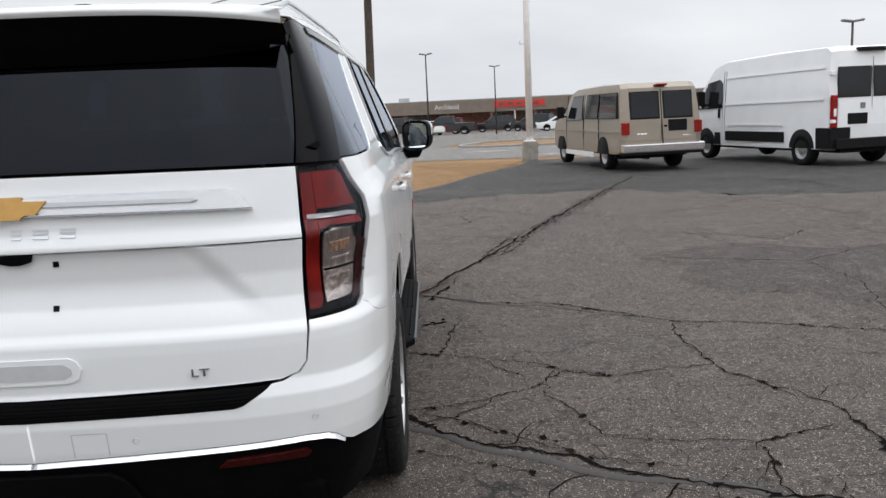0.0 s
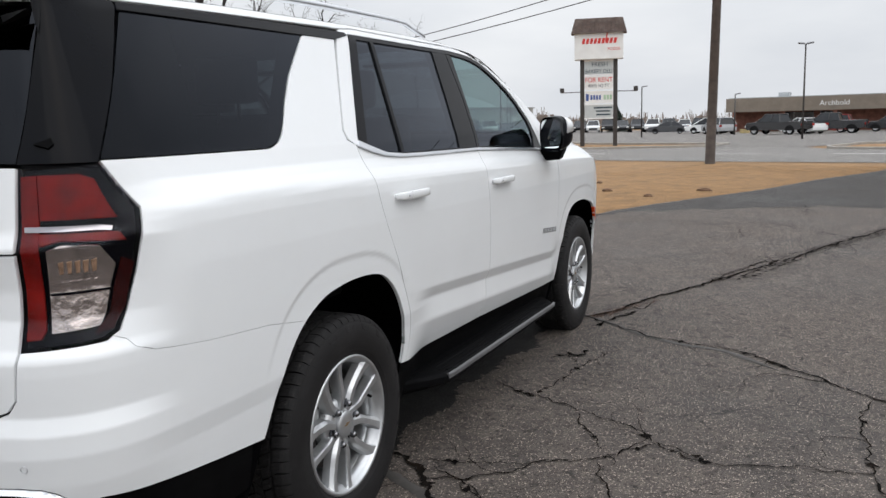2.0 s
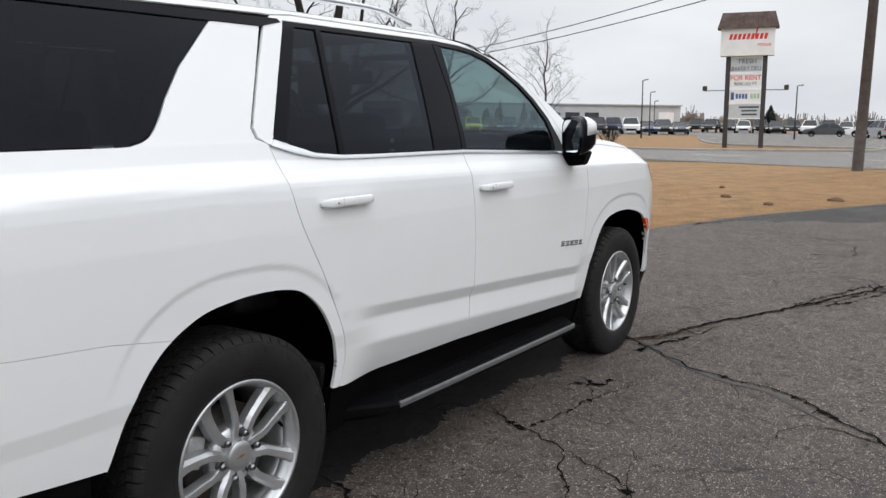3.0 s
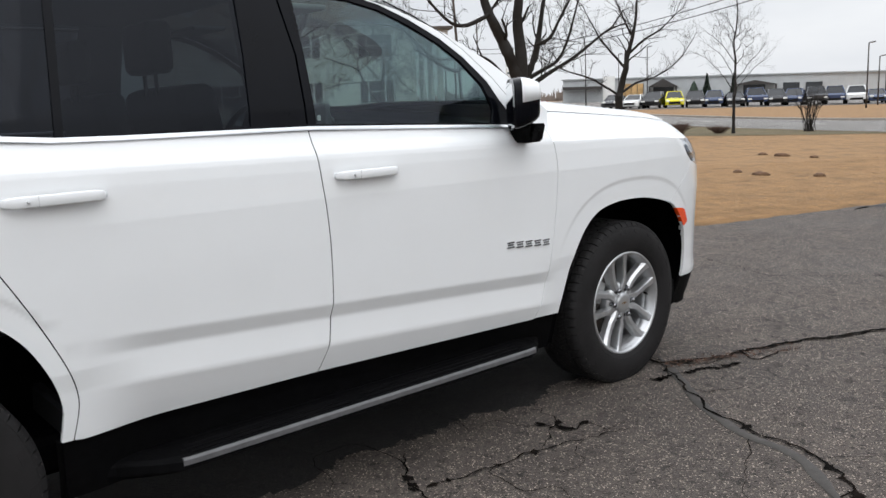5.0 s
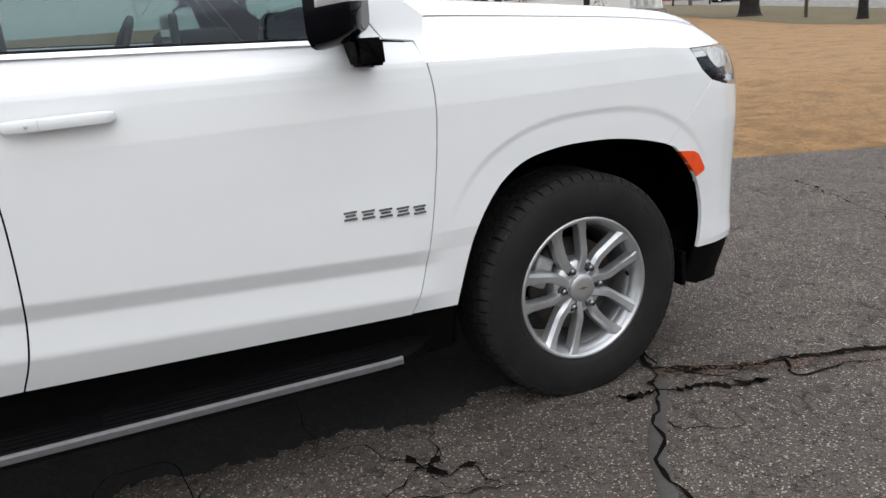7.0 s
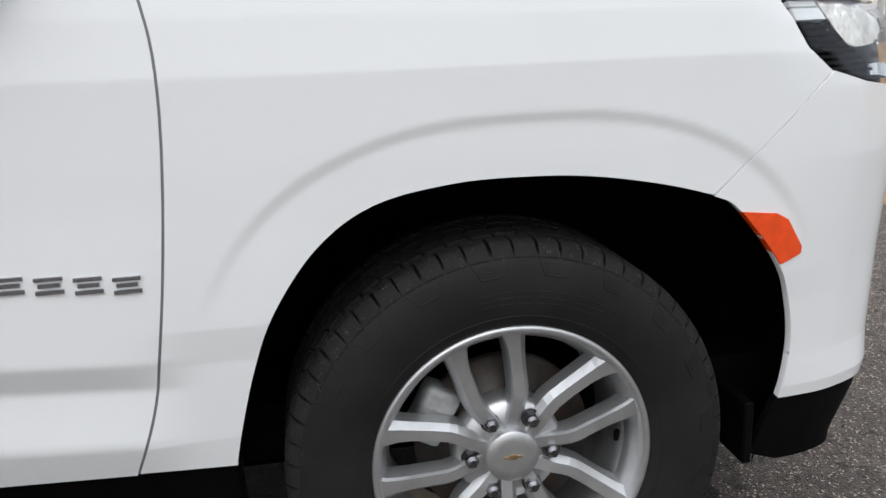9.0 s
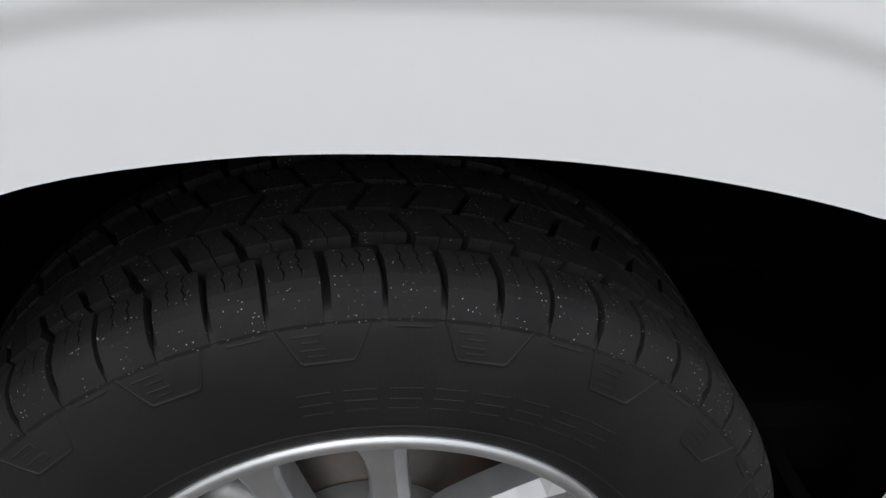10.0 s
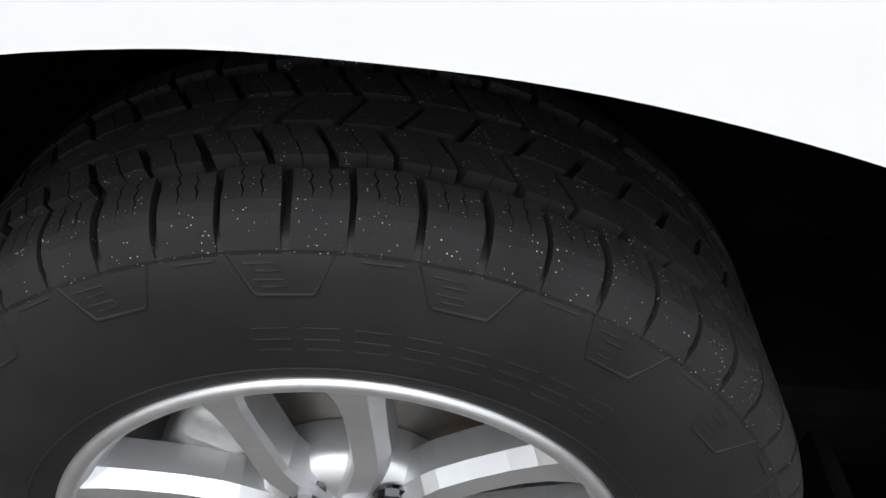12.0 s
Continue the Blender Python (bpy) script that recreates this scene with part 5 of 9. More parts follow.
board = mesh("running_board", *running_board(), M_PLASTIC, suv, "black running board with a bright edge strip", smooth=False)
bm = bmesh.new()
for i, x in enumerate((0.862, 0.890, 0.918, 0.946, 0.974, 1.002)):
    for a, b in ((0.80 + 0.02 * (i % 2), 1.42), (1.50, 2.34 - 0.012 * i)):
        add_rod(bm, (x, a, 0.366 - 0.009 * (a - 0.8)), (x, b, 0.366 - 0.009 * (b - 0.8)), 0.0048, n=6)
part("step_tread", bm, M_PLASTIC, board, "ribbed rubber treads")
v, f = [], []
for y, k in ((0.78, 0.97), (0.80, 0.985), (0.82, 0.995), (0.86, 1.0), (1.2, 1.0), (1.6, 1.0), (2.0, 1.0), (2.30, 1.0), (2.36, 0.97)):
    for x, z in ((1.0295, 0.3575), (1.0345, 0.3555), (1.0375, 0.3500), (1.0365, 0.3330), (1.0310, 0.3330), (1.0300, 0.3440), (1.026, 0.3535)):
        v.append((0.86 + (x - 0.86) * (0.12 + 0.88 * k), y, z - 0.010 * (y - 1.5) - 0.006 * (1 - k)))
f = [(i * 7 + k, i * 7 + (k + 1) % 7, i * 7 + 7 + (k + 1) % 7, i * 7 + 7 + k) for i in range(8) for k in range(7)] + [tuple(range(7))[::-1], tuple(range(56, 63))]
mesh("edge_strip", v, f, M_STRIP, board, "dull bright metal edge strip", smooth=False)
left_board = copy_thing(board, Matrix.Identity(4))
left_board.parent = suv
left_board.matrix_basis = Matrix.Diagonal((-1, 1, 1, 1))

# ---- roof, hood, windscreen, rear glass ----
def roof_edge(y):
    return lerp_table(ROOFLINE, y)


def loft(rows):
    """Verts and faces of a grid given as rows of points."""
    n = len(rows[0])
    v = [p for r in rows for p in r]
    f = [(i * n + k, i * n + k + 1, (i + 1) * n + k + 1, (i + 1) * n + k) for i in range(len(rows) - 1) for k in range(n - 1)]
    return v, f


rows = []
for i in range(41):
    y = -1.0 + 2.42 * i / 40
    x0, y0, z0 = skin(y, roof_edge(y))
    top = z0 + 0.050 - 0.02 * ease(0.6, 1.5, y) - 0.012 * (1 - ease(-1.1, -0.3, y))
    row = []
    for k in range(25):
        u = -1 + 2 * k / 24
        bow = 1 - abs(u) ** 3.2
        row.append((x0 * u, y0 + 0.10 * ease(0.5, 1.45, y) * (1 - u * u), z0 + (top - z0) * bow))
    rows.append(row)
v, f = loft(rows)
mesh("roof", v, f, M_WHITE, suv, "white crowned roof")
rows = [[(p[0], p[1], p[2] - 0.035) for p in r] for r in rows]
v, f = loft(rows)
mesh("headliner", v, [q[::-1] for q in f], M_HEADLINER, suv, "grey cloth headliner")

rows = []
for i in range(13):
    y = 1.42 + 1.12 * i / 12
    x0, y0, z0 = skin(y, lerp_table(ROOFLINE, y))
    x0 -= 0.02
    rows.append([(x0 * u, y0 + (0.10 + 0.12 * i / 12) * (1 - u * u), z0 - 0.004 + 0.028 * (1 - u * u)) for u in [-1 + k / 8 for k in range(17)]])
v, f = loft(rows)
mesh("windscreen", v, f, M_WINDOW, suv, "clear raked windscreen")

# hood and fender tops, with the shut line between them
def hood_rows(stations, first, last):
    rows = []
    for i in range(first, last + 1):
        y = 2.505 + (3.915 - 2.505) * i / 36
        s = y if y < 3.45 else 3.45 + (y - 3.45) * 1.16
        edge_z = lerp_table([(2.53, 1.213), (2.8, 1.206), (3.1, 1.196), (3.35, 1.183), (3.52, 1.166), (3.66, 1.163), (4.1, 1.150)], s)
        ex, ey, _ = skin(s, edge_z, 0.0)
        crest = max(edge_z, lerp_table([(2.5, 1.405), (2.68, 1.392), (2.88, 1.372), (3.1, 1.350), (3.35, 1.324), (3.55, 1.296), (3.70, 1.262), (3.80, 1.222), (3.88, 1.172), (3.915, 1.150)], y))
        rows.append([(ex * u, ey + (0.045 * (1 - u)) * i / 36, edge_z + (crest - edge_z) * rise - sink) for u, rise, sink in stations])
    return rows


FENDER_SIDE = ((1.0, 0.0, 0.0), (0.985, 0.10, 0), (0.962, 0.24, 0), (0.93, 0.43, 0), (0.90, 0.58, 0), (0.878, 0.68, 0), (0.875, 0.69, 0.012))
HOOD_SIDE = ((0.8675, 0.70, 0.014), (0.866, 0.715, 0.0), (0.855, 0.76, 0), (0.83, 0.86, 0), (0.79, 0.95, 0), (0.72, 1.0, 0), (0.60, 0.985, 0), (0.4, 1.0, 0), (0.2, 1.03, 0), (0.0, 1.04, 0))
rows = hood_rows(FENDER_SIDE, 0, 30)
v, f = loft(rows)
mesh("fender_top", v, f, M_WHITE, suv, "white fender top")
mesh("fender_top", [(-x, y, z) for x, y, z in v], [q[::-1] for q in f], M_WHITE, suv, "white fender top")
v, f = loft(hood_rows(((0.8757, 0.6876, -0.0004), (0.8745, 0.691, -0.0008), (0.8715, 0.6990, -0.0008), (0.8703, 0.703, -0.0004)), 2, 36))
mesh("hood_gap", v, f, M_LINER, suv, "dark gap beside the hood")
mesh("hood_gap", [(-x, y, z) for x, y, z in v], [q[::-1] for q in f], M_LINER, suv, "dark gap beside the hood")
rows = [r + [(-x, y, z) for x, y, z in r[::-1][1:]] for r in hood_rows(HOOD_SIDE, 0, 36)]
v, f = loft(rows)
mesh("hood", v, f, M_WHITE, suv, "white hood with raised sides")
rows = [r for r in hood_rows(((0.999, 0.01, 0), (0.962, 0.24, 0), (0.93, 0.43, 0), (0.90, 0.58, 0), (0.866, 0.715, 0)), 30, 36)]
v, f = loft(rows)
mesh("hood_corner", v, f, M_WHITE, suv, "white front corner of the hood")
mesh("hood_corner", [(-x, y, z) for x, y, z in v], [q[::-1] for q in f], M_WHITE, suv, "white front corner of the hood")
bm = bmesh.new()
add_box(bm, (-0.80, 2.36, 1.22), (0.80, 2.56, 1.29), 0.02, 2)
part("cowl", bm, M_PLASTIC, suv, "black cowl panel")

# rear glass with the spoiler above it


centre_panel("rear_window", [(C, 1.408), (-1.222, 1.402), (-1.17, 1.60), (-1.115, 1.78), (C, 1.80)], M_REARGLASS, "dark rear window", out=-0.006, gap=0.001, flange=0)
rows = []
for k in range(33):
    u = -1 + k / 16
    a = abs(u)
    x = 0.775 * u
    tip = -1.235 + 0.10 * a ** 4
    zt = 1.832 - 0.030 * a ** 3
    rows.append([(x, -0.96, zt + 0.035), (x, -1.06, zt + 0.030), (x, -1.15, zt + 0.016), (x, tip + 0.01, zt + 0.002), (x, tip, zt - 0.010), (x, tip + 0.012, zt - 0.020)])
v, f = loft(rows)
mesh("spoiler", v, [q[::-1] for q in f], M_WHITE, suv, "white roof spoiler")
rows = []
for k in range(33):
    u = -1 + k / 16
    a = abs(u)
    x = 0.775 * u
    tip = -1.225 + 0.10 * a ** 4
    zt = 1.832 - 0.030 * a ** 3
    zl = 1.700 + 0.055 * a ** 5
    gy = skin(S_REAR + 0.80 * a, zl)[1] - 0.004
    rows.append([(x, tip, zt - 0.018), (x, tip + 0.05, zt - 0.035), (x, (tip + gy) / 2 - 0.01, zt - 0.075), (x, gy - 0.012, zl + 0.012), (x, gy, zl)])
v, f = loft(rows)
mesh("spoiler_underside", v, f, M_PLASTIC, suv, "black spoiler underside")
panel("side_fin", [(-1.150, 1.800), (-1.085, 1.800), (-1.100, 1.745), (-1.118, 1.715), (-1.132, 1.745)], M_GLOSSBLACK, "small gloss black fin under the spoiler", out=0.014, gap=0, flange=0.015, du=0.02, dv=0.02)
panel("pillar_stop", [(-1.155, 1.448), (-1.098, 1.462), (-1.090, 1.448), (-1.110, 1.438)], M_PLASTIC, "small black rubber stop", out=0.010, gap=0, flange=0.012, du=0.02, dv=0.02)

# roof rails
for sign in (1, -1):
    pts = []
    for i in range(22):
        y = -0.72 + 2.05 * i / 21
        x0, y0, z0 = skin(y, roof_edge(y))
        lift = 0.012 + 0.040 * ease(-0.72, -0.50, y) * (1 - ease(1.10, 1.33, y))
        pts.append((sign * (x0 - 0.075), y, z0 + 0.022 + lift))
    v, f = tube(pts, [0.010 + 0.004 * math.sin(math.pi * i / 21) for i in range(22)], 8)
    mesh("roof_rail", v, f, M_SATIN, suv, "bright roof rail")
bm = bmesh.new()
add_box(bm, (-0.035, -0.52, 1.895), (0.035, -0.36, 1.945), 0.02, 3)
part("roof_antenna", bm, M_GLOSSBLACK, suv, "black roof antenna fin", smooth=True)

# lamp hidden faces and the wheel housings
def well(line, yc, name):
    v, f = [], []
    for depth in (0.0, 0.05, 0.12, 0.30, 0.42):
        for s, z in line:
            x, y, zz = skin(s, z)
            g = 0.0 if depth == 0 else 0.012 + 0.05 * min(1, depth / 0.12)
            dy, dz = s - yc, z - 0.40
            d = math.hypot(dy, dz)
            v.append((x - 0.006 - depth, y + dy / d * g, zz + dz / d * g))
    n = len(line)
    for i in range(4):
        f += [(i * n + k, i * n + k + 1, (i + 1) * n + k + 1, (i + 1) * n + k) for k in range(n - 1)]
    f.append(tuple(range(4 * n, 5 * n)))
    mesh(name, v, f, M_LINER, suv, "black felt wheel well")
    mesh(name, [(-p[0], p[1], p[2]) for p in v], [q[::-1] for q in f], M_LINER, suv, "black felt wheel well")


well([(-0.50, 0.30)] + ARCH_R + [(0.47, 0.30)], 0.0, "rear_wheel_well")
well([(2.60, 0.29)] + ARCH_F + [(3.60, 0.27)], 3.07, "front_wheel_well")
for sign in (1, -1):
    bm = bmesh.new()
    add_box(bm, (sign * 0.92, 3.545, 0.288), (sign * 0.70, 3.565, 0.42), 0.004, 1)
    part("air_deflector", bm, M_PLASTIC, suv, "black rubber air deflector")

# air outlet in the front of the wheel housing: white louvres
for sign in (1, -1):
    for k in range(4):
        z = 0.585 + 0.034 * k
        y = lerp_table([(0.55, 3.612), (0.60, 3.604), (0.65, 3.588), (0.70, 3.566), (0.75, 3.54)], z) - 0.004
        bm = bmesh.new()
        add_box(bm, (sign * 0.934, y + 0.010, z), (sign * 0.950, y + 0.020, z + 0.022), 0.003, 1)
        part("vent_louvre", bm, M_WHITE, suv, "white air outlet louvre")

# underbody
bm = bmesh.new()
add_box(bm, (-0.80, -1.10, 0.34), (0.80, 3.80, 0.46), 0.02, 1)
add_box(bm, (-0.50, 0.45, 0.46), (0.50, 2.60, 0.50))
part("underbody", bm, M_LINER, suv, "black underbody")
bm = bmesh.new()
add_box(bm, (-0.88, 0.50, 0.46), (0.88, 2.55, 0.56), 0.01, 1)
add_box(bm, (-0.42, -1.05, 0.62), (0.42, 0.50, 0.80), 0.01, 1)
part("cabin_floor", bm, M_CABIN, suv, "dark carpet floor")
for sign in (1, -1):
    bm = bmesh.new()
    add_box(bm, (sign * 0.875, 0.56, 0.55), (sign * 0.905, 2.50, 1.28), 0.01, 1)
    add_box(bm, (sign * 0.865, -0.85, 0.99), (sign * 0.885, 0.57, 1.36), 0.01, 1)
    part("door_card", bm, M_CABIN, suv, "dark door trim")
for y, w, lo, hi in ((2.50, 0.80, 0.45, 1.22), (-1.06, 0.78, 0.70, 1.39)):
    bm = bmesh.new()
    add_box(bm, (-w, y, lo), (w, y + 0.03, hi))
    part("bulkhead", bm, M_CABIN, suv, "dark bulkhead")


# inner pillar trims; the first is widened over the quarter window to block light
panel("pillar_trim", [(-1.24, 1.38), (-0.55, 1.38), (-0.50, 1.82), (-1.08, 1.82)], M_CABIN, "dark inner pillar trim", out=-0.05, gap=0, flange=0)
panel("pillar_trim", [(-0.30, 1.38), (0.26, 1.38), (0.46, 1.82), (0.06, 1.82)], M_CABIN, "dark inner pillar trim", out=-0.04, gap=0, flange=0)
panel("pillar_trim", [(1.16, 1.32), (1.40, 1.32), (1.40, 1.82), (1.20, 1.82)], M_CABIN, "dark inner pillar trim", out=-0.04, gap=0, flange=0)


for poly in (roof_side + [(-0.98, 1.820)], topo + [(2.31, 1.36), (2.36, 1.288), (2.42, 1.288), (2.37, 1.36), (2.27, 1.49), (2.165, 1.592), (2.065, 1.667), (1.93, 1.738), (1.80, 1.790), (1.68, 1.818), (1.56, 1.829), (1.352, 1.838)]):
    panel("pillar_trim", poly, M_CABIN, "dark inner pillar trim", out=-0.022, gap=0, flange=0)


# ---- cabin ----
def seat(x, y, z, w, name="seat", tall=0.62):
    """A seat with cushion, backrest and head restraint."""
    bm = bmesh.new()
    add_box(bm, (x - w / 2, y - 0.26, z), (x + w / 2, y + 0.26, z + 0.16), 0.05, 3)
    base = part(name, bm, M_SEAT, suv, "black leather seat", smooth=True)
    bm = bmesh.new()
    add_box(bm, (x - w / 2, y - 0.34, z + 0.14), (x + w / 2, y - 0.20, z + 0.14 + tall), 0.055, 3, Matrix.Rotation(radians(10), 4, "X"))
    part("backrest", bm, M_SEAT, base, smooth=True)
    for o in ((0,) if w < 0.7 else (-0.3, 0.3)):
        bm = bmesh.new()
        add_box(bm, (x + o - 0.13, y - 0.42, z + 0.18 + tall), (x + o + 0.13, y - 0.33, z + 0.36 + tall), 0.035, 3)
        add_rod(bm, (x + o - 0.05, y - 0.375, z + 0.10 + tall), (x + o - 0.05, y - 0.375, z + 0.20 + tall), 0.007, n=8)
        add_rod(bm, (x + o + 0.05, y - 0.375, z + 0.10 + tall), (x + o + 0.05, y - 0.375, z + 0.20 + tall), 0.007, n=8)
        part("head_restraint", bm, M_SEAT, base, smooth=True)


for x in (0.42, -0.42):
    seat(x, 1.42, 0.74, 0.54)
    seat(x, 0.52, 0.76, 0.54)
seat(0.0, -0.35, 0.84, 1.20, tall=0.52)
bm = bmesh.new()
add_box(bm, (-0.84, 2.02, 0.92), (0.84, 2.42, 1.27), 0.06, 3)
add_box(bm, (-0.72, 1.98, 1.17), (-0.20, 2.25, 1.36), 0.05, 3)
add_box(bm, (-0.16, 1.1, 0.60), (0.16, 2.1, 0.95), 0.04, 2)
part("dashboard", bm, M_CABIN, suv, "dark dashboard and console", smooth=True)
scr = bmesh.new()
add_box(scr, (-0.14, 1.955, 1.21), (0.14, 1.985, 1.42), 0.012, 2)
screen = part("infotainment_screen", scr, M_SCREEN, suv, "tablet-like centre display with two rows of icons")
for i in range(4):
    for j in range(2):
        bm = bmesh.new()
        add_box(bm, (-0.10 + i * 0.058, 1.950, 1.28 + j * 0.06), (-0.075 + i * 0.058, 1.955, 1.305 + j * 0.06), 0.004, 1)
        part("icon", bm, M_ICON, screen)
v, f = revolve([(0.014 * math.cos(a), 0.185 + 0.016 * math.sin(a)) for a in [2 * math.pi * k / 10 for k in range(11)]], 40)
wheel_place = Matrix.Translation((-0.42, 1.80, 1.25)) @ Matrix.Rotation(radians(-115), 4, "X") @ Matrix.Rotation(radians(90), 4, "Y")
steering = mesh("steering_wheel", v, f, M_SEAT, suv, "black leather steering wheel", place=wheel_place)
bm = bmesh.new()
add_box(bm, (-0.02, -0.075, -0.065), (0.02, 0.075, 0.065), 0.015, 2)
for a in (0, 180, 270):
    c, s = math.cos(radians(a)), math.sin(radians(a))
    add_rod(bm, (0, 0.06 * c, 0.06 * s), (0, 0.18 * c, 0.18 * s), 0.014, n=8)
part("hub_and_spokes", bm, M_CABIN, steering, smooth=True)
bm = bmesh.new()
add_box(bm, (-0.13, 1.72, 1.655), (0.13, 1.75, 1.725), 0.02, 2)
add_rod(bm, (0, 1.75, 1.70), (0, 1.83, 1.78), 0.012, n=8)
part("rear_view_mirror", bm, M_CABIN, suv, "black rear-view mirror")
for x in (-0.42, 0.42):
    bm = bmesh.new()
    add_box(bm, (x - 0.2, 1.52, 1.765), (x + 0.2, 1.68, 1.785), 0.01, 2)
    part("sun_visor", bm, M_HEADLINER, suv, "grey sun visor")


# ---- door handles, mirrors, badges ----
def handle(s0, s1, z0, z1, sign):
    zm = (z0 + z1) / 2
    pts, rad = [], []
    x, _, _ = skin((s0 + s1) / 2, zm)
    v, f = [], []
    n = 12
    for i in range(17):
        u = i / 16
        y = s0 + (s1 - s0) * u
        k = min(1, math.sin(math.pi * u) * 3.2 + 0.05)
        out = 0.032 * min(1, k + 0.25)
        hh = 0.0158 * (0.55 + 0.45 * min(1, k))
        for j in range(n):
            a = 2 * math.pi * j / n
            q = lambda t: math.copysign(abs(t) ** 0.38, t)
            v.append((sign * (x + out - 0.008 + 0.0095 * q(math.cos(a))), y, zm + hh * q(math.sin(a))))
    for i in range(16):
        f += [(i * n + j, i * n + (j + 1) % n, (i + 1) * n + (j + 1) % n, (i + 1) * n + j) for j in range(n)]
    f += [tuple(range(n))[::-1], tuple(range(16 * n, 17 * n))]
    grip = mesh("door_handle", v, f if sign > 0 else [q[::-1] for q in f], M_WHITE, suv, "white pull handle")
    bm = bmesh.new()
    add_box(bm, (sign * (x - 0.004), s0 + 0.06, zm - 0.012), (sign * (x + 0.02), s1 - 0.06, zm + 0.006), 0.006, 2)
    add_box(bm, (sign * (x - 0.004), s1 - 0.045, zm - 0.010), (sign * (x + 0.03), s1 - 0.02, zm + 0.010), 0.004, 1)
    part("handle_base", bm, M_PLASTIC, grip)
    bm = bmesh.new()
    add_rod(bm, (sign * (x + 0.030), s0 + 0.062, zm), (sign * (x + 0.0390), s0 + 0.062, zm), 0.0045, n=12)
    part("lock_cylinder", bm, M_SEAM, grip, smooth=True)
    bm = bmesh.new()
    add_box(bm, (sign * (x + 0.012), s0 + 0.088, zm - 0.0150), (sign * (x + 0.0340), s0 + 0.0895, zm + 0.0150))
    part("handle_joint", bm, M_SEAM, grip, "fine grey joint beside the lock")


for sign in (1, -1):
    handle(1.410, 1.676, 1.150, 1.186, sign)
    handle(0.378, 0.650, 1.172, 1.206, sign)


def door_mirror(sign):
    """A door mirror: black lower shell, white cap, mirror glass facing back, a foot on the door."""
    turn = Matrix.Translation((sign * 1.04, 2.25, 0)) @ Matrix.Rotation(radians(-38 * sign), 4, "Z") @ Matrix.Translation((sign * -1.085, -2.30, 0))

    def swing(p):
        return turn @ Vector(p)

    def shell(name, ring_of, material, label):
        v, f, n = [], [], 20
        ts = [i / 8 for i in range(9)]
        for t in ts:
            for k in range(n):
                a = 2 * math.pi * k / n
                v.append(ring_of(t, a))
        for i in range(8):
            f += [(i * n + k, i * n + (k + 1) % n, (i + 1) * n + (k + 1) % n, (i + 1) * n + k) for k in range(n)]
        f += [tuple(range(n)), tuple(range(8 * n, 9 * n))]
        return mesh(name, [swing(p) for p in v], f, material, suv, label)
    sq = lambda t, p: math.copysign(abs(t) ** p, t)

    def body(t, a, lift=0.0, grow=0.0):
        w = (0.118 + grow) * (1 - 0.32 * t ** 2.4)
        h = (0.100 + grow) * (1 - 0.30 * t ** 2.2)
        cx = sign * (1.125 - 0.01 * t)
        return (cx + sign * w * sq(math.cos(a), 0.55), 2.285 + 0.105 * t, 1.378 + 0.012 * t + lift + h * sq(math.sin(a), 0.55))
    head = shell("door_mirror", body, M_GLOSSBLACK, "black and white door mirror")

    def cap(t, a):
        p = body(0.30 + 0.74 * t, a, 0.0, 0.004)
        return (p[0], p[1], max(p[2], 1.385 + 0.01 * t))
    c = shell("mirror_cap", cap, M_WHITE, "white cap")
    c.parent = head
    v = [(sign * (1.125 + 0.100 * sq(math.cos(a), 0.5)), 2.281, 1.380 + 0.083 * sq(math.sin(a), 0.5)) for a in [2 * math.pi * k / 28 for k in range(28)]]
    mesh("mirror_glass", [swing(p) for p in v], [tuple(range(28))], M_MIRROR, head, "mirror glass", smooth=False)
    bm = bmesh.new()
    vs = [bm.verts.new((sign * x, y, z)) for x, y, z in ((0.93, 2.30, 1.30), (0.93, 2.37, 1.29), (0.95, 2.37, 1.21), (0.95, 2.31, 1.22), (1.12, 2.28, 1.30), (1.12, 2.36, 1.30), (1.08, 2.38, 1.225), (1.08, 2.30, 1.225))]
    for q in ((0, 1, 2, 3), (4, 5, 6, 7), (0, 1, 5, 4), (3, 2, 6, 7), (0, 3, 7, 4), (1, 2, 6, 5)):
        bm.faces.new([vs[i] for i in q])
    bmesh.ops.bevel(bm, geom=list(bm.edges), offset=0.008, segments=2, affect="EDGES")
    part("mirror_foot", bm, M_PLASTIC, head, "black mirror foot", smooth=True)


door_mirror(1)
door_mirror(-1)


def side_bars(name, boxes, material, label, out=0.004):
    """Raised plain shapes on the skin: one mesh for each shape of a badge."""
    for poly in boxes:
        v, f, n = cut_panel([poly], lambda s, z: skin(s, z, out), 0.03, 0.03, 0.005)
        mesh(name, v, f, material, suv, label, normals=n)


W, H = 0.040, 0.026
for i in range(5):
    a, z = 2.232 + i * 0.0545, 0.806 - i * 0.0045
    side_bars("door_badge_shape",
              [[(a, z + H * 0.5), (a + W, z + H * 0.5), (a + W, z + H * 0.28), (a, z + H * 0.28)],
               [(a + W * 0.12, z + H * 0.12), (a + W * 0.88, z + H * 0.12), (a + W * 0.88, z - H * 0.10), (a + W * 0.12, z - H * 0.10)],
               [(a, z - H * 0.28), (a + W, z - H * 0.28), (a + W, z - H * 0.5), (a, z - H * 0.5)]], M_BADGE, "dark chrome badge shape")
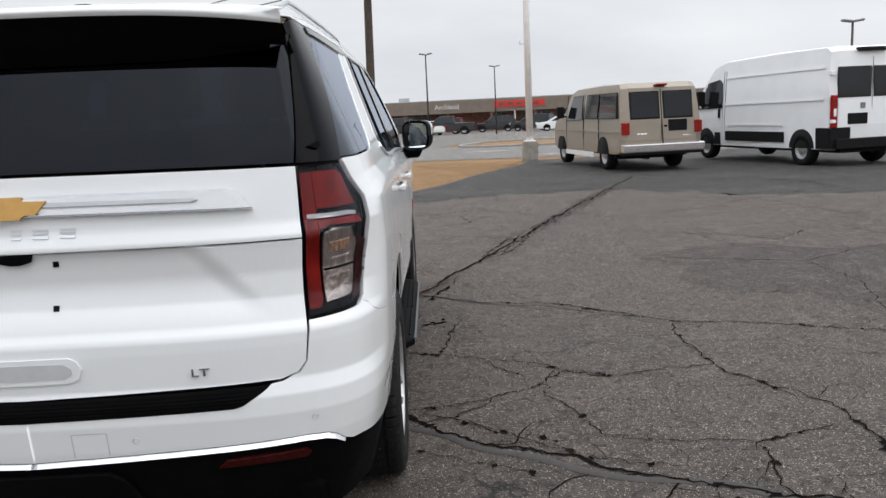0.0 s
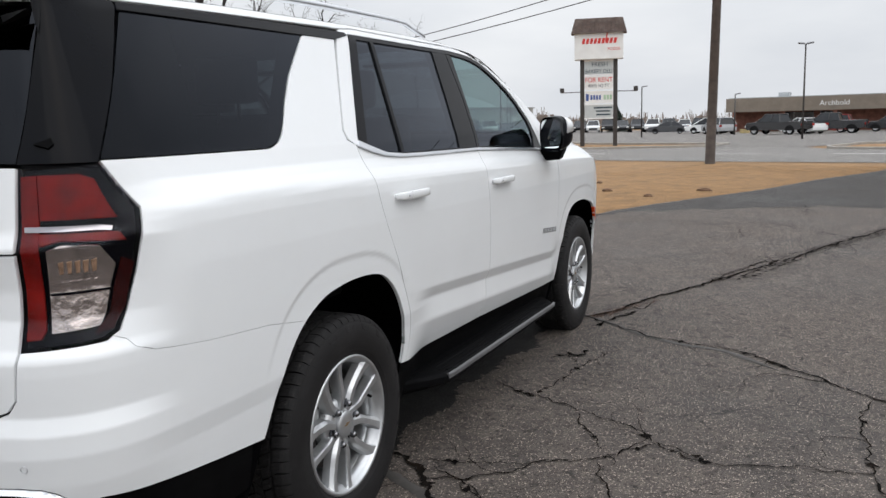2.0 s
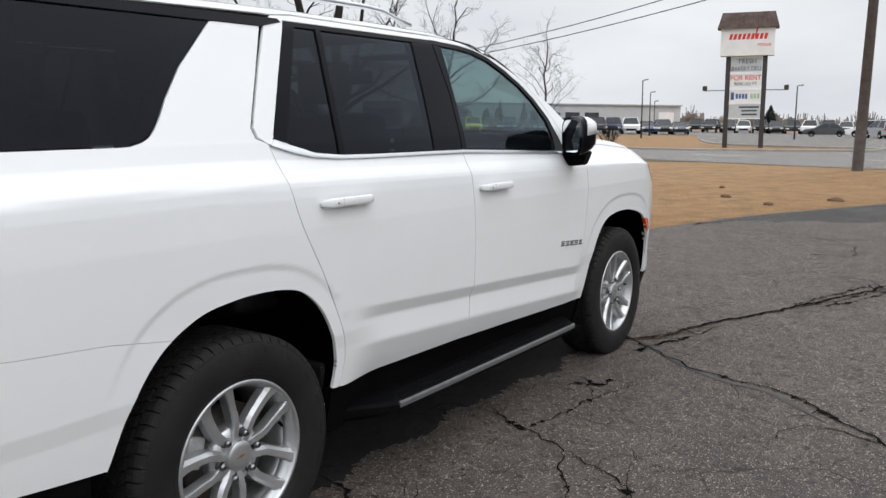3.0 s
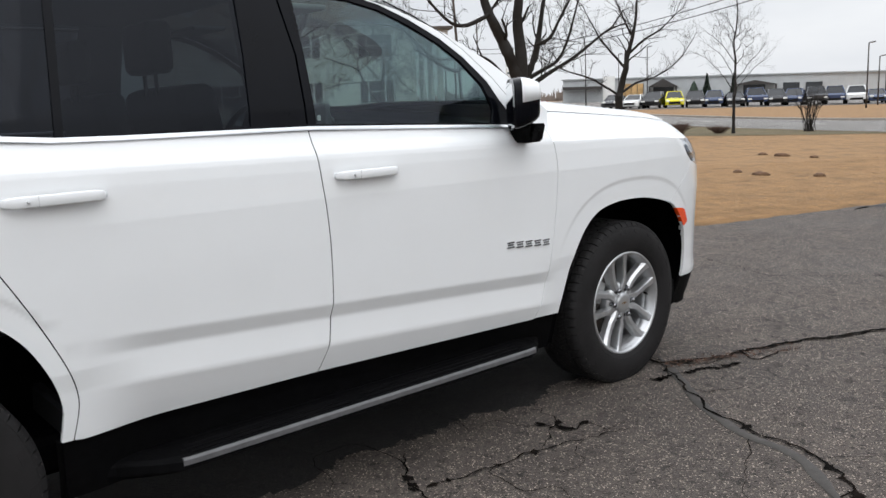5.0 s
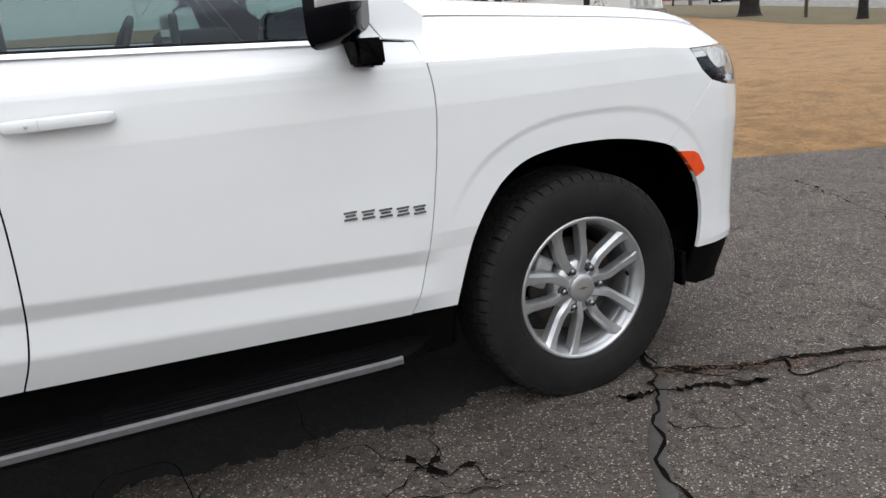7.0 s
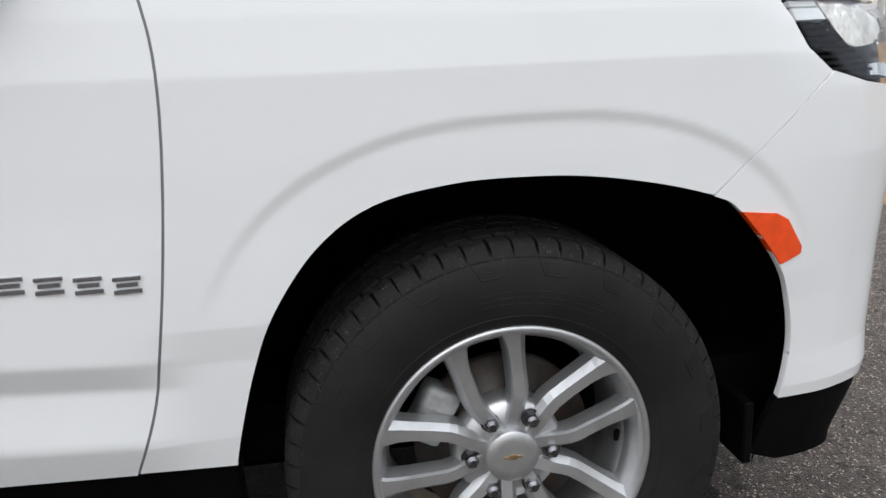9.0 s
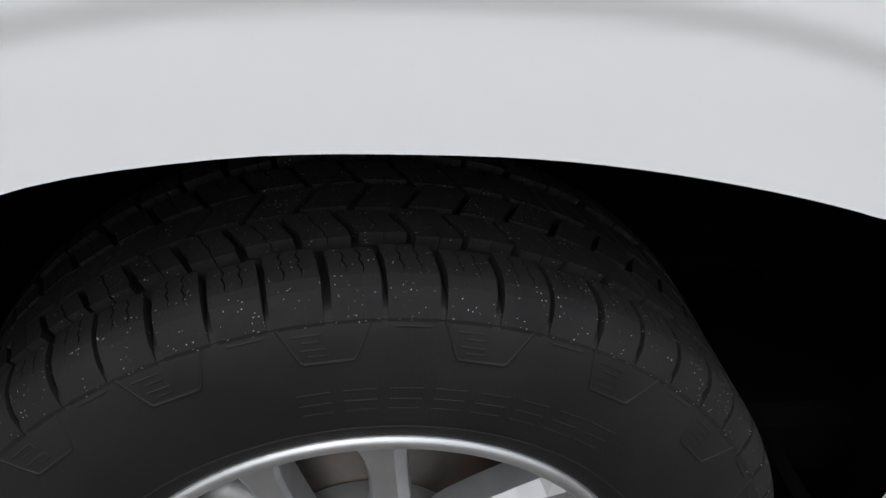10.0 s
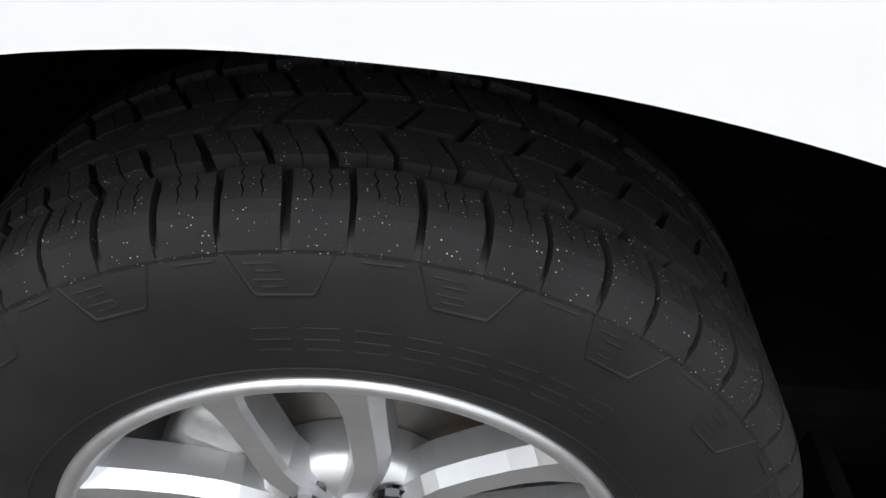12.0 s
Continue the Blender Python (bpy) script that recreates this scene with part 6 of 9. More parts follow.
for i in range(3):
    a = -1.900 - i * 0.075
    side_bars("tailgate_badge_shape", [[(a, 1.260), (a + 0.042, 1.259), (a + 0.042, 1.253), (a, 1.254)], [(a, 1.249), (a + 0.042, 1.248), (a + 0.042, 1.243), (a, 1.244)], [(a, 1.239), (a + 0.042, 1.238), (a + 0.042, 1.232), (a, 1.233)]], M_SATIN, "silver badge shape")


def letters(text, size, material, parent, label, place, depth=0.002, align="LEFT", name="lettering"):
    """Raised lettering in the built-in font, as a mesh."""
    cu = bpy.data.curves.new(name, "FONT")
    cu.body, cu.size, cu.extrude, cu.align_x = text, size, depth, align
    tmp = bpy.data.objects.new(name, cu)
    me = bpy.data.meshes.new_from_object(tmp)
    bpy.data.objects.remove(tmp)
    bpy.data.curves.remove(cu)
    me.name = name
    me.materials.clear()
    me.materials.append(material)
    ob = new(name, me)
    ob.matrix_basis = place
    if parent is not None:
        ob.parent = parent
    return tagged(ob, label)


lx, ly, lz = skin(-1.572, 0.828)
letters("LT", 0.032, M_BADGE, suv, "dark chrome trim letters", Matrix.Translation((lx, ly - 0.003, lz)) @ Matrix.Rotation(radians(4), 4, "Z") @ Matrix.Diagonal((1.5, 1, 1, 1)) @ Matrix.Rotation(radians(90), 4, "X"), 0.003)

# ---- wheels: mid-plane at x = 0, outer side towards +x ----
def tyre_carcass():
    prof = [(0.098, 0.240), (0.116, 0.250), (0.123, 0.260), (0.129, 0.277), (0.134, 0.305), (0.135, 0.325), (0.133, 0.345), (0.1295, 0.362), (0.1265, 0.3725), (0.122, 0.381), (0.112, 0.386), (0.06, 0.3885), (-0.06, 0.3885), (-0.112, 0.386), (-0.130, 0.362), (-0.135, 0.32), (-0.124, 0.252), (-0.098, 0.230)]
    return revolve(prof, 96)


BLOCKS = 60
STEP = 2 * math.pi / BLOCKS


def tread():
    """Five rows of tread blocks, each cut by zigzag sipes, as one mesh."""
    v, f = [], []
    rng = random.Random(5)

    def slab(stations, lo, hi):
        """A slice of a block: stations of (x, radius), its edges lo and hi as angles at each station."""
        k = len(v)
        m = len(stations)
        for i, ((x, r), a, b) in enumerate(zip(stations, lo, hi)):
            soft = 0.0010 if m < 9 or i < m - 5 else 0.00004
            for ang, rad in ((a, r - 0.012), (a + soft, r), (b - soft, r), (b, r - 0.012)):
                v.append((x, rad * math.cos(ang), rad * math.sin(ang)))
        for i in range(m - 1):
            for j in range(3):
                f.append((k + i * 4 + j, k + i * 4 + j + 1, k + i * 4 + 4 + j + 1, k + i * 4 + 4 + j))
        f.append((k, k + 1, k + 2, k + 3))
        e = k + (m - 1) * 4
        f.append((e + 3, e + 2, e + 1, e))

    def block(a0, a1, stations, skew, sipes, amp=0.0008):
        cuts = [a0 + (a1 - a0) * q / (sipes + 1) for q in range(sipes + 2)]
        gap = 0.0006
        for q in range(sipes + 1):
            lo, hi = [], []
            for i in range(len(stations)):
                sk = skew[i]
                zig = amp / 0.4 * (1 if i % 2 else -1) if i < len(stations) - 5 or len(stations) < 9 else 0.0
                open_ = gap if i < len(stations) - 5 or len(stations) < 9 else 0.00002
                lo.append(cuts[q] + sk + (open_ + zig if q else 0.0))
                hi.append(cuts[q + 1] + sk - (open_ - zig if q < sipes else 0.0))
            slab(stations, lo, hi)
    R = 0.4015
    for i in range(BLOCKS):
        a = i * STEP
        w = STEP * (0.875 + 0.03 * math.sin(i * 2.4))
        wide = 0.004 * (i % 2)
        # shoulder rows, outer and inner: they wrap down over the edge
        st = [(0.070 + wide, R), (0.0765, R), (0.082, R), (0.088, R), (0.095, R - 0.0004), (0.103, R - 0.0018), (0.112, R - 0.0060), (0.1185, R - 0.0115), (0.1232, R - 0.0190), (0.1255, R - 0.0235)]
        sk = [0.012, 0.010, 0.008, 0.005, 0.003, 0.001, 0.0, 0.0, 0.0, 0.0]
        block(a, a + w, st, sk, 2, 0.0011)
        block(-a - w, -a, [(-x, r) for x, r in st], [-q for q in sk], 2, 0.0011)
        # middle rows, with a slanting lean
        b = a + STEP * 0.46
        st = [(0.0545 + 0.004 * (i % 2), R), (0.049, R), (0.043, R), (0.036, R), (0.029, R), (0.0235 - 0.003 * (i % 2), R)]
        sk = [0.0, 0.006, 0.014, 0.024, 0.032, 0.040]
        block(b, b + STEP * 0.86, st, sk, 1, 0.0006)
        block(-b - STEP * 0.86, -b, [(-x, r) for x, r in st], [-q for q in sk], 1, 0.0006)
    for i in range(BLOCKS):
        c = i * STEP + 0.3 * STEP
        st = [(-0.016 - 0.003 * (i % 2), R), (-0.008, R), (0.0, R), (0.008, R), (0.016 + 0.003 * ((i + 1) % 2), R)]
        block(c, c + STEP * 0.86, st, [-0.022, -0.010, 0.0, 0.010, 0.022], 0)
    return v, f


def sidewall_relief():
    """Raised U-shaped outlines and worn bars moulded into the sidewall."""
    v, f = [], []

    def place(a, r, h):
        x = lerp_table([(0.260, 0.123), (0.277, 0.129), (0.305, 0.134), (0.325, 0.135), (0.345, 0.133), (0.362, 0.1295), (0.3725, 0.1265), (0.377, 0.1243)], r)
        return (x + h, r * math.cos(a), r * math.sin(a))

    def strip(pts, w, h=0.0012):
        k = len(v)
        for i, (a, r) in enumerate(pts):
            p, q = pts[max(i - 1, 0)], pts[min(i + 1, len(pts) - 1)]
            da, dr = (q[0] - p[0]) * r, q[1] - p[1]
            d = math.hypot(da, dr) or 1
            na, nr = -dr / d * w / r, da / d * w
            v.extend([place(a - na, r - nr, -0.001), place(a - na * 0.5, r - nr * 0.5, h), place(a + na * 0.5, r + nr * 0.5, h), place(a + na, r + nr, -0.001)])
        for i in range(len(pts) - 1):
            for j in range(3):
                f.append((k + i * 4 + j, k + i * 4 + j + 1, k + i * 4 + 4 + j + 1, k + i * 4 + 4 + j))
    period = 2 * math.pi / 20
    for i in range(20):
        a = i * period
        strip([(a + period * 0.06, 0.376), (a + period * 0.16, 0.350), (a + period * 0.18, 0.3475), (a + period * 0.50, 0.3475), (a + period * 0.52, 0.350), (a + period * 0.62, 0.376)], 0.0016, 0.0012)
        strip([(a + period * 0.54, 0.369), (a + period * 0.36, 0.369), (a + period * 0.35, 0.364), (a + period * 0.48, 0.364)], 0.0011, 0.0006)
        strip([(a + period * 0.50, 0.358), (a + period * 0.34, 0.358), (a + period * 0.33, 0.353), (a + period * 0.46, 0.353)], 0.0011, 0.0006)
        strip([(a + period * 0.70, 0.372), (a + period * 0.92, 0.372)], 0.0010, 0.0009)
    ringpts = [(2 * math.pi * k / 120, 0.3770) for k in range(121)]
    strip(ringpts, 0.0012, 0.0008)
    strip([(q, 0.274) for q, _ in ringpts], 0.0016, 0.0010)
    # plain bars where the moulded name stands
    for start, count in ((0.95, 8), (3.3, 7), (5.0, 6)):
        for i in range(count):
            a = start + i * 0.105
            for r in (0.298, 0.309, 0.320):
                strip([(a, r), (a + 0.075, r)], 0.0018, 0.0004)
    return v, f


RIM_OUT = 0.008


def rim_parts():
    """The alloy: outer flange and barrel; then five twin spokes with a hub."""
    flange = [(0.060, 0.2235), (0.088, 0.2275), (0.0925, 0.2325), (0.1010, 0.2345), (0.1040, 0.2365), (0.1120, 0.2400), (0.1145, 0.2425), (0.1160, 0.2480), (0.1150, 0.2525), (0.108, 0.2555), (0.10, 0.253)]
    barrel = [(0.072, 0.2260), (0.064, 0.2200), (0.040, 0.2150), (0.0, 0.212), (-0.10, 0.216)]
    spokes = []

    def arm(phi, side):
        """One spoke of a pair: it splays from the hub, kinks, then runs out to the rim; a wide facet falls to its outer side."""
        spokes_v, spokes_f = [], []
        st = [(0.045, 0.013, 0.0200, 0.084), (0.080, 0.0275, 0.0195, 0.0915), (0.102, 0.0380, 0.0188, 0.0940), (0.118, 0.0430, 0.0178, 0.0945), (0.150, 0.0465, 0.0172, 0.0955), (0.185, 0.0500, 0.0178, 0.0990), (0.210, 0.0520, 0.0200, 0.1030), (0.228, 0.0530, 0.0240, 0.1075), (0.2405, 0.0535, 0.0300, 0.1105)]
        cut = ((-1.05, -0.040), (-0.90, -0.006), (-0.74, 0.0), (0.40, 0.0), (0.98, -0.013), (1.14, -0.042))
        c, s = math.cos(phi), math.sin(phi)
        for r, lat, w, x in st:
            for t, dx in cut:
                o = side * (lat + t * w)
                spokes_v.append((RIM_OUT + x + dx, r * c - o * s, r * s + o * c))
        m = len(cut)
        for i in range(len(st) - 1):
            for j in range(m - 1):
                q = (i * m + j, i * m + j + 1, i * m + m + j + 1, i * m + m + j)
                spokes_f.append(q if side > 0 else q[::-1])
        spokes_f.append(tuple(range(m)))
        spokes_f.append(tuple(range((len(st) - 1) * m, len(st) * m)))
        spokes.append((spokes_v, spokes_f))
    for i in range(5):
        for side in (1, -1):
            arm(radians(102 - 72 * i), side)
    return flange, barrel, spokes


def build_wheel():
    fl, ba, spokes = rim_parts()
    v, f = revolve(fl, 96, RIM_OUT)
    wheel = mesh("wheel", v, f, M_ALLOY, None, "silver alloy wheel with five twin spokes")
    for sv, sf in spokes:
        mesh("spoke", sv, sf, M_ALLOY, wheel, smooth=False)
    v, f = revolve(ba, 72)
    mesh("rim_barrel", v, f, M_ALLOY_DARK, wheel, "brake-dusted inner barrel")
    bm = bmesh.new()
    v, f = revolve([(0.03, 0.104), (0.060, 0.102), (0.076, 0.094), (0.081, 0.060), (0.081, 0.0)], 48, RIM_OUT)
    mesh("wheel_hub", v, f, M_ALLOY, wheel, "silver hub")
    v, f = revolve([(0.080, 0.050), (0.095, 0.0495), (0.098, 0.047), (0.0995, 0.030), (0.1000, 0.0)], 40, RIM_OUT)
    cap = mesh("centre_cap", v, f, M_ALLOY, wheel, "silver centre cap")
    bm = bmesh.new()
    add_box(bm, (RIM_OUT + 0.0985, -0.018, -0.0028), (RIM_OUT + 0.1004, 0.018, 0.0028), 0.0006, 1)
    add_box(bm, (RIM_OUT + 0.0985, -0.007, -0.0055), (RIM_OUT + 0.1006, 0.007, 0.0055), 0.0006, 1)
    part("cap_emblem", bm, mat("worn_gold_emblem", (0.30, 0.20, 0.11), 0.35, 0.6, noise_scale=60, spread=0.3), wheel, "small worn gold emblem")
    for i in range(6):
        a = radians(90 + 30 - 60 * i)
        y, z = 0.0745 * math.cos(a), 0.0745 * math.sin(a)
        bm = bmesh.new()
        bmesh.ops.create_cone(bm, cap_ends=True, segments=6, radius1=0.0125, radius2=0.0125, depth=0.024, matrix=Matrix.Translation((RIM_OUT + 0.088, y, z)) @ Matrix.Rotation(radians(90), 4, "Y"))
        bmesh.ops.create_cone(bm, cap_ends=True, segments=16, radius1=0.0115, radius2=0.007, depth=0.006, matrix=Matrix.Translation((RIM_OUT + 0.103, y, z)) @ Matrix.Rotation(radians(90), 4, "Y"))
        bmesh.ops.create_cone(bm, cap_ends=True, segments=20, radius1=0.0175, radius2=0.0175, depth=0.004, matrix=Matrix.Translation((RIM_OUT + 0.0815, y, z)) @ Matrix.Rotation(radians(90), 4, "Y"))
        part("lug_nut", bm, M_NUT, wheel, "dark chrome lug nut")
    bm = bmesh.new()
    a = radians(2)
    add_rod(bm, (0.075, 0.208 * math.cos(a), 0.208 * math.sin(a)), (0.100, 0.196 * math.cos(a), 0.196 * math.sin(a)), 0.006, 0.005, 8)
    part("valve_stem", bm, M_PLASTIC, wheel, "black valve stem")
    v, f = revolve([(0.010, 0.165), (0.034, 0.165), (0.034, 0.075), (0.055, 0.07), (0.055, 0.0)], 64)
    mesh("brake_disc", v, f, M_BRAKE, wheel, "rusty steel brake disc")
    bm = bmesh.new()
    for k, (aa, w) in enumerate(((168, 0.11), (150, 0.06))):
        t = radians(aa)
        add_box(bm, (0.0, -w / 2, -0.035), (0.062, w / 2, 0.035), 0.015, 2)
    bmesh.ops.transform(bm, matrix=Matrix.Translation((0, 0.150 * math.cos(radians(152)), 0.150 * math.sin(radians(152)))) @ Matrix.Rotation(radians(152 + 90), 4, "X"), verts=bm.verts)
    part("brake_caliper", bm, M_CALIPER, wheel, "cast grey brake caliper", smooth=True)
    v, f = tyre_carcass()
    mesh("tyre", v, f, M_SIDEWALL, wheel, "black all-terrain tyre sidewall")
    v, f = tread()
    mesh("tread", v, f, M_TYRE, wheel, "dusty black block tread", smooth=False)
    v, f = sidewall_relief()
    mesh("sidewall_relief", v, f, M_SIDEWALL, wheel, "moulded sidewall pattern")
    return wheel


wheel = build_wheel()
spots = [(0.864, 0.012, 0.396, 0, 10), (-0.858, 0.0, 0.396, 180, -10), (0.858, 3.07, 0.396, 0, 0), (-0.858, 3.07, 0.396, 180, 40)]
for i, (x, y, z, turn, roll) in enumerate(spots):
    m = Matrix.Translation((x, y, z)) @ Matrix.Rotation(radians(turn), 4, "Z") @ Matrix.Rotation(radians(roll), 4, "X")
    if i == 2:
        wheel.matrix_basis, wheel.parent = m, suv
    else:
        other = copy_thing(wheel, m)
        other.parent = suv

# ---- surroundings: materials ----
M_BARK = mat("grey_brown_bark", (0.011, 0.0085, 0.007), 0.95, noise_scale=6, spread=0.4, bump=0.03, bump_scale=14)
M_TWIG = mat("bare_twigs", (0.015, 0.012, 0.010), 0.95, noise_scale=3, spread=0.3)
# the pale grey puts distance haze into the twigs' own colour
M_FARTWIG = mat("haze_pale_woods", (0.22, 0.19, 0.17), 1.0, noise_scale=0.2, spread=0.25)
M_PINE = mat("dark_spruce_needles", (0.020, 0.034, 0.022), 0.9, noise_scale=3, spread=0.5)
M_POLE = mat("weathered_pole_wood", (0.060, 0.046, 0.038), 0.9, noise_scale=5, spread=0.4, bump=0.01, bump_scale=30)
M_WHITEPOLE = mat("white_painted_steel", (0.82, 0.82, 0.81), 0.4, noise_scale=4, spread=0.08, dirt=(0.6, 0.58, 0.54), dirt_scale=3, dirt_amount=0.2)
M_CONCRETE = mat("raw_concrete", (0.27, 0.25, 0.22), 0.9, noise_scale=6, spread=0.25, bump=0.01, bump_scale=40)
M_GREYSTEEL = mat("grey_steel", (0.20, 0.20, 0.21), 0.5, 0.3, noise_scale=8, spread=0.2)
M_DARKSTEEL = mat("dark_bronze_steel", (0.05, 0.045, 0.042), 0.5, 0.3, noise_scale=8, spread=0.2)
M_WIRE = mat("power_cable", (0.05, 0.05, 0.055), 0.7)
M_SIGNWHITE = mat("white_sign_face", (0.78, 0.78, 0.76), 0.4, noise_scale=4, spread=0.06, dirt=(0.55, 0.53, 0.5), dirt_scale=2, dirt_amount=0.3)
M_SIGNGREY = mat("pale_grey_sign_face", (0.50, 0.53, 0.53), 0.5, noise_scale=4, spread=0.08)
M_SIGNRED = mat("red_sign_letters", (0.62, 0.035, 0.03), 0.5, noise_scale=6, spread=0.1)
M_SIGNDARK = mat("dark_sign_letters", (0.035, 0.06, 0.075), 0.5, noise_scale=6, spread=0.1)
M_SIGNBLUE = mat("blue_sign_letters", (0.05, 0.10, 0.30), 0.5, noise_scale=6, spread=0.1)
M_SIGNGREEN = mat("pale_green_sign_letters", (0.36, 0.52, 0.36), 0.5, noise_scale=6, spread=0.1)
M_SHINGLE = mat("brown_metal_mansard", (0.075, 0.048, 0.038), 0.7, noise_scale=5, spread=0.4, dirt=(0.17, 0.14, 0.12), dirt_scale=2, dirt_amount=0.6)
M_FASCIA = mat("tan_fascia_panels", (0.20, 0.165, 0.13), 0.7, noise_scale=1.5, spread=0.12)
M_BRICK = mat("red_brown_brick", (0.20, 0.085, 0.06), 0.9, noise_scale=2.5, spread=0.35, bump=0.01, bump_scale=12)
M_SHOPGLASS = mat("dark_shop_glass", (0.03, 0.035, 0.04), 0.08, noise_scale=0.6, spread=0.4)
M_METALWALL = mat("pale_grey_metal_wall", (0.47, 0.49, 0.50), 0.6, noise_scale=0.8, spread=0.08)
M_METALROOF = mat("grey_metal_roof", (0.36, 0.38, 0.39), 0.5, noise_scale=0.8, spread=0.1)
M_SHOWROOM = mat("lit_showroom_inside", (0.50, 0.32, 0.14), 0.8, noise_scale=0.5, spread=0.4)
M_SIDING = mat("white_lap_siding", (0.72, 0.73, 0.73), 0.6, noise_scale=1.0, spread=0.06)
M_SHUTTER = mat("black_shutter_paint", (0.02, 0.022, 0.025), 0.5, noise_scale=5, spread=0.2)
M_ROOFING = mat("brown_grey_shingles", (0.10, 0.085, 0.075), 0.9, noise_scale=2, spread=0.3)
M_RUBBER = mat("plain_rubber", (0.010, 0.010, 0.0105), 0.75, noise_scale=10, spread=0.2, spec=0.12)
M_HUBCAP = mat("dull_wheel_metal", (0.42, 0.42, 0.43), 0.4, 0.7, noise_scale=10, spread=0.15)
M_DARKGLASS = mat("dark_car_glass", (0.012, 0.014, 0.017), 0.05, noise_scale=1.0, spread=0.3, ior=1.38)
M_TAN = mat("tan_van_paint", (0.30, 0.255, 0.20), 0.35, 0.35, noise_scale=2, spread=0.06, coat=0.4, dirt=(0.2, 0.17, 0.14), dirt_scale=2, dirt_amount=0.25)
M_VANWHITE = mat("white_van_paint", (0.82, 0.83, 0.84), 0.3, noise_scale=2, spread=0.03, coat=0.4)
PAINTS = {}


def paint(name, colour):
    if name not in PAINTS:
        PAINTS[name] = mat(name + "_car_paint", colour, 0.25, noise_scale=2, spread=0.05, coat=0.5)
    return PAINTS[name]


# ---- trees ----
def limb_mesh(v, f, a, b, ra, rb, n=5):
    a, b = Vector(a), Vector(b)
    d = b - a
    if d.length < 1e-4:
        return
    d.normalize()
    u = d.cross(Vector((0.3, 0.2, 1)) if abs(d.z) < 0.95 else Vector((1, 0, 0))).normalized()
    w = d.cross(u)
    k = len(v)
    for p, r in ((a, ra), (b, rb)):
        v.extend(p + (u * math.cos(2 * math.pi * i / n) + w * math.sin(2 * math.pi * i / n)) * r for i in range(n))
    f.extend((k + i, k + (i + 1) % n, k + n + (i + 1) % n, k + n + i) for i in range(n))


def bare_tree(x, y, height, radius, seed, label, fork=0.25, spread=0.62, depth=6, twig=0.006, lean=(0, 0), droop=0.0, z=None):
    """A leafless tree: flared trunk, forking tapered limbs and fine twigs."""
    r = random.Random(seed)
    tree = tagged(new("tree"), label, "tree")
    z0 = gz(x, y) if z is None else z
    tree.location = (x, y, z0)
    tv, tf, cv, cf = [], [], [], []
    top = Vector((lean[0], lean[1], height * fork))
    stations = [(0.0, 1.55), (0.06, 1.2), (0.2, 1.0), (0.6, 0.9), (1.0, 0.82)]
    prev = None
    for u, k in stations:
        p = top * u + Vector((0, 0, -0.05 if u == 0 else 0))
        if prev:
            limb_mesh(tv, tf, prev[0], p, radius * prev[1], radius * k, 12)
        prev = (p, k)

    def grow(p, d, length, rad, level):
        segs = 3 if level < 3 else 2
        q, way, rr = p, d, rad
        for s in range(segs):
            way = (way + Vector((r.gauss(0, 0.16), r.gauss(0, 0.16), r.gauss(0.02 - droop * (level > 2), 0.12)))).normalized()
            e = q + way * (length / segs)
            r2 = max(twig * 0.5, rr * 0.86)
            limb_mesh(cv, cf, q, e, rr, r2, 6 if level < 2 else 4 if level < 4 else 3)
            q, rr = e, r2
            if level >= 1 and level < depth and s < segs - 1:
                side = way.cross(Vector((r.uniform(-1, 1), r.uniform(-1, 1), r.uniform(-0.4, 1)))).normalized()
                grow(q, (way * 0.55 + side * spread * 1.25 + Vector((0, 0, 0.15))).normalized(), length * r.uniform(0.5, 0.72), max(twig, rr * 0.52), level + 1)
        if level < depth:
            for c in range(2 if level else 3):
                side = way.cross(Vector((r.uniform(-1, 1), r.uniform(-1, 1), r.uniform(-0.5, 0.5)))).normalized()
                grow(q, (way + side * spread * r.uniform(0.5, 1.2)).normalized(), length * r.uniform(0.62, 0.82), max(twig, rr * r.uniform(0.6, 0.75)), level + 1)
    first = 4 if radius > 0.2 else 3
    for i in range(first):
        a = 2 * math.pi * (i + r.uniform(-0.25, 0.25)) / first
        up = r.uniform(0.9, 1.6)
        grow(top - Vector((0, 0, 0.1)), Vector((math.cos(a), math.sin(a), up)).normalized(), height * 0.26, radius * r.uniform(0.42, 0.62), 1)
    mesh("trunk", tv, tf, M_BARK, tree, "grey-brown bark trunk")
    mesh("crown", cv, cf, M_TWIG, tree, "leafless branches and twigs")
    return tree


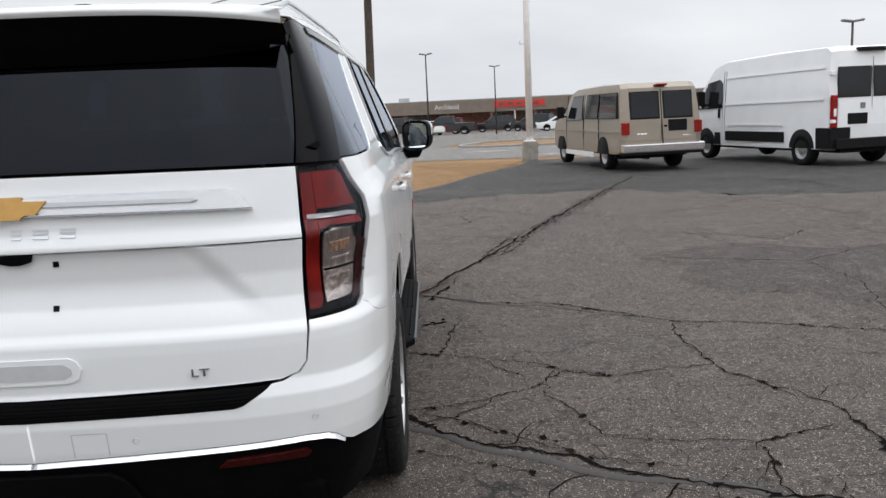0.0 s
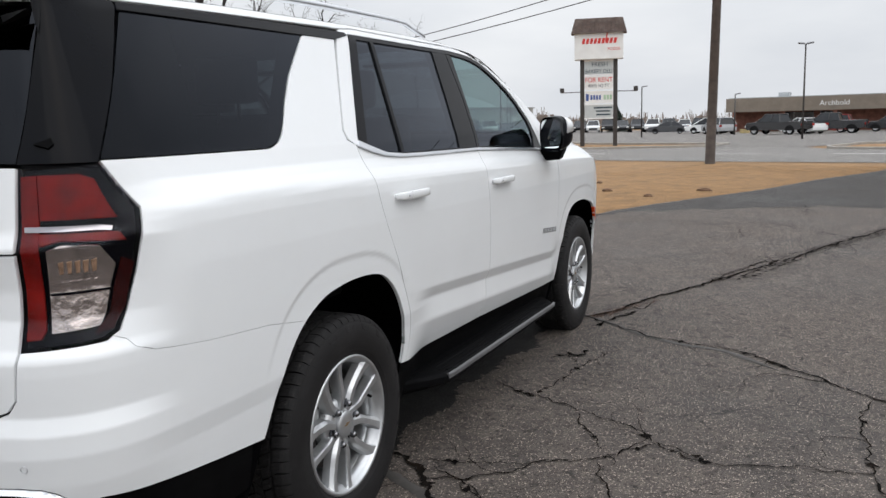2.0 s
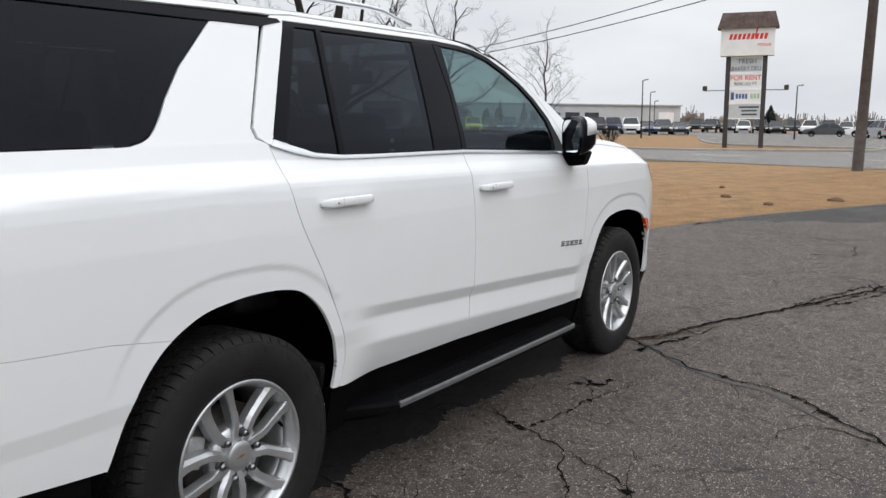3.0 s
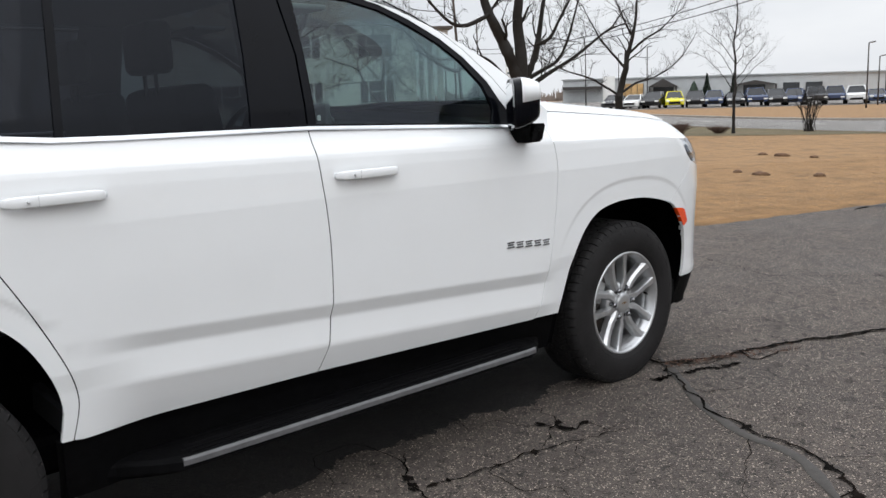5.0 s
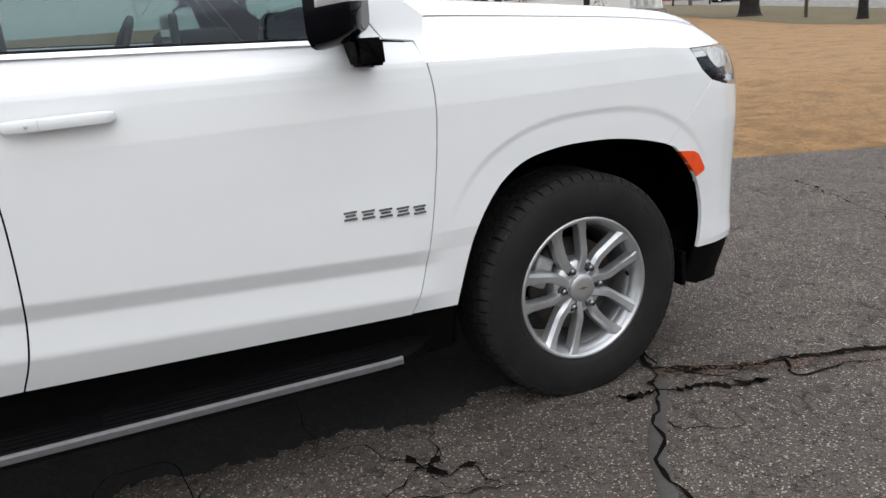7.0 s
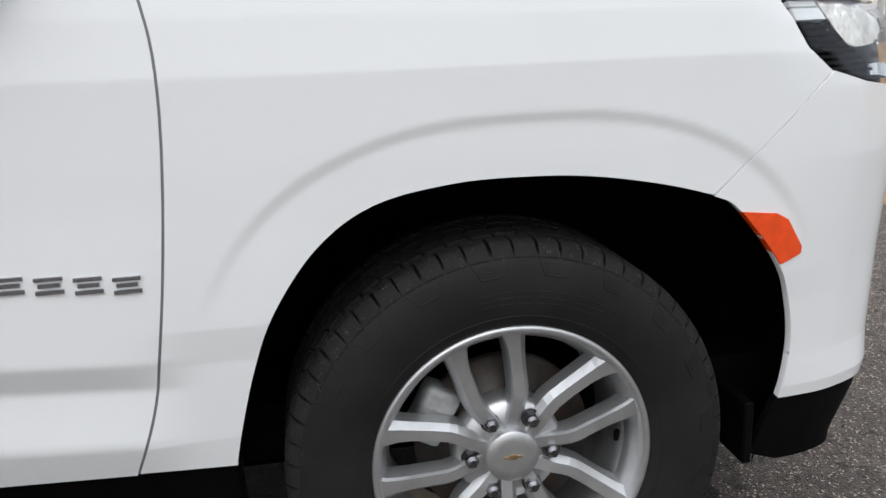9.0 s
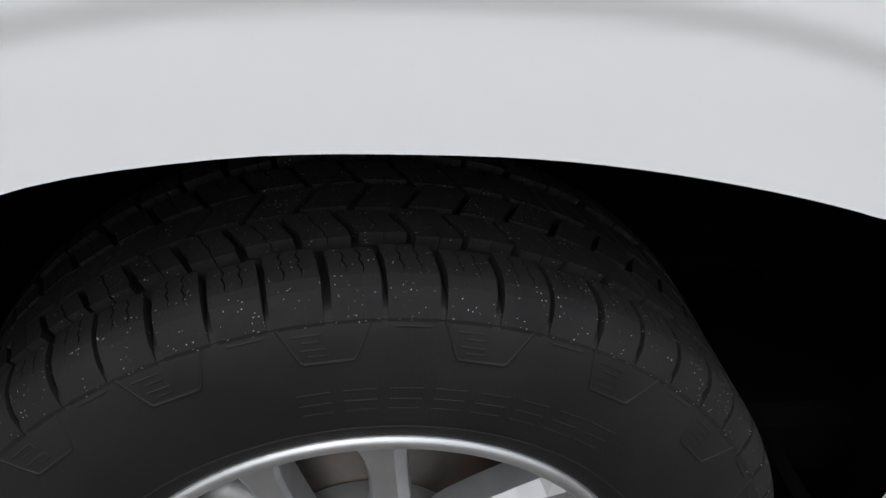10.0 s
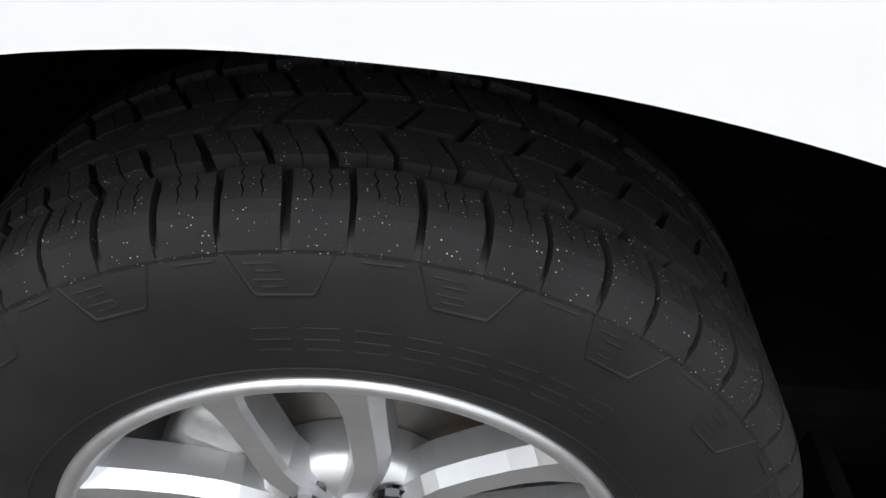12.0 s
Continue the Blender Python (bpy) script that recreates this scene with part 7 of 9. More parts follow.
def old_tree(x, y, radius, fork, limbs, seed, label, twig=0.014, depth=5, reach=1.0):
    """A tree whose heavy limbs follow given lines (sideways, height; thickness), with random boughs and twigs on them."""
    r = random.Random(seed)
    tree = tagged(new("tree"), label, "tree")
    tree.location = (x, y, gz(x, y) - 0.05)
    across, back = Vector((0.70, 0.714, 0)), Vector((-0.714, 0.70, 0))
    tv, tf, cv, cf = [], [], [], []
    for (z0, k0), (z1, k1) in zip(((0, 1.5), (0.15, 1.2), (0.5, 1.02), (fork * 0.6, 0.95)), ((0.15, 1.2), (0.5, 1.02), (fork * 0.6, 0.95), (fork, 1.0))):
        limb_mesh(tv, tf, (0, 0, z0), (0, 0, z1), radius * k0, radius * k1, 14)

    def grow(p, d, length, rad, level):
        q, way, rr = p, d, rad
        for s in range(3):
            way = (way + Vector((r.gauss(0, 0.20), r.gauss(0, 0.20), r.gauss(0.04, 0.16)))).normalized()
            e = q + way * (length / 3)
            r2 = max(twig * 0.45, rr * 0.84)
            limb_mesh(cv, cf, q, e, rr, r2, 5 if level < 3 else 3)
            q, rr = e, r2
            if level < depth:
                side = way.cross(Vector((r.uniform(-1, 1), r.uniform(-1, 1), r.uniform(-1, 1)))).normalized()
                grow(q, (way * 0.7 + side * r.uniform(0.5, 1.0) + Vector((0, 0, 0.12))).normalized(), length * r.uniform(0.45, 0.7), max(twig * 0.6, rr * 0.55), level + 1)
    for line, thick, thin, bough in limbs:
        turn = r.uniform(-0.5, 0.5)
        pts = [across * px + back * (turn * abs(px) + r.gauss(0, 0.10)) + Vector((0, 0, pz)) for px, pz in spline(line, 3)]
        n = len(pts) - 1
        lv, lf = tube(pts, [(thick + (thin - thick) * i / n) * r.uniform(0.96, 1.05) for i in range(n + 1)], 10 if thick > 0.2 else 7)
        k = len(cv)
        cv.extend(lv)
        cf.extend(tuple(q + k for q in face) for face in lf)
        for i in range(n):
            rb = thick + (thin - thick) * (i + 1) / n
            if i > n * 0.25 and r.random() < bough:
                d = (pts[i + 1] - pts[i]).normalized()
                side = d.cross(Vector((r.uniform(-1, 1), r.uniform(-1, 1), r.uniform(-1, 1)))).normalized()
                grow(pts[i], (d * 0.5 + side * 0.8 + Vector((0, 0, 0.35))).normalized(), reach * r.uniform(0.8, 1.7), max(twig, rb * 0.38), 2)
        grow(pts[-1], (pts[-1] - pts[-2]).normalized(), reach * 1.6, thin, 2)
        grow(pts[-1], ((pts[-1] - pts[-2]).normalized() + Vector((r.gauss(0, 0.4), r.gauss(0, 0.4), 0.3))).normalized(), reach * 1.3, thin * 0.8, 2)
    mesh("trunk", tv, tf, M_BARK, tree, "dark furrowed bark trunk")
    mesh("crown", cv, cf, M_TWIG, tree, "leafless branches and twigs")
    return tree


old_tree(-28.3, 33.2, 0.46, 2.7, [
    ([(0, 2.5), (-0.45, 3.6), (-1.1, 5.0), (-1.8, 6.6), (-2.3, 9.0)], 0.44, 0.16, 0.5),
    ([(0, 2.5), (0.05, 4.0), (-0.1, 6.0), (0.3, 8.5), (0.2, 11.0)], 0.40, 0.12, 0.5),
    ([(0.2, 2.6), (0.75, 3.6), (1.0, 4.6), (1.25, 6.0), (1.6, 8.2)], 0.24, 0.08, 0.6),
    ([(0.2, 1.9), (0.8, 2.4), (1.7, 2.95), (3.0, 3.7), (4.6, 4.9)], 0.17, 0.06, 0.8),
    ([(0.2, 2.5), (1.1, 3.0), (2.0, 3.5), (2.6, 4.6), (3.2, 6.6)], 0.13, 0.05, 0.8),
    ([(-0.3, 2.3), (-1.0, 2.9), (-1.7, 3.6), (-2.6, 3.7), (-3.5, 3.25), (-4.4, 3.6), (-5.6, 4.4), (-7.2, 5.4)], 0.18, 0.06, 0.7),
    ([(-1.5, 3.5), (-2.2, 3.95), (-3.4, 3.9), (-4.8, 4.0), (-6.0, 5.2)], 0.11, 0.05, 0.7),
    ([(-1.6, 6.0), (-2.8, 5.5), (-3.6, 5.6), (-4.6, 6.6), (-5.6, 8.0)], 0.13, 0.05, 0.8),
    ([(0.9, 4.4), (1.6, 4.7), (2.1, 5.6), (2.9, 7.0)], 0.12, 0.05, 0.8)], 4, "large old leafless maple on the dormant lawn")
old_tree(-18.8, 29.3, 0.17, 1.6, [
    ([(0, 1.5), (0.2, 2.4), (0.40, 3.3), (0.65, 4.4), (0.8, 5.8)], 0.16, 0.04, 0.95),
    ([(0.0, 1.6), (-0.6, 2.0), (-1.3, 2.4), (-2.2, 2.7), (-3.0, 3.1)], 0.06, 0.02, 0.9),
    ([(0.1, 1.7), (0.8, 2.1), (1.6, 2.3), (2.4, 2.7), (3.0, 3.2)], 0.06, 0.02, 0.9),
    ([(0.3, 2.7), (-0.3, 3.4), (-0.9, 4.1), (-1.4, 5.0)], 0.065, 0.02, 0.95),
    ([(0.5, 3.4), (1.1, 3.9), (1.8, 4.3), (2.4, 4.9)], 0.06, 0.02, 0.95),
    ([(0.6, 4.0), (0.2, 4.8), (-0.2, 5.8)], 0.055, 0.02, 0.95)], 9, "mid-sized leafless tree on the dormant lawn", twig=0.007, reach=0.72)
bare_tree(-24.9, 16.5, 11.0, 0.30, 31, "leafless tree on the lawn beside the lot", fork=0.28, spread=0.7, depth=5, twig=0.014)
old_tree(-12.6, 27.9, 0.055, 1.5, [
    ([(0, 1.4), (0.03, 2.4), (-0.03, 3.4), (0.05, 4.4), (0.0, 5.0)], 0.05, 0.010, 0.9)] + [
    ([(0, z), (0.28 * k, z + 0.35), (0.62 * k * q, z + 0.72), (0.95 * k * q, z + 1.05 * q)], 0.017, 0.006, 0.9)
    for z, k, q in ((1.5, 1, 1.0), (1.6, -1, 1.0), (1.9, 0.9, 0.95), (2.1, -0.9, 0.95), (2.4, 0.8, 0.9), (2.6, -0.8, 0.9), (2.9, 0.7, 0.8), (3.1, -0.7, 0.8), (3.4, 0.6, 0.7), (3.6, -0.6, 0.7))], 12, "young thin leafless tree on the lawn", twig=0.004, depth=4, reach=0.40)
bare_tree(-35.7, 10.0, 11.0, 0.26, 17, "leafless forked tree on the open ground past the lot", fork=0.22, spread=0.5, depth=5, twig=0.014)
bare_tree(-29.3, 24.3, 8.0, 0.17, 21, "leafless tree before the white house", fork=0.2, spread=0.8, depth=6, twig=0.012, droop=0.05)


M_REDTWIG = mat("reddish_brown_twigs", (0.085, 0.050, 0.036), 0.95, noise_scale=3, spread=0.3)


def shrub(x, y, h, w, seed, label, n=60):
    v, f, r = [], [], random.Random(seed)
    for _ in range(n):
        a, lean = r.uniform(0, 6.3), r.uniform(0, 1) ** 0.7
        base = Vector((r.gauss(0, w * 0.12), r.gauss(0, w * 0.12), 0))
        tip = Vector((math.cos(a) * w * lean, math.sin(a) * w * lean, h * r.uniform(0.55, 1.0)))
        mid = (base + tip) / 2 + Vector((r.gauss(0, 0.05), r.gauss(0, 0.05), h * 0.12))
        limb_mesh(v, f, base, mid, 0.010, 0.007, 3)
        limb_mesh(v, f, mid, tip, 0.007, 0.003, 3)
        for _ in range(3):
            e = mid.lerp(tip, r.random()) + Vector((r.gauss(0, 0.12), r.gauss(0, 0.12), r.uniform(0, 0.15)))
            limb_mesh(v, f, mid, e, 0.005, 0.002, 3)
    o = mesh("shrub", v, f, M_TWIG if h > 1 else M_REDTWIG, None, label)
    o.location = (x, y, gz(x, y))
    return tagged(o, category="shrub")


shrub(-10.5, 29.4, 1.7, 0.75, 3, "leafless multi-stemmed shrub on the lawn", 46)
shrub(-14.3, 27.1, 0.42, 0.45, 4, "low brown twiggy shrub on the lawn", 90)
shrub(-13.2, 27.9, 0.28, 0.5, 5, "low brown twiggy shrub on the lawn", 90)


def spruce(x, y, h, w, seed, label):
    """A dark conifer: trunk and drooping tiers of needled sprays."""
    r = random.Random(seed)
    tree = tagged(new("spruce"), label, "tree")
    tree.location = (x, y, gz(x, y))
    v, f = [], []
    limb_mesh(v, f, (0, 0, 0), (0, 0, h * 0.97), 0.16, 0.02, 8)
    mesh("trunk", v, f, M_BARK, tree)
    v, f = [], []
    for i in range(int(h * 120)):
        u = (i + r.random()) / (h * 120)
        z = h * (0.06 + 0.94 * u)
        reach = w * (1 - u) ** 0.8 * r.uniform(0.55, 1.1) + 0.06
        a = r.uniform(0, 6.3)
        c, s = math.cos(a), math.sin(a)
        k = len(v)
        wd = 0.10 + 0.16 * reach
        v += [(c * 0.04, s * 0.04, z), (c * reach * 0.6 - s * wd, s * reach * 0.6 + c * wd, z - 0.10 * reach + 0.03), (c * reach, s * reach, z - 0.22 * reach), (c * reach * 0.6 + s * wd, s * reach * 0.6 - c * wd, z - 0.10 * reach - 0.05), (c * reach * 0.5, s * reach * 0.5, z - 0.25 - 0.12 * reach)]
        f += [(k, k + 1, k + 2), (k, k + 2, k + 3), (k + 1, k + 4, k + 3)]
    mesh("crown", v, f, M_PINE, tree, "dark green needles", smooth=False)


spruce(-65.6, 66.3, 4.9, 3.3, 1, "dark green spruce beyond the road")
spruce(-63.9, 68.0, 4.1, 3.0, 2, "dark green spruce beyond the road")
spruce(-26.7, 124.9, 4.0, 2.2, 3, "dark green spruce behind the plaza sign")
for x, y in ((-58.5, 101.5), (-55.4, 103.0)):
    spruce(x, y, 4.0, 0.9, int(-x), "narrow dark evergreen against the dealership wall")
for x, y, h, w in ((-41.1, 8.4, 4.3, 1.0), (-40.9, 9.5, 3.8, 1.1)):
    spruce(x, y, h, w, int(h * 10), "dark evergreen on the open ground past the lot")


def far_woods():
    v, f, r = [], [], random.Random(2)
    for i in range(420):
        a = radians(-80 + 150 * i / 420 + r.uniform(-0.3, 0.3))
        d = r.uniform(240, 330)
        x, y = d * math.sin(a), d * math.cos(a)
        z, h = gz(x, y), r.uniform(2.5, 5.5) * (1.5 if r.random() < 0.12 else 1)
        for _ in range(16):
            q = r.gauss(0, 1.6)
            lean = q * 0.5 + r.gauss(0, 0.6)
            hh = h * (1 - 0.09 * q * q) * r.uniform(0.5, 1)
            if hh < 0.5:
                continue
            c, s = math.cos(a), -math.sin(a)
            k, w = len(v), r.uniform(0.05, 0.14)
            v += [(x + c * (q - w), y + s * (q - w), z - 2), (x + c * (q + w), y + s * (q + w), z - 2), (x + c * (q + lean + w), y + s * (q + lean + w), z + hh), (x + c * (q + lean - w), y + s * (q + lean - w), z + hh)]
            f.append((k, k + 1, k + 2, k + 3))
        for _ in range(5):
            q, w, hh = r.gauss(0, 2.2), r.uniform(1.0, 2.6), h * r.uniform(0.25, 0.6)
            c, s = math.cos(a), -math.sin(a)
            k = len(v)
            v += [(x + c * (q - w), y + s * (q - w), z - 2), (x + c * (q + w), y + s * (q + w), z - 2), (x + c * (q + w * 0.5), y + s * (q + w * 0.5), z + hh), (x + c * (q - w * 0.4), y + s * (q - w * 0.4), z + hh * 0.9)]
            f.append((k, k + 1, k + 2, k + 3))
    return v, f


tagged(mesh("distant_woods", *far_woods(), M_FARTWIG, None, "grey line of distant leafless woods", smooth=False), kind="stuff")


# ---- poles, lamps, wires ----
def utility_pole(x, y, h, r0, label, lean=(0, 0)):
    z = gz(x, y)
    v, f = tube([(lean[0] * u, lean[1] * u, h * u - 0.1 * (u == 0)) for u in (0, 0.25, 0.5, 0.75, 1)], [r0 * (1 - 0.35 * u) for u in (0, 0.25, 0.5, 0.75, 1)], 14)
    pole = mesh("utility_pole", v, f, M_POLE, None, label)
    pole.location = (x, y, z)
    tagged(pole, category="pole")
    bm = bmesh.new()
    add_box(bm, (-1.2 + lean[0], -0.06 + lean[1], h - 0.75), (1.2 + lean[0], 0.06 + lean[1], h - 0.62), 0.01, 1, Matrix.Rotation(radians(60), 4, "Z"))
    part("crossarm", bm, M_POLE, pole, "wooden crossarm")
    return pole


utility_pole(-0.84, 25.4, 11.5, 0.16, "dark wooden utility pole at the road's edge", (0.22, 0.05))
utility_pole(-52.0, 50.5, 11.0, 0.16, "dark wooden utility pole beyond the lawn", (-1.0, 0.2))
utility_pole(-70.0, 66.0, 7.5, 0.14, "distant wooden utility pole")


def cable(a, b, sag, label, r=0.014):
    pts = [tuple(Vector(a).lerp(Vector(b), u) - Vector((0, 0, sag * 4 * u * (1 - u)))) for u in [i / 24 for i in range(25)]]
    v, f = tube(pts, r, 5)
    return tagged(mesh("overhead_cable", v, f, M_WIRE, None, label), category="cable", group="overhead cables")


WIRE = "thin dark overhead cable between wooden poles"
for near, far, sag in ((6.65, 6.05, 1.55), (6.10, 5.60, 1.35)):
    cable((-0.62, 25.4, near), (-52.3, 50.5, far), sag, WIRE, 0.020)
    cable((-0.62, 25.4, near), (52.0, 21.0, near + 0.9), 0.6, WIRE, 0.017)
    cable((-52.3, 50.5, far), (-84.0, 50.0, far - 1.2), 0.6, WIRE, 0.017)


def white_post():
    x, y = 4.42, 23.6
    z = gz(x, y)
    post = tagged(new("flood_light_post"), "tall white steel post on a concrete footing at the lot's edge", "post")
    post.location = (x, y, z)
    bm = bmesh.new()
    add_box(bm, (-0.24, -0.24, -0.1), (0.24, 0.24, 0.62), 0.03, 2)
    part("footing", bm, M_CONCRETE, post, "stained concrete footing")
    bm = bmesh.new()
    add_box(bm, (-0.17, -0.17, 0.62), (0.17, 0.17, 0.66), 0.005, 1)
    add_rod(bm, (0, 0, 0.64), (0, 0, 9.5), 0.115, 0.085, 16)
    part("shaft", bm, M_WHITEPOLE, post, "white tapered shaft", smooth=True)
    bm = bmesh.new()
    add_rod(bm, (-0.22, 0, 3.72), (0.0, 0, 3.80), 0.025, n=8)
    add_box(bm, (-0.27, -0.04, 3.70), (-0.20, 0.04, 3.86), 0.01, 1)
    part("bracket", bm, M_WHITEPOLE, post, "small white bracket")
    for i in range(2):
        bm = bmesh.new()
        add_box(bm, (-0.9 + i * 1.1, -0.2, 9.45), (-0.2 + i * 1.1, 0.2, 9.6), 0.03, 1)
        part("lamp_head", bm, M_GREYSTEEL, post, "grey lamp head")


white_post()


def street_lamp(x, y, h, heads, label, turn=0.0):
    lamp = tagged(new("street_lamp"), label, "street lamp")
    lamp.matrix_basis = Matrix.Translation((x, y, gz(x, y))) @ Matrix.Rotation(radians(turn), 4, "Z")
    bm = bmesh.new()
    add_rod(bm, (0, 0, -0.1), (0, 0, h), 0.075, 0.05, 10)
    part("shaft", bm, M_DARKSTEEL, lamp, "dark steel shaft", smooth=True)
    for i in range(heads):
        s = (-1, 1)[i] if heads == 2 else 1
        bm = bmesh.new()
        add_box(bm, (min(0.04 * s, 0.50 * s), -0.14, h - 0.02), (max(0.04 * s, 0.50 * s), 0.14, h + 0.09), 0.03, 1, Matrix.Rotation(radians(-8 * s), 4, "Y"))
        part("lamp_head", bm, M_GREYSTEEL, lamp, "grey lamp head")
    return lamp


TWIN, SINGLE = "tall dark parking-lot lamp with two heads", "tall dark parking-lot lamp with one head"
for x, y, h in ((1.1, 59.5, 6.4), (7.4, 74.0, 6.2), (20.5, 34.5, 5.0)):
    street_lamp(x, y, h, 2, TWIN)
for x, y, h in ((-25.2, 70.7, 5.2), (-28.8, 82.2, 4.5), (-33.6, 96.4, 3.9), (-13.2, 76.3, 4.7), (-5.5, 82.5, 3.9), (-57.0, 74.0, 7.0), (-51.6, 78.0, 6.6), (-66.0, 92.0, 6.8)):
    street_lamp(x, y, h, 1, SINGLE, 20.0)


# ---- the plaza sign ----
def plaza_sign():
    sign = tagged(new("plaza_sign"), "tall two-post plaza sign with white panels and a brown mansard cap", "sign")
    x, y = -10.25, 48.3
    sign.matrix_basis = Matrix.Translation((x, y, gz(x, y) - 0.02)) @ Matrix.Rotation(radians(13.5), 4, "Z")
    for s in (-1, 1):
        bm = bmesh.new()
        add_box(bm, (s * 1.0 - 0.13, -0.13, -0.2), (s * 1.0 + 0.13, 0.13, 5.5), 0.01, 1)
        part("post", bm, M_DARKSTEEL, sign, "dark square steel post")

    def box(name, x0, x1, z0, z1, d, m, label):
        bm = bmesh.new()
        add_box(bm, (x0, -d, z0), (x1, d, z1), 0.02, 1)
        return part(name, bm, m, sign, label)
    box("cabinet", -1.46, 1.46, 5.28, 6.88, 0.42, M_SIGNWHITE, "white sign cabinet")
    bm = bmesh.new()
    vs = [bm.verts.new(p) for p in ((-1.66, -0.62, 6.82), (1.66, -0.62, 6.82), (1.66, 0.62, 6.82), (-1.66, 0.62, 6.82), (-1.42, -0.36, 7.72), (1.42, -0.36, 7.72), (1.42, 0.36, 7.72), (-1.42, 0.36, 7.72))]
    for q in ((0, 1, 5, 4), (1, 2, 6, 5), (2, 3, 7, 6), (3, 0, 4, 7), (4, 5, 6, 7), (3, 2, 1, 0)):
        bm.faces.new([vs[i] for i in q])
    part("mansard_cap", bm, M_SHINGLE, sign, "brown weathered metal cap")
    for i in range(13):
        u = -1 + i / 6
        bm = bmesh.new()
        add_rod(bm, (1.62 * u, -0.63, 6.86), (1.40 * u, -0.37, 7.70), 0.015, n=5)
        part("cap_seam", bm, M_SHINGLE, sign)
    panels = [(4.36, 5.22, M_SIGNGREY, "pale grey letter panel"), (3.50, 4.26, M_SIGNWHITE, "white for-rent panel"), (2.66, 3.36, M_SIGNWHITE, "white pharmacy panel"), (1.72, 2.56, M_SIGNGREY, "pale grey letter panel")]
    for z0, z1, m, label in panels:
        box("sign_panel", -0.86, 0.86, z0, z1, 0.16, m, label)
        bm = bmesh.new()
        for zz in (z0, z1):
            add_box(bm, (-0.88, -0.18, zz - 0.03), (0.88, 0.18, zz + 0.03))
        part("panel_frame", bm, M_WHITEPOLE, sign, "white metal frame strips")

    def text(body, size, m, xx, zz, dd, stretch=1.0):
        letters(body, size, m, sign, "painted sign lettering", Matrix.Translation((xx, -dd, zz)) @ Matrix.Diagonal((stretch, 1, 1, 1)) @ Matrix.Rotation(radians(90), 4, "X"), 0.006, "CENTER")

    def bars(spans, m, dd, slant=0.0):
        for x0, x1, z0, z1 in spans:
            bm = bmesh.new()
            vs = [bm.verts.new(p) for p in ((x0, -dd, z0), (x1, -dd, z0), (x1 + slant, -dd, z1), (x0 + slant, -dd, z1))]
            bm.faces.new(vs)
            part("sign_shape", bm, m, sign, "plain painted sign shape")
    # the shop's name as plain slanting red shapes, the rest as it reads
    bars([(-1.02 + 0.235 * i, -0.86 + 0.235 * i, 6.20, 6.52) for i in range(9)], M_SIGNRED, 0.428, 0.07)
    bars([(0.36, 0.44, 6.30, 6.86)], M_SIGNRED, 0.430, 0.12)
    text("FOODS", 0.22, M_SIGNRED, 0.90, 5.80, 0.428)
    text("FRESH", 0.36, M_SIGNDARK, 0.05, 4.86, 0.166)
    text("BAKERY DELI", 0.34, M_SIGNDARK, 0.0, 4.46, 0.166, 0.82)
    text("FOR RENT", 0.40, M_SIGNRED, 0.0, 3.92, 0.166, 0.9)
    text("8000 SQ FT", 0.26, M_SIGNDARK, 0.0, 3.62, 0.166)
    bars([(-0.78, -0.60, 2.80, 3.22)] + [(-0.50 + 0.17 * i, -0.38 + 0.17 * i, 2.86, 3.14) for i in range(4)], M_SIGNBLUE, 0.166)
    bars([(0.30 + 0.18 * i, 0.43 + 0.18 * i, 2.86, 3.14) for i in range(3)], M_SIGNGREEN, 0.166)
    bars([(-0.30, 0.80, 2.32, 2.42), (-0.15, 0.70, 2.12, 2.21), (-0.15, 0.70, 1.90, 2.0)], M_SIGNDARK, 0.166)
    for s in (-1, 1):
        bm = bmesh.new()
        add_rod(bm, (s * 1.1, -0.1, 3.35), (s * 2.2, -0.7, 3.32), 0.03, n=6)
        part("lamp_arm", bm, M_GREYSTEEL, sign, "grey lamp arm")
        bm = bmesh.new()
        add_box(bm, (s * 2.2 - 0.13, -0.85, 3.30), (s * 2.2 + 0.13, -0.62, 3.60), 0.04, 1)
        part("spotlight", bm, M_DARKSTEEL, sign, "dark spotlight")


plaza_sign()


def hanging_sign():
    sign = tagged(new("roadside_sign"), "white two-panel roadside sign on a grey steel post", "sign")
    sign.matrix_basis = Matrix.Translation((-45.6, 50.3, gz(-45.6, 50.3))) @ Matrix.Rotation(radians(45), 4, "Z")
    bm = bmesh.new()
    add_rod(bm, (0, 0, -0.1), (0, 0, 5.2), 0.07, 0.07, 10)
    part("post", bm, M_GREYSTEEL, sign, "grey steel post")
    for z0, z1 in ((3.2, 3.95), (4.05, 5.3)):
        bm = bmesh.new()
        add_box(bm, (-0.45, -0.12, z0), (0.45, 0.12, z1), 0.02, 1)
        p = part("sign_panel", bm, M_SIGNWHITE, sign, "white sign panel")
        bm = bmesh.new()
        add_box(bm, (-0.34, -0.128, z0 + 0.28), (0.34, -0.121, z0 + 0.42))
        part("sign_shape", bm, M_SIGNDARK, p, "plain dark bar")


hanging_sign()


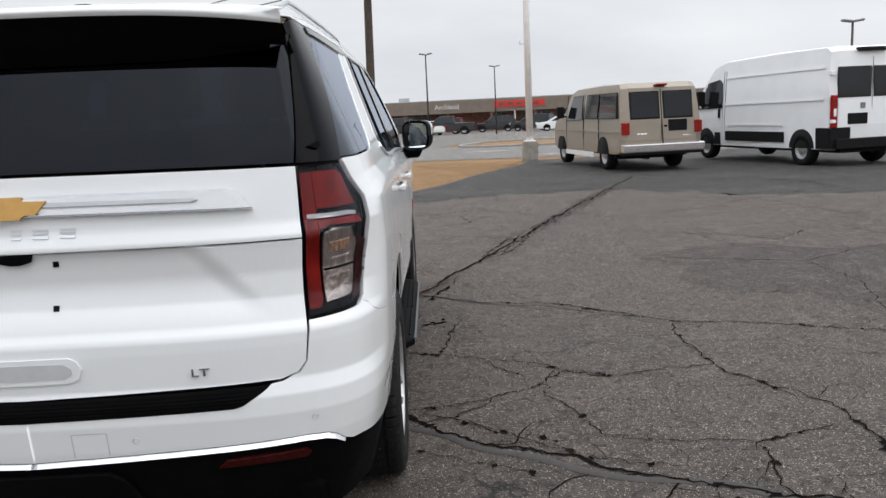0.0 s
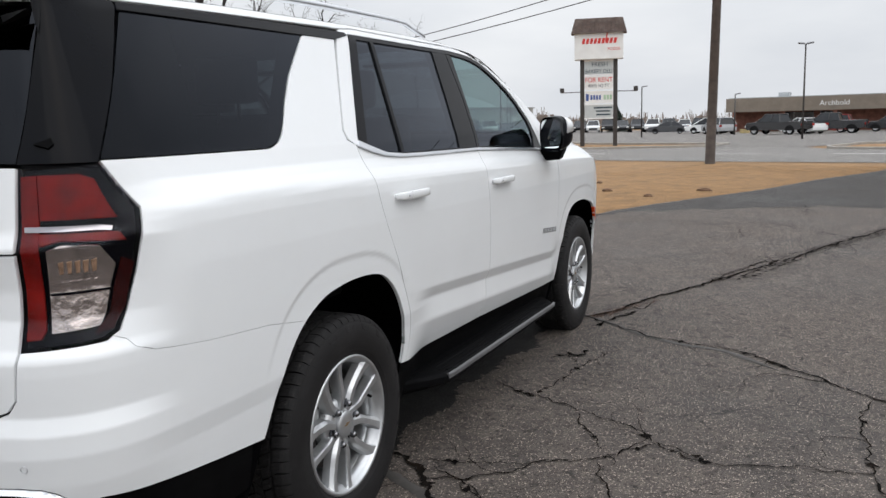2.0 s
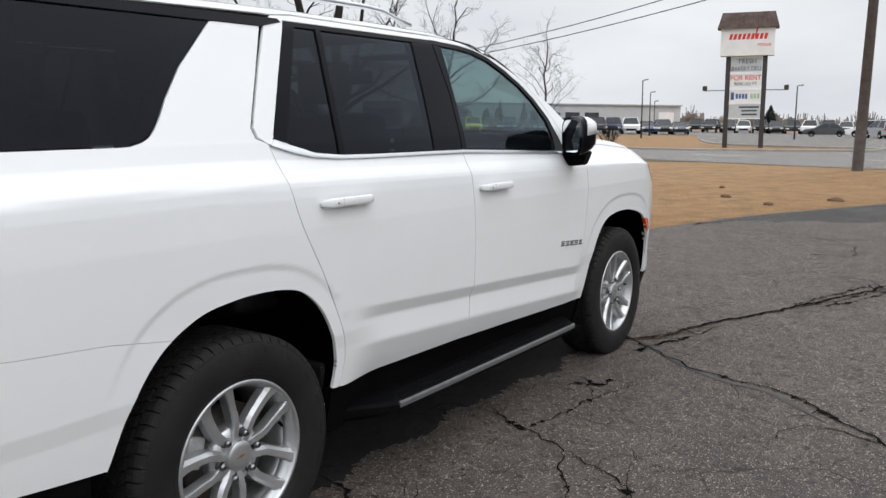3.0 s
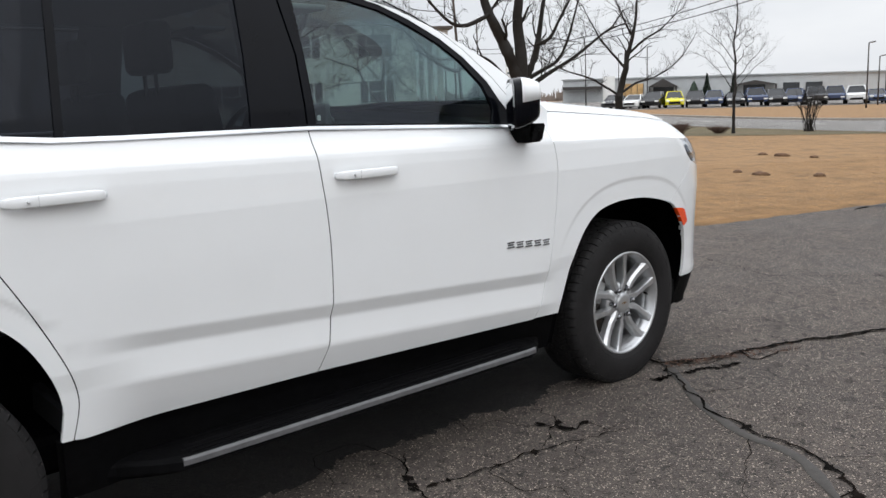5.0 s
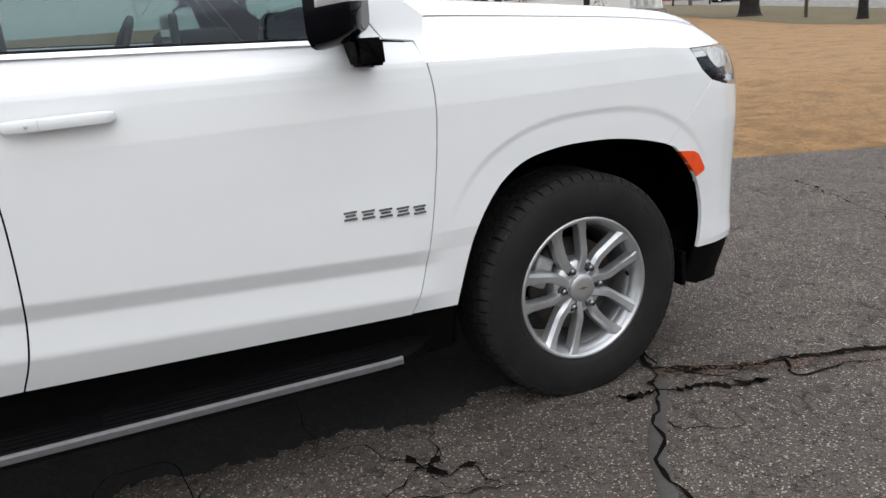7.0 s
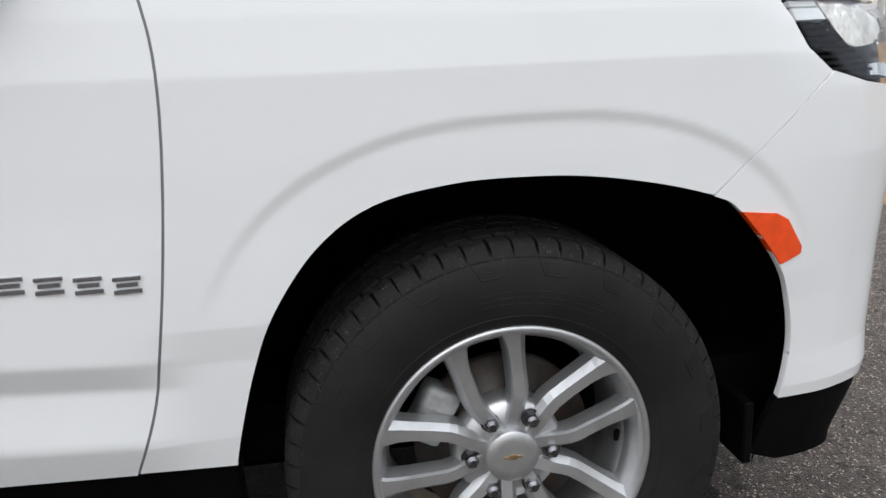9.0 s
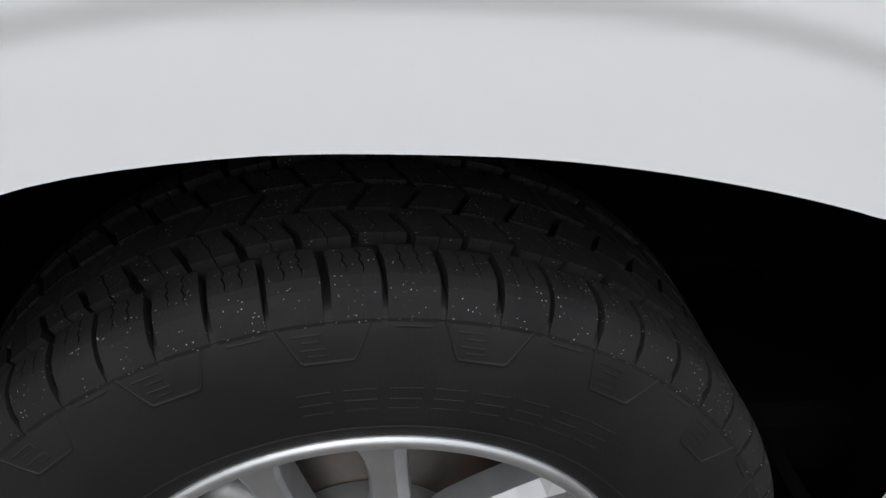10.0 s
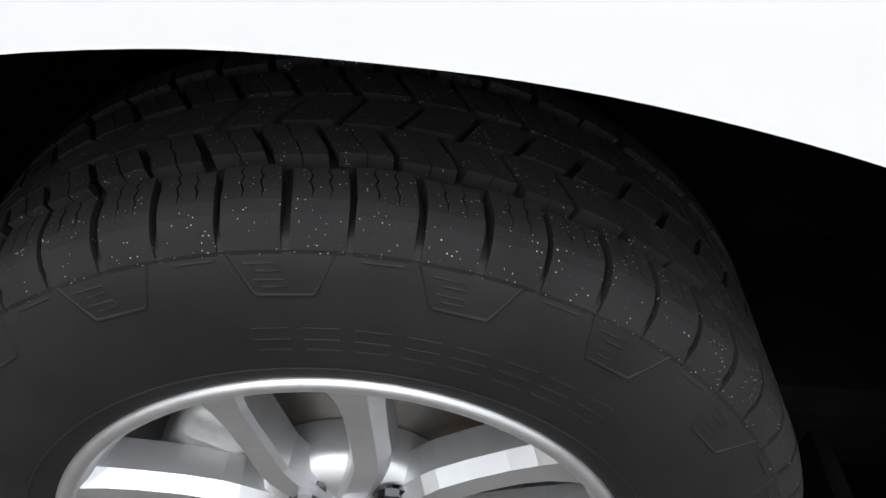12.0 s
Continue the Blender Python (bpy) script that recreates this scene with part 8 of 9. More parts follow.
def mailbox():
    box = tagged(new("mailbox"), "dark mailbox on a post beside the road", "mailbox")
    box.matrix_basis = Matrix.Translation((-23.0, 31.1, gz(-23.0, 31.1))) @ Matrix.Rotation(radians(20), 4, "Z")
    bm = bmesh.new()
    add_box(bm, (-0.06, -0.06, -0.1), (0.06, 0.06, 0.75), 0.01, 1)
    part("post", bm, M_POLE, box, "dark wooden post")
    bm = bmesh.new()
    add_box(bm, (-0.30, -0.12, 0.72), (0.30, 0.12, 1.0), 0.05, 2)
    part("box", bm, M_DARKSTEEL, box, "dark metal box", smooth=True)


mailbox()
for x, y, h, label in ((-53.9, 50.3, 4.4, "short wooden service pole beyond the lawn"), (-51.6, 52.2, 8.5, "thin grey pole beyond the lawn")):
    bm = bmesh.new()
    add_rod(bm, (0, 0, -0.1), (0, 0, h), 0.08, 0.06, 10)
    o = part("service_pole", bm, M_POLE, None, label, smooth=True)
    o.location = (x, y, gz(x, y))
    tagged(o, category="pole")

# ---- buildings ----
def at_place(name, x, y, turn, label, category):
    ob = tagged(new(name), label, category)
    ob.matrix_basis = Matrix.Translation((x, y, gz(x, y) - 0.05)) @ Matrix.Rotation(radians(turn), 4, "Z")
    return ob


def block(parent, name, lo, hi, m, label="", bevel=0.0):
    bm = bmesh.new()
    add_box(bm, lo, hi, bevel, 1)
    return part(name, bm, m, parent, label)


def plaza_building():
    b = at_place("plaza_building", -7.2, 97.0, -6.0, "long low brick shopping plaza with a tan fascia", "building")
    L = 64.0
    block(b, "wall", (0.0, 2.2, 0.0), (L, 14.0, 2.5), M_BRICK, "red-brown brick front wall")
    block(b, "fascia", (-0.6, -0.2, 2.35), (L, 14.2, 3.85), M_FASCIA, "tan panelled fascia")
    block(b, "roof", (-0.4, 0.2, 3.85), (L, 13.8, 3.95), M_METALROOF, "flat roof")
    block(b, "walkway", (-0.6, -0.6, -0.1), (L, 2.2, 0.12), M_CONCRETE, "concrete walkway")
    for i in range(60):
        x = -0.5 + i * 1.08
        block(b, "fascia_seam", (x, -0.235, 2.37), (x + 0.04, -0.20, 3.83), M_FASCIA)
    for i in range(13):
        x = 0.1 + i * 5.2
        block(b, "column", (x, -0.1, 0.0), (x + 0.34, 0.25, 2.4), M_BRICK, "brick column")
    for x, w in ((5.3, 3.0), (9.0, 1.6), (15.5, 2.2), (19.5, 3.5), (24.0, 4.0), (31.0, 4.2), (38.0, 4.0), (46.0, 4.2)):
        win = block(b, "shop_window", (x, 2.10, 0.35), (x + w, 2.20, 2.2), M_SHOPGLASS, "dark shop window")
        for k in range(4):
            block(win, "mullion", (x + w * k / 3 - 0.03, 2.06, 0.3), (x + w * k / 3 + 0.03, 2.11, 2.25), M_GREYSTEEL)
    letters("Archbold", 0.78, M_SIGNWHITE, b, "white raised sign letters", Matrix.Translation((10.6, -0.22, 2.86)) @ Matrix.Rotation(radians(90), 4, "X"), 0.03, "CENTER")
    block(b, "red_sign", (16.2, -0.30, 2.85), (22.2, -0.2, 3.55), M_SIGNRED, "plain red shop sign")
    for k in range(5):
        block(b, "sign_bar", (16.8 + k * 1.0, -0.33, 3.05), (17.5 + k * 1.0, -0.30, 3.35), M_BRICK)
    block(b, "white_post", (18.6, -0.5, 0.1), (18.72, -0.38, 2.4), M_WHITEPOLE, "white canopy post")
    block(b, "roof_unit", (4.0, 6.0, 3.9), (5.2, 7.5, 4.5), M_METALROOF, "roof ventilator")
    block(b, "planter", (2.0, -5.4, -0.2), (2.9, -4.6, 0.55), mat("yellow_planter", (0.42, 0.33, 0.16), 0.8, noise_scale=3, spread=0.2), "pale yellow concrete base")


plaza_building()


def dealership():
    b = at_place("dealership", -105.8, 123.8, 31.0, "long low pale-grey dealership with gabled entrances", "building")
    # the ground falls along its length
    b.matrix_basis = b.matrix_basis @ Matrix.Rotation(radians(1.15), 4, "Y") @ Matrix.Diagonal((1.25, 1.25, 1.25, 1.0))
    L, H = 51.2, 3.45
    block(b, "wall", (1.6, 0.0, -0.4), (L, 26.0, H), M_METALWALL, "pale grey metal wall")
    block(b, "roof", (1.4, -0.3, H), (L + 0.2, 26.3, H + 0.18), M_METALROOF, "grey metal roof edge")
    for i in range(62):
        block(b, "wall_rib", (1.7 + i * 0.8, -0.05, -0.2), (1.76 + i * 0.8, 0.0, H), M_METALWALL)
    block(b, "canopy", (1.8, -1.8, 2.0), (7.6, 0.0, 2.45), M_DARKSTEEL, "dark canopy")
    block(b, "parapet", (7.8, -0.35, 0.0), (9.6, 0.3, H + 0.45), M_SIGNWHITE, "tall white entrance block")
    block(b, "showroom_glass", (10.2, -0.12, 0.4), (13.8, -0.05, 2.7), M_SHOWROOM, "warm-lit showroom front")
    for k in range(5):
        block(b, "mullion", (10.2 + k * 0.9, -0.18, 0.4), (10.28 + k * 0.9, -0.12, 2.7), M_DARKSTEEL)
    for x, w, top in ((14.6, 4.4, 3.3), (26.5, 6.2, 2.75)):
        bm = bmesh.new()
        vs = [bm.verts.new(q) for q in ((x, -2.4, 2.1), (x + w, -2.4, 2.1), (x + w / 2, -2.4, top), (x, 0, 2.1), (x + w, 0, 2.1), (x + w / 2, 0, top))]
        for q in ((0, 1, 2), (3, 5, 4), (0, 2, 5, 3), (1, 4, 5, 2), (0, 3, 4, 1)):
            bm.faces.new([vs[i] for i in q])
        part("entrance_gable", bm, M_DARKSTEEL, b, "dark gabled entrance roof")
        for k in (0.2, w - 0.4):
            block(b, "entrance_post", (x + k, -2.3, 0.0), (x + k + 0.22, -2.1, 2.15), M_DARKSTEEL)
        block(b, "entrance_door", (x + w / 2 - 1.5, -0.12, 0.0), (x + w / 2 + 1.5, -0.05, 2.1), M_SHOPGLASS, "dark glass doors")
    for x in (33.5, 36.5):
        block(b, "shop_window", (x, -0.1, 0.9), (x + 2.2, -0.04, 2.3), M_SHOPGLASS, "dark window band")
    block(b, "garage_door", (47.9, -0.1, 0.0), (50.2, -0.03, 2.5), M_SIGNWHITE, "white garage door")
    for x in (21.2, 23.0):
        v, f = revolve([(0.0, 0.75), (0.6, 0.85), (1.6, 0.66), (2.4, 0.36), (2.95, 0.0)], 12)
        r = random.Random(int(x * 10))
        v = [(x + q[1] * r.uniform(0.8, 1.12), -1.4 + q[2] * r.uniform(0.8, 1.12), q[0]) for q in v]
        mesh("clipped_evergreen", v, f, M_PINE, b, "dark conical evergreen against the wall", smooth=False)


dealership()


def white_house():
    # local x runs along the long wall, from its far left end to the portico
    h = at_place("house", -39.93, 16.85, 61.5, "white two-storey house with black shutters and a columned portico", "house")
    L = 14.5
    block(h, "wall", (0.0, 0.0, 0.0), (L, 8.0, 5.6), M_SIDING, "white lap-sided wall")
    for k in range(36):
        bm = bmesh.new()
        z = 0.15 * k + 0.2
        vs = [bm.verts.new(p) for p in ((0, -0.002, z + 0.15), (L, -0.002, z + 0.15), (L, -0.028, z), (0, -0.028, z))]
        bm.faces.new(vs)
        vs2 = [bm.verts.new(p) for p in ((0, -0.028, z), (L, -0.028, z), (L, -0.002, z - 0.001), (0, -0.002, z - 0.001))]
        bm.faces.new(vs2)
        part("siding_board", bm, M_SIDING, h)
    bm = bmesh.new()
    vs = [bm.verts.new(p) for p in ((-0.5, -0.6, 5.5), (L + 0.5, -0.6, 5.5), (L + 0.5, 8.6, 5.5), (-0.5, 8.6, 5.5), (2.5, 4.0, 7.8), (L - 2.5, 4.0, 7.8))]
    for q in ((0, 1, 5, 4), (1, 2, 5), (2, 3, 4, 5), (3, 0, 4), (3, 2, 1, 0)):
        bm.faces.new([vs[i] for i in q])
    part("roof", bm, M_ROOFING, h, "brown-grey hipped roof")
    for z in (1.35, 3.85):
        for x in (0.2, 4.0, 7.95, 11.9):
            w = block(h, "window", (x, -0.05, z), (x + 0.85, 0.02, z + 1.15), M_SHOPGLASS, "dark sash window")
            for q in ((x - 0.07, z - 0.07, x + 0.92, z), (x - 0.07, z + 1.15, x + 0.92, z + 1.24), (x - 0.07, z, x, z + 1.15), (x + 0.85, z, x + 0.92, z + 1.15), (x, z + 0.55, x + 0.85, z + 0.61)):
                block(w, "window_frame", (q[0], -0.09, q[1]), (q[2], -0.03, q[3]), M_SIDING)
            for s in (-0.50, 0.94):
                block(w, "shutter", (x + s, -0.08, z - 0.02), (x + s + 0.40, -0.03, z + 1.17), M_SHUTTER, "black shutter")
    block(h, "porch_floor", (L, -0.2, 0.0), (L + 1.9, 8.6, 0.35), M_CONCRETE, "porch floor")
    block(h, "entablature", (L, -0.15, 4.82), (L + 1.95, 8.6, 5.2), M_SIDING, "white porch beam")
    block(h, "porch_roof", (L - 0.1, -0.4, 5.2), (L + 2.2, 8.8, 5.36), M_ROOFING, "flat porch roof")
    for x, y in ((L + 1.5, 0.15), (L + 1.5, 2.85), (L + 1.5, 5.55), (L + 1.5, 8.25)):
        bm = bmesh.new()
        add_rod(bm, (x, y, 0.5), (x, y, 4.72), 0.20, 0.17, 16)
        add_box(bm, (x - 0.22, y - 0.22, 0.35), (x + 0.22, y + 0.22, 0.52), 0.02, 1)
        add_box(bm, (x - 0.2, y - 0.2, 4.69), (x + 0.2, y + 0.2, 4.83), 0.02, 1)
        part("column", bm, M_SIDING, h, "white round column", smooth=False)


white_house()


def red_shed():
    b = at_place("brick_shed", -74.5, 66.0, 48.0, "low red brick building far beyond the road", "building")
    block(b, "wall", (0.0, 0.0, -0.3), (7.0, 4.0, 0.95), M_REDBRICK, "red brick wall")
    block(b, "roof", (-0.2, -0.2, 0.95), (7.2, 4.2, 1.05), M_METALROOF, "flat roof")
    for x in (1.0, 3.6):
        block(b, "window", (x, -0.03, 0.35), (x + 0.9, 0.05, 0.75), M_SIDING, "pale window")


M_REDBRICK = mat("bright_red_brick", (0.28, 0.07, 0.045), 0.9, noise_scale=3, spread=0.25)
red_shed()

# ---- other vehicles: local y points ahead, z = 0 on the ground ----
def road_wheel(parent, x, y, r, w=0.22, name="wheel"):
    s = 1 if x > 0 else -1
    v, f = revolve([(-w / 2, r * 0.62), (-w / 2, r * 0.93), (-w * 0.32, r), (w * 0.32, r), (w / 2, r * 0.93), (w / 2, r * 0.62), (w * 0.40, r * 0.60)], 28)
    wh = mesh(name, v, f, M_RUBBER, parent, "black tyre")
    wh.matrix_basis = Matrix.Translation((x, y, r)) @ Matrix.Diagonal((s, 1, 1, 1))
    v, f = revolve([(w * 0.38, r * 0.62), (w * 0.46, r * 0.60), (w * 0.44, r * 0.54), (w * 0.30, r * 0.48), (w * 0.36, r * 0.22), (w * 0.42, r * 0.16), (w * 0.42, 0.0)], 24)
    mesh("rim", v, f, M_HUBCAP, wh, "dull metal rim")
    return wh


def body_shell(name, outline2d, half, material, parent, label, edge=0.12):
    """A body as its side outline carried across the car, narrowing at the rounded edges."""
    rows = []
    n = 13
    cy = sum(p[0] for p in outline2d) / len(outline2d)
    cz = sum(p[1] for p in outline2d) / len(outline2d)
    for k in range(n):
        u = -1 + 2 * k / (n - 1)
        a = abs(u)
        pull = edge * (max(0, a - 0.8) / 0.2) ** 2.2
        row = []
        for y, z in outline2d + outline2d[:1]:
            d = math.hypot(y - cy, z - cz)
            row.append((u * half(z), y - (y - cy) / d * pull, z - (z - cz) / d * pull * 0.6))
        rows.append(row)
    v, f = loft(rows)
    m = len(outline2d) + 1
    f += [tuple(range(m - 1))[::-1], tuple(range((n - 1) * m, (n - 1) * m + m - 1))]
    return mesh(name, v, f, material, parent, label, smooth=False)


def plate(name, poly, half, material, parent, label="", out=0.012, sides=(1, -1)):
    """A flush panel on the side of a vehicle (windows, seams, mouldings)."""
    for s in sides:
        v, f, n = cut_panel([poly], lambda y, z: (half(z) + out, y, z), 0.4, 0.2, 0.02)
        mesh(name, [(p.x * s, p.y, p.z) for p in v], f if s > 0 else [q[::-1] for q in f], material, parent, label, smooth=False)


KINDS = {
    "sedan": dict(L=4.75, W=1.84, wheel=0.32, axles=(0.95, 3.75), body=[(0.02, 0.35), (0.0, 0.60), (0.05, 0.92), (0.95, 0.98), (3.3, 0.96), (4.55, 0.80), (4.74, 0.60), (4.70, 0.30), (4.1, 0.22), (0.4, 0.22)], top=[(0.75, 0.96), (1.35, 1.36), (1.9, 1.45), (2.5, 1.44), (3.45, 0.95)]),
    "suv": dict(L=4.75, W=1.90, wheel=0.36, axles=(0.95, 3.75), body=[(0.03, 0.38), (0.0, 0.70), (0.05, 1.02), (1.0, 1.06), (3.4, 1.04), (4.55, 0.96), (4.72, 0.75), (4.68, 0.36), (4.1, 0.28), (0.4, 0.28)], top=[(0.10, 1.02), (0.38, 1.60), (0.9, 1.70), (2.5, 1.70), (3.5, 1.04)]),
    "pickup": dict(L=5.8, W=2.02, wheel=0.40, axles=(1.15, 4.75), body=[(0.03, 0.52), (0.0, 0.80), (0.02, 1.20), (2.2, 1.20), (2.25, 1.16), (4.3, 1.16), (5.6, 1.12), (5.78, 0.95), (5.76, 0.48), (5.2, 0.40), (0.4, 0.44)], top=[(2.15, 1.16), (2.35, 1.78), (2.7, 1.86), (3.7, 1.86), (4.5, 1.16)]),
    "minivan": dict(L=5.1, W=1.98, wheel=0.34, axles=(0.95, 4.0), body=[(0.03, 0.36), (0.0, 0.70), (0.04, 1.05), (3.6, 1.02), (4.7, 0.88), (5.06, 0.66), (5.02, 0.32), (4.4, 0.24), (0.4, 0.24)], top=[(0.08, 1.03), (0.30, 1.62), (0.8, 1.74), (2.9, 1.72), (4.1, 1.0)]),
}


def parked_car(kind, colour, rgb, x, y, turn, label):
    """A parked car seen from afar: body, glasshouse, roof, pillars, wheels and lamps."""
    k = KINDS[kind]
    m = paint(colour, rgb)
    car = tagged(new(kind), label, "car", "parked cars across the road")
    car.matrix_basis = Matrix.Translation((x, y, gz(x, y) + 0.018)) @ Matrix.Rotation(radians(turn), 4, "Z") @ Matrix.Translation((0, -k["L"] / 2, 0))
    h = k["W"] / 2
    belt, roof = k["body"][2][1], max(p[1] for p in k["top"])
    body_shell("body", k["body"], lambda z: h * (1 - 0.05 * max(0, z - 0.7)), m, car, colour + " painted body")
    wide = lambda z: h * (0.95 - 0.26 * max(0.0, z - belt) / (roof - belt))
    body_shell("glasshouse", k["top"], wide, M_DARKGLASS, car, "dark glass cabin", 0.05)
    t = k["top"]
    flat = [p for p in t if p[1] > roof - 0.14]
    y0, y1 = flat[0][0], flat[-1][0]
    bm = bmesh.new()
    add_box(bm, (-wide(roof) + 0.02, y0 - 0.05, roof - 0.05), (wide(roof) - 0.02, y1 + 0.05, roof + 0.025), 0.02, 1)
    part("roof", bm, m, car, colour + " roof")
    for s in (-1, 1):
        for a, b in ((t[0], t[1]), (t[-1], t[-2]), ((t[-2][0] * 0.55 + t[1][0] * 0.45, belt), (t[-2][0] * 0.5 + t[1][0] * 0.5, roof - 0.03))):
            bm = bmesh.new()
            add_rod(bm, (s * (wide(a[1]) + 0.005), a[0], a[1]), (s * (wide(b[1]) + 0.005), b[0], b[1]), 0.045, n=6)
            part("pillar", bm, m, car)
    for yy in k["axles"]:
        for s in (-1, 1):
            road_wheel(car, s * (h - 0.10), yy, k["wheel"])
            v, f = revolve([(0.0, k["wheel"] * 1.16), (0.02, k["wheel"] * 1.16), (0.02, 0.0)], 20, arc=(0.0, math.pi))
            a = mesh("wheel_arch", v, f, M_RUBBER, car)
            a.matrix_basis = Matrix.Translation((s * (h * 0.985), yy, k["wheel"])) @ Matrix.Diagonal((s, 1, 1, 1))
    L = k["L"]
    for s in (-1, 1):
        bm = bmesh.new()
        add_box(bm, (min(s * (h - 0.45), s * (h - 0.08)), L - 0.22, 0.66), (max(s * (h - 0.45), s * (h - 0.08)), L - 0.02, 0.82), 0.02, 1)
        part("headlamp", bm, M_SIGNWHITE, car)
        bm = bmesh.new()
        add_box(bm, (min(s * (h - 0.30), s * (h - 0.05)), -0.02, 0.78), (max(s * (h - 0.30), s * (h - 0.05)), 0.10, 0.98), 0.02, 1)
        part("tail_lamp", bm, M_RED, car)
    bm = bmesh.new()
    add_box(bm, (-h * 0.6, L - 0.12, 0.42), (h * 0.6, L + 0.005, 0.64), 0.02, 1)
    part("grille", bm, M_RUBBER, car)
    return car


BLACK, WHITE, GREY, SILVER, REDC, YELLOW, BLUE = ("black", (0.012, 0.012, 0.014)), ("white", (0.74, 0.75, 0.75)), ("dark grey", (0.05, 0.053, 0.058)), ("silver", (0.38, 0.39, 0.40)), ("red", (0.25, 0.02, 0.02)), ("yellow", (0.72, 0.66, 0.02)), ("blue", (0.03, 0.05, 0.11))
for kind, c, x, y, turn, what in (
        ("sedan", GREY, -14.3, 97.0, 98, "dark grey sedan parked on the plaza lot"), ("minivan", WHITE, -9.4, 95.0, 84, "white minivan parked on the plaza lot"), ("suv", SILVER, -7.6, 88.0, 30, "silver car parked on the plaza lot"),
        ("pickup", BLACK, -1.4, 79.5, 60, "black pickup parked on the plaza lot"), ("sedan", WHITE, 0.6, 82.0, 40, "white sedan parked on the plaza lot"), ("suv", REDC, 2.6, 86.0, 80, "small red car parked by the shops"),
        ("pickup", BLACK, 3.1, 82.0, 80, "black pickup parked across the plaza lot"), ("suv", BLACK, 8.4, 88.0, 82, "black crossover parked across the plaza lot"), ("suv", BLACK, 12.0, 83.0, 60, "black SUV parked by the shops"),
        ("sedan", WHITE, 13.8, 76.5, 86, "white coupe parked across the plaza lot"), ("suv", SILVER, 16.5, 84.0, 85, "silver car parked by the shops"), ("sedan", WHITE, 19.5, 80.0, 80, "white car parked by the shops")):
    parked_car(kind, c[0], c[1], x, y, turn, what)
r = random.Random(17)
for i in range(16):
    u = i / 15
    x, y = -51.2 + 21.3 * u + r.uniform(-0.05, 0.05), 71.6 + 23.2 * u + r.uniform(-0.15, 0.15)
    kind = r.choice(["pickup", "suv", "suv", "pickup", "sedan"]) if i > 5 else r.choice(["suv", "sedan", "suv"])
    c = YELLOW if i == 3 else WHITE if i in (1, 12) else r.choice([BLACK, BLACK, GREY, BLACK, BLUE])
    parked_car("suv" if i == 3 else kind, c[0], c[1], x, y, 208 + r.uniform(-8, 8), f"{c[0]} {'SUV' if kind == 'suv' else kind} in the dealership's front row")
for i in range(20):
    u = i / 19
    x, y = -34.5 + 40.0 * u + r.uniform(-0.2, 0.2), 116.0 + 4.0 * u + r.uniform(-0.4, 0.4)
    kind = r.choice(["pickup", "suv", "pickup"])
    c = r.choice([BLACK, BLACK, GREY, BLACK, WHITE])
    parked_car(kind, c[0], c[1], x, y, 190 + r.uniform(-6, 6), f"{c[0]} {'SUV' if kind == 'suv' else kind} in the long row behind the sign")


# ---- the two vans on the lot ----
for i, tone in enumerate(("white", "silver", "white", "grey", "white")):
    parked_car("sedan", tone, {"white": (0.7, 0.71, 0.72), "silver": (0.45, 0.46, 0.47), "grey": (0.16, 0.17, 0.18)}[tone], -53.8 - 1.6 * i, 56.9 + 2.6 * i, 150.0, f"{tone} sedan parked in a row before the spruces")


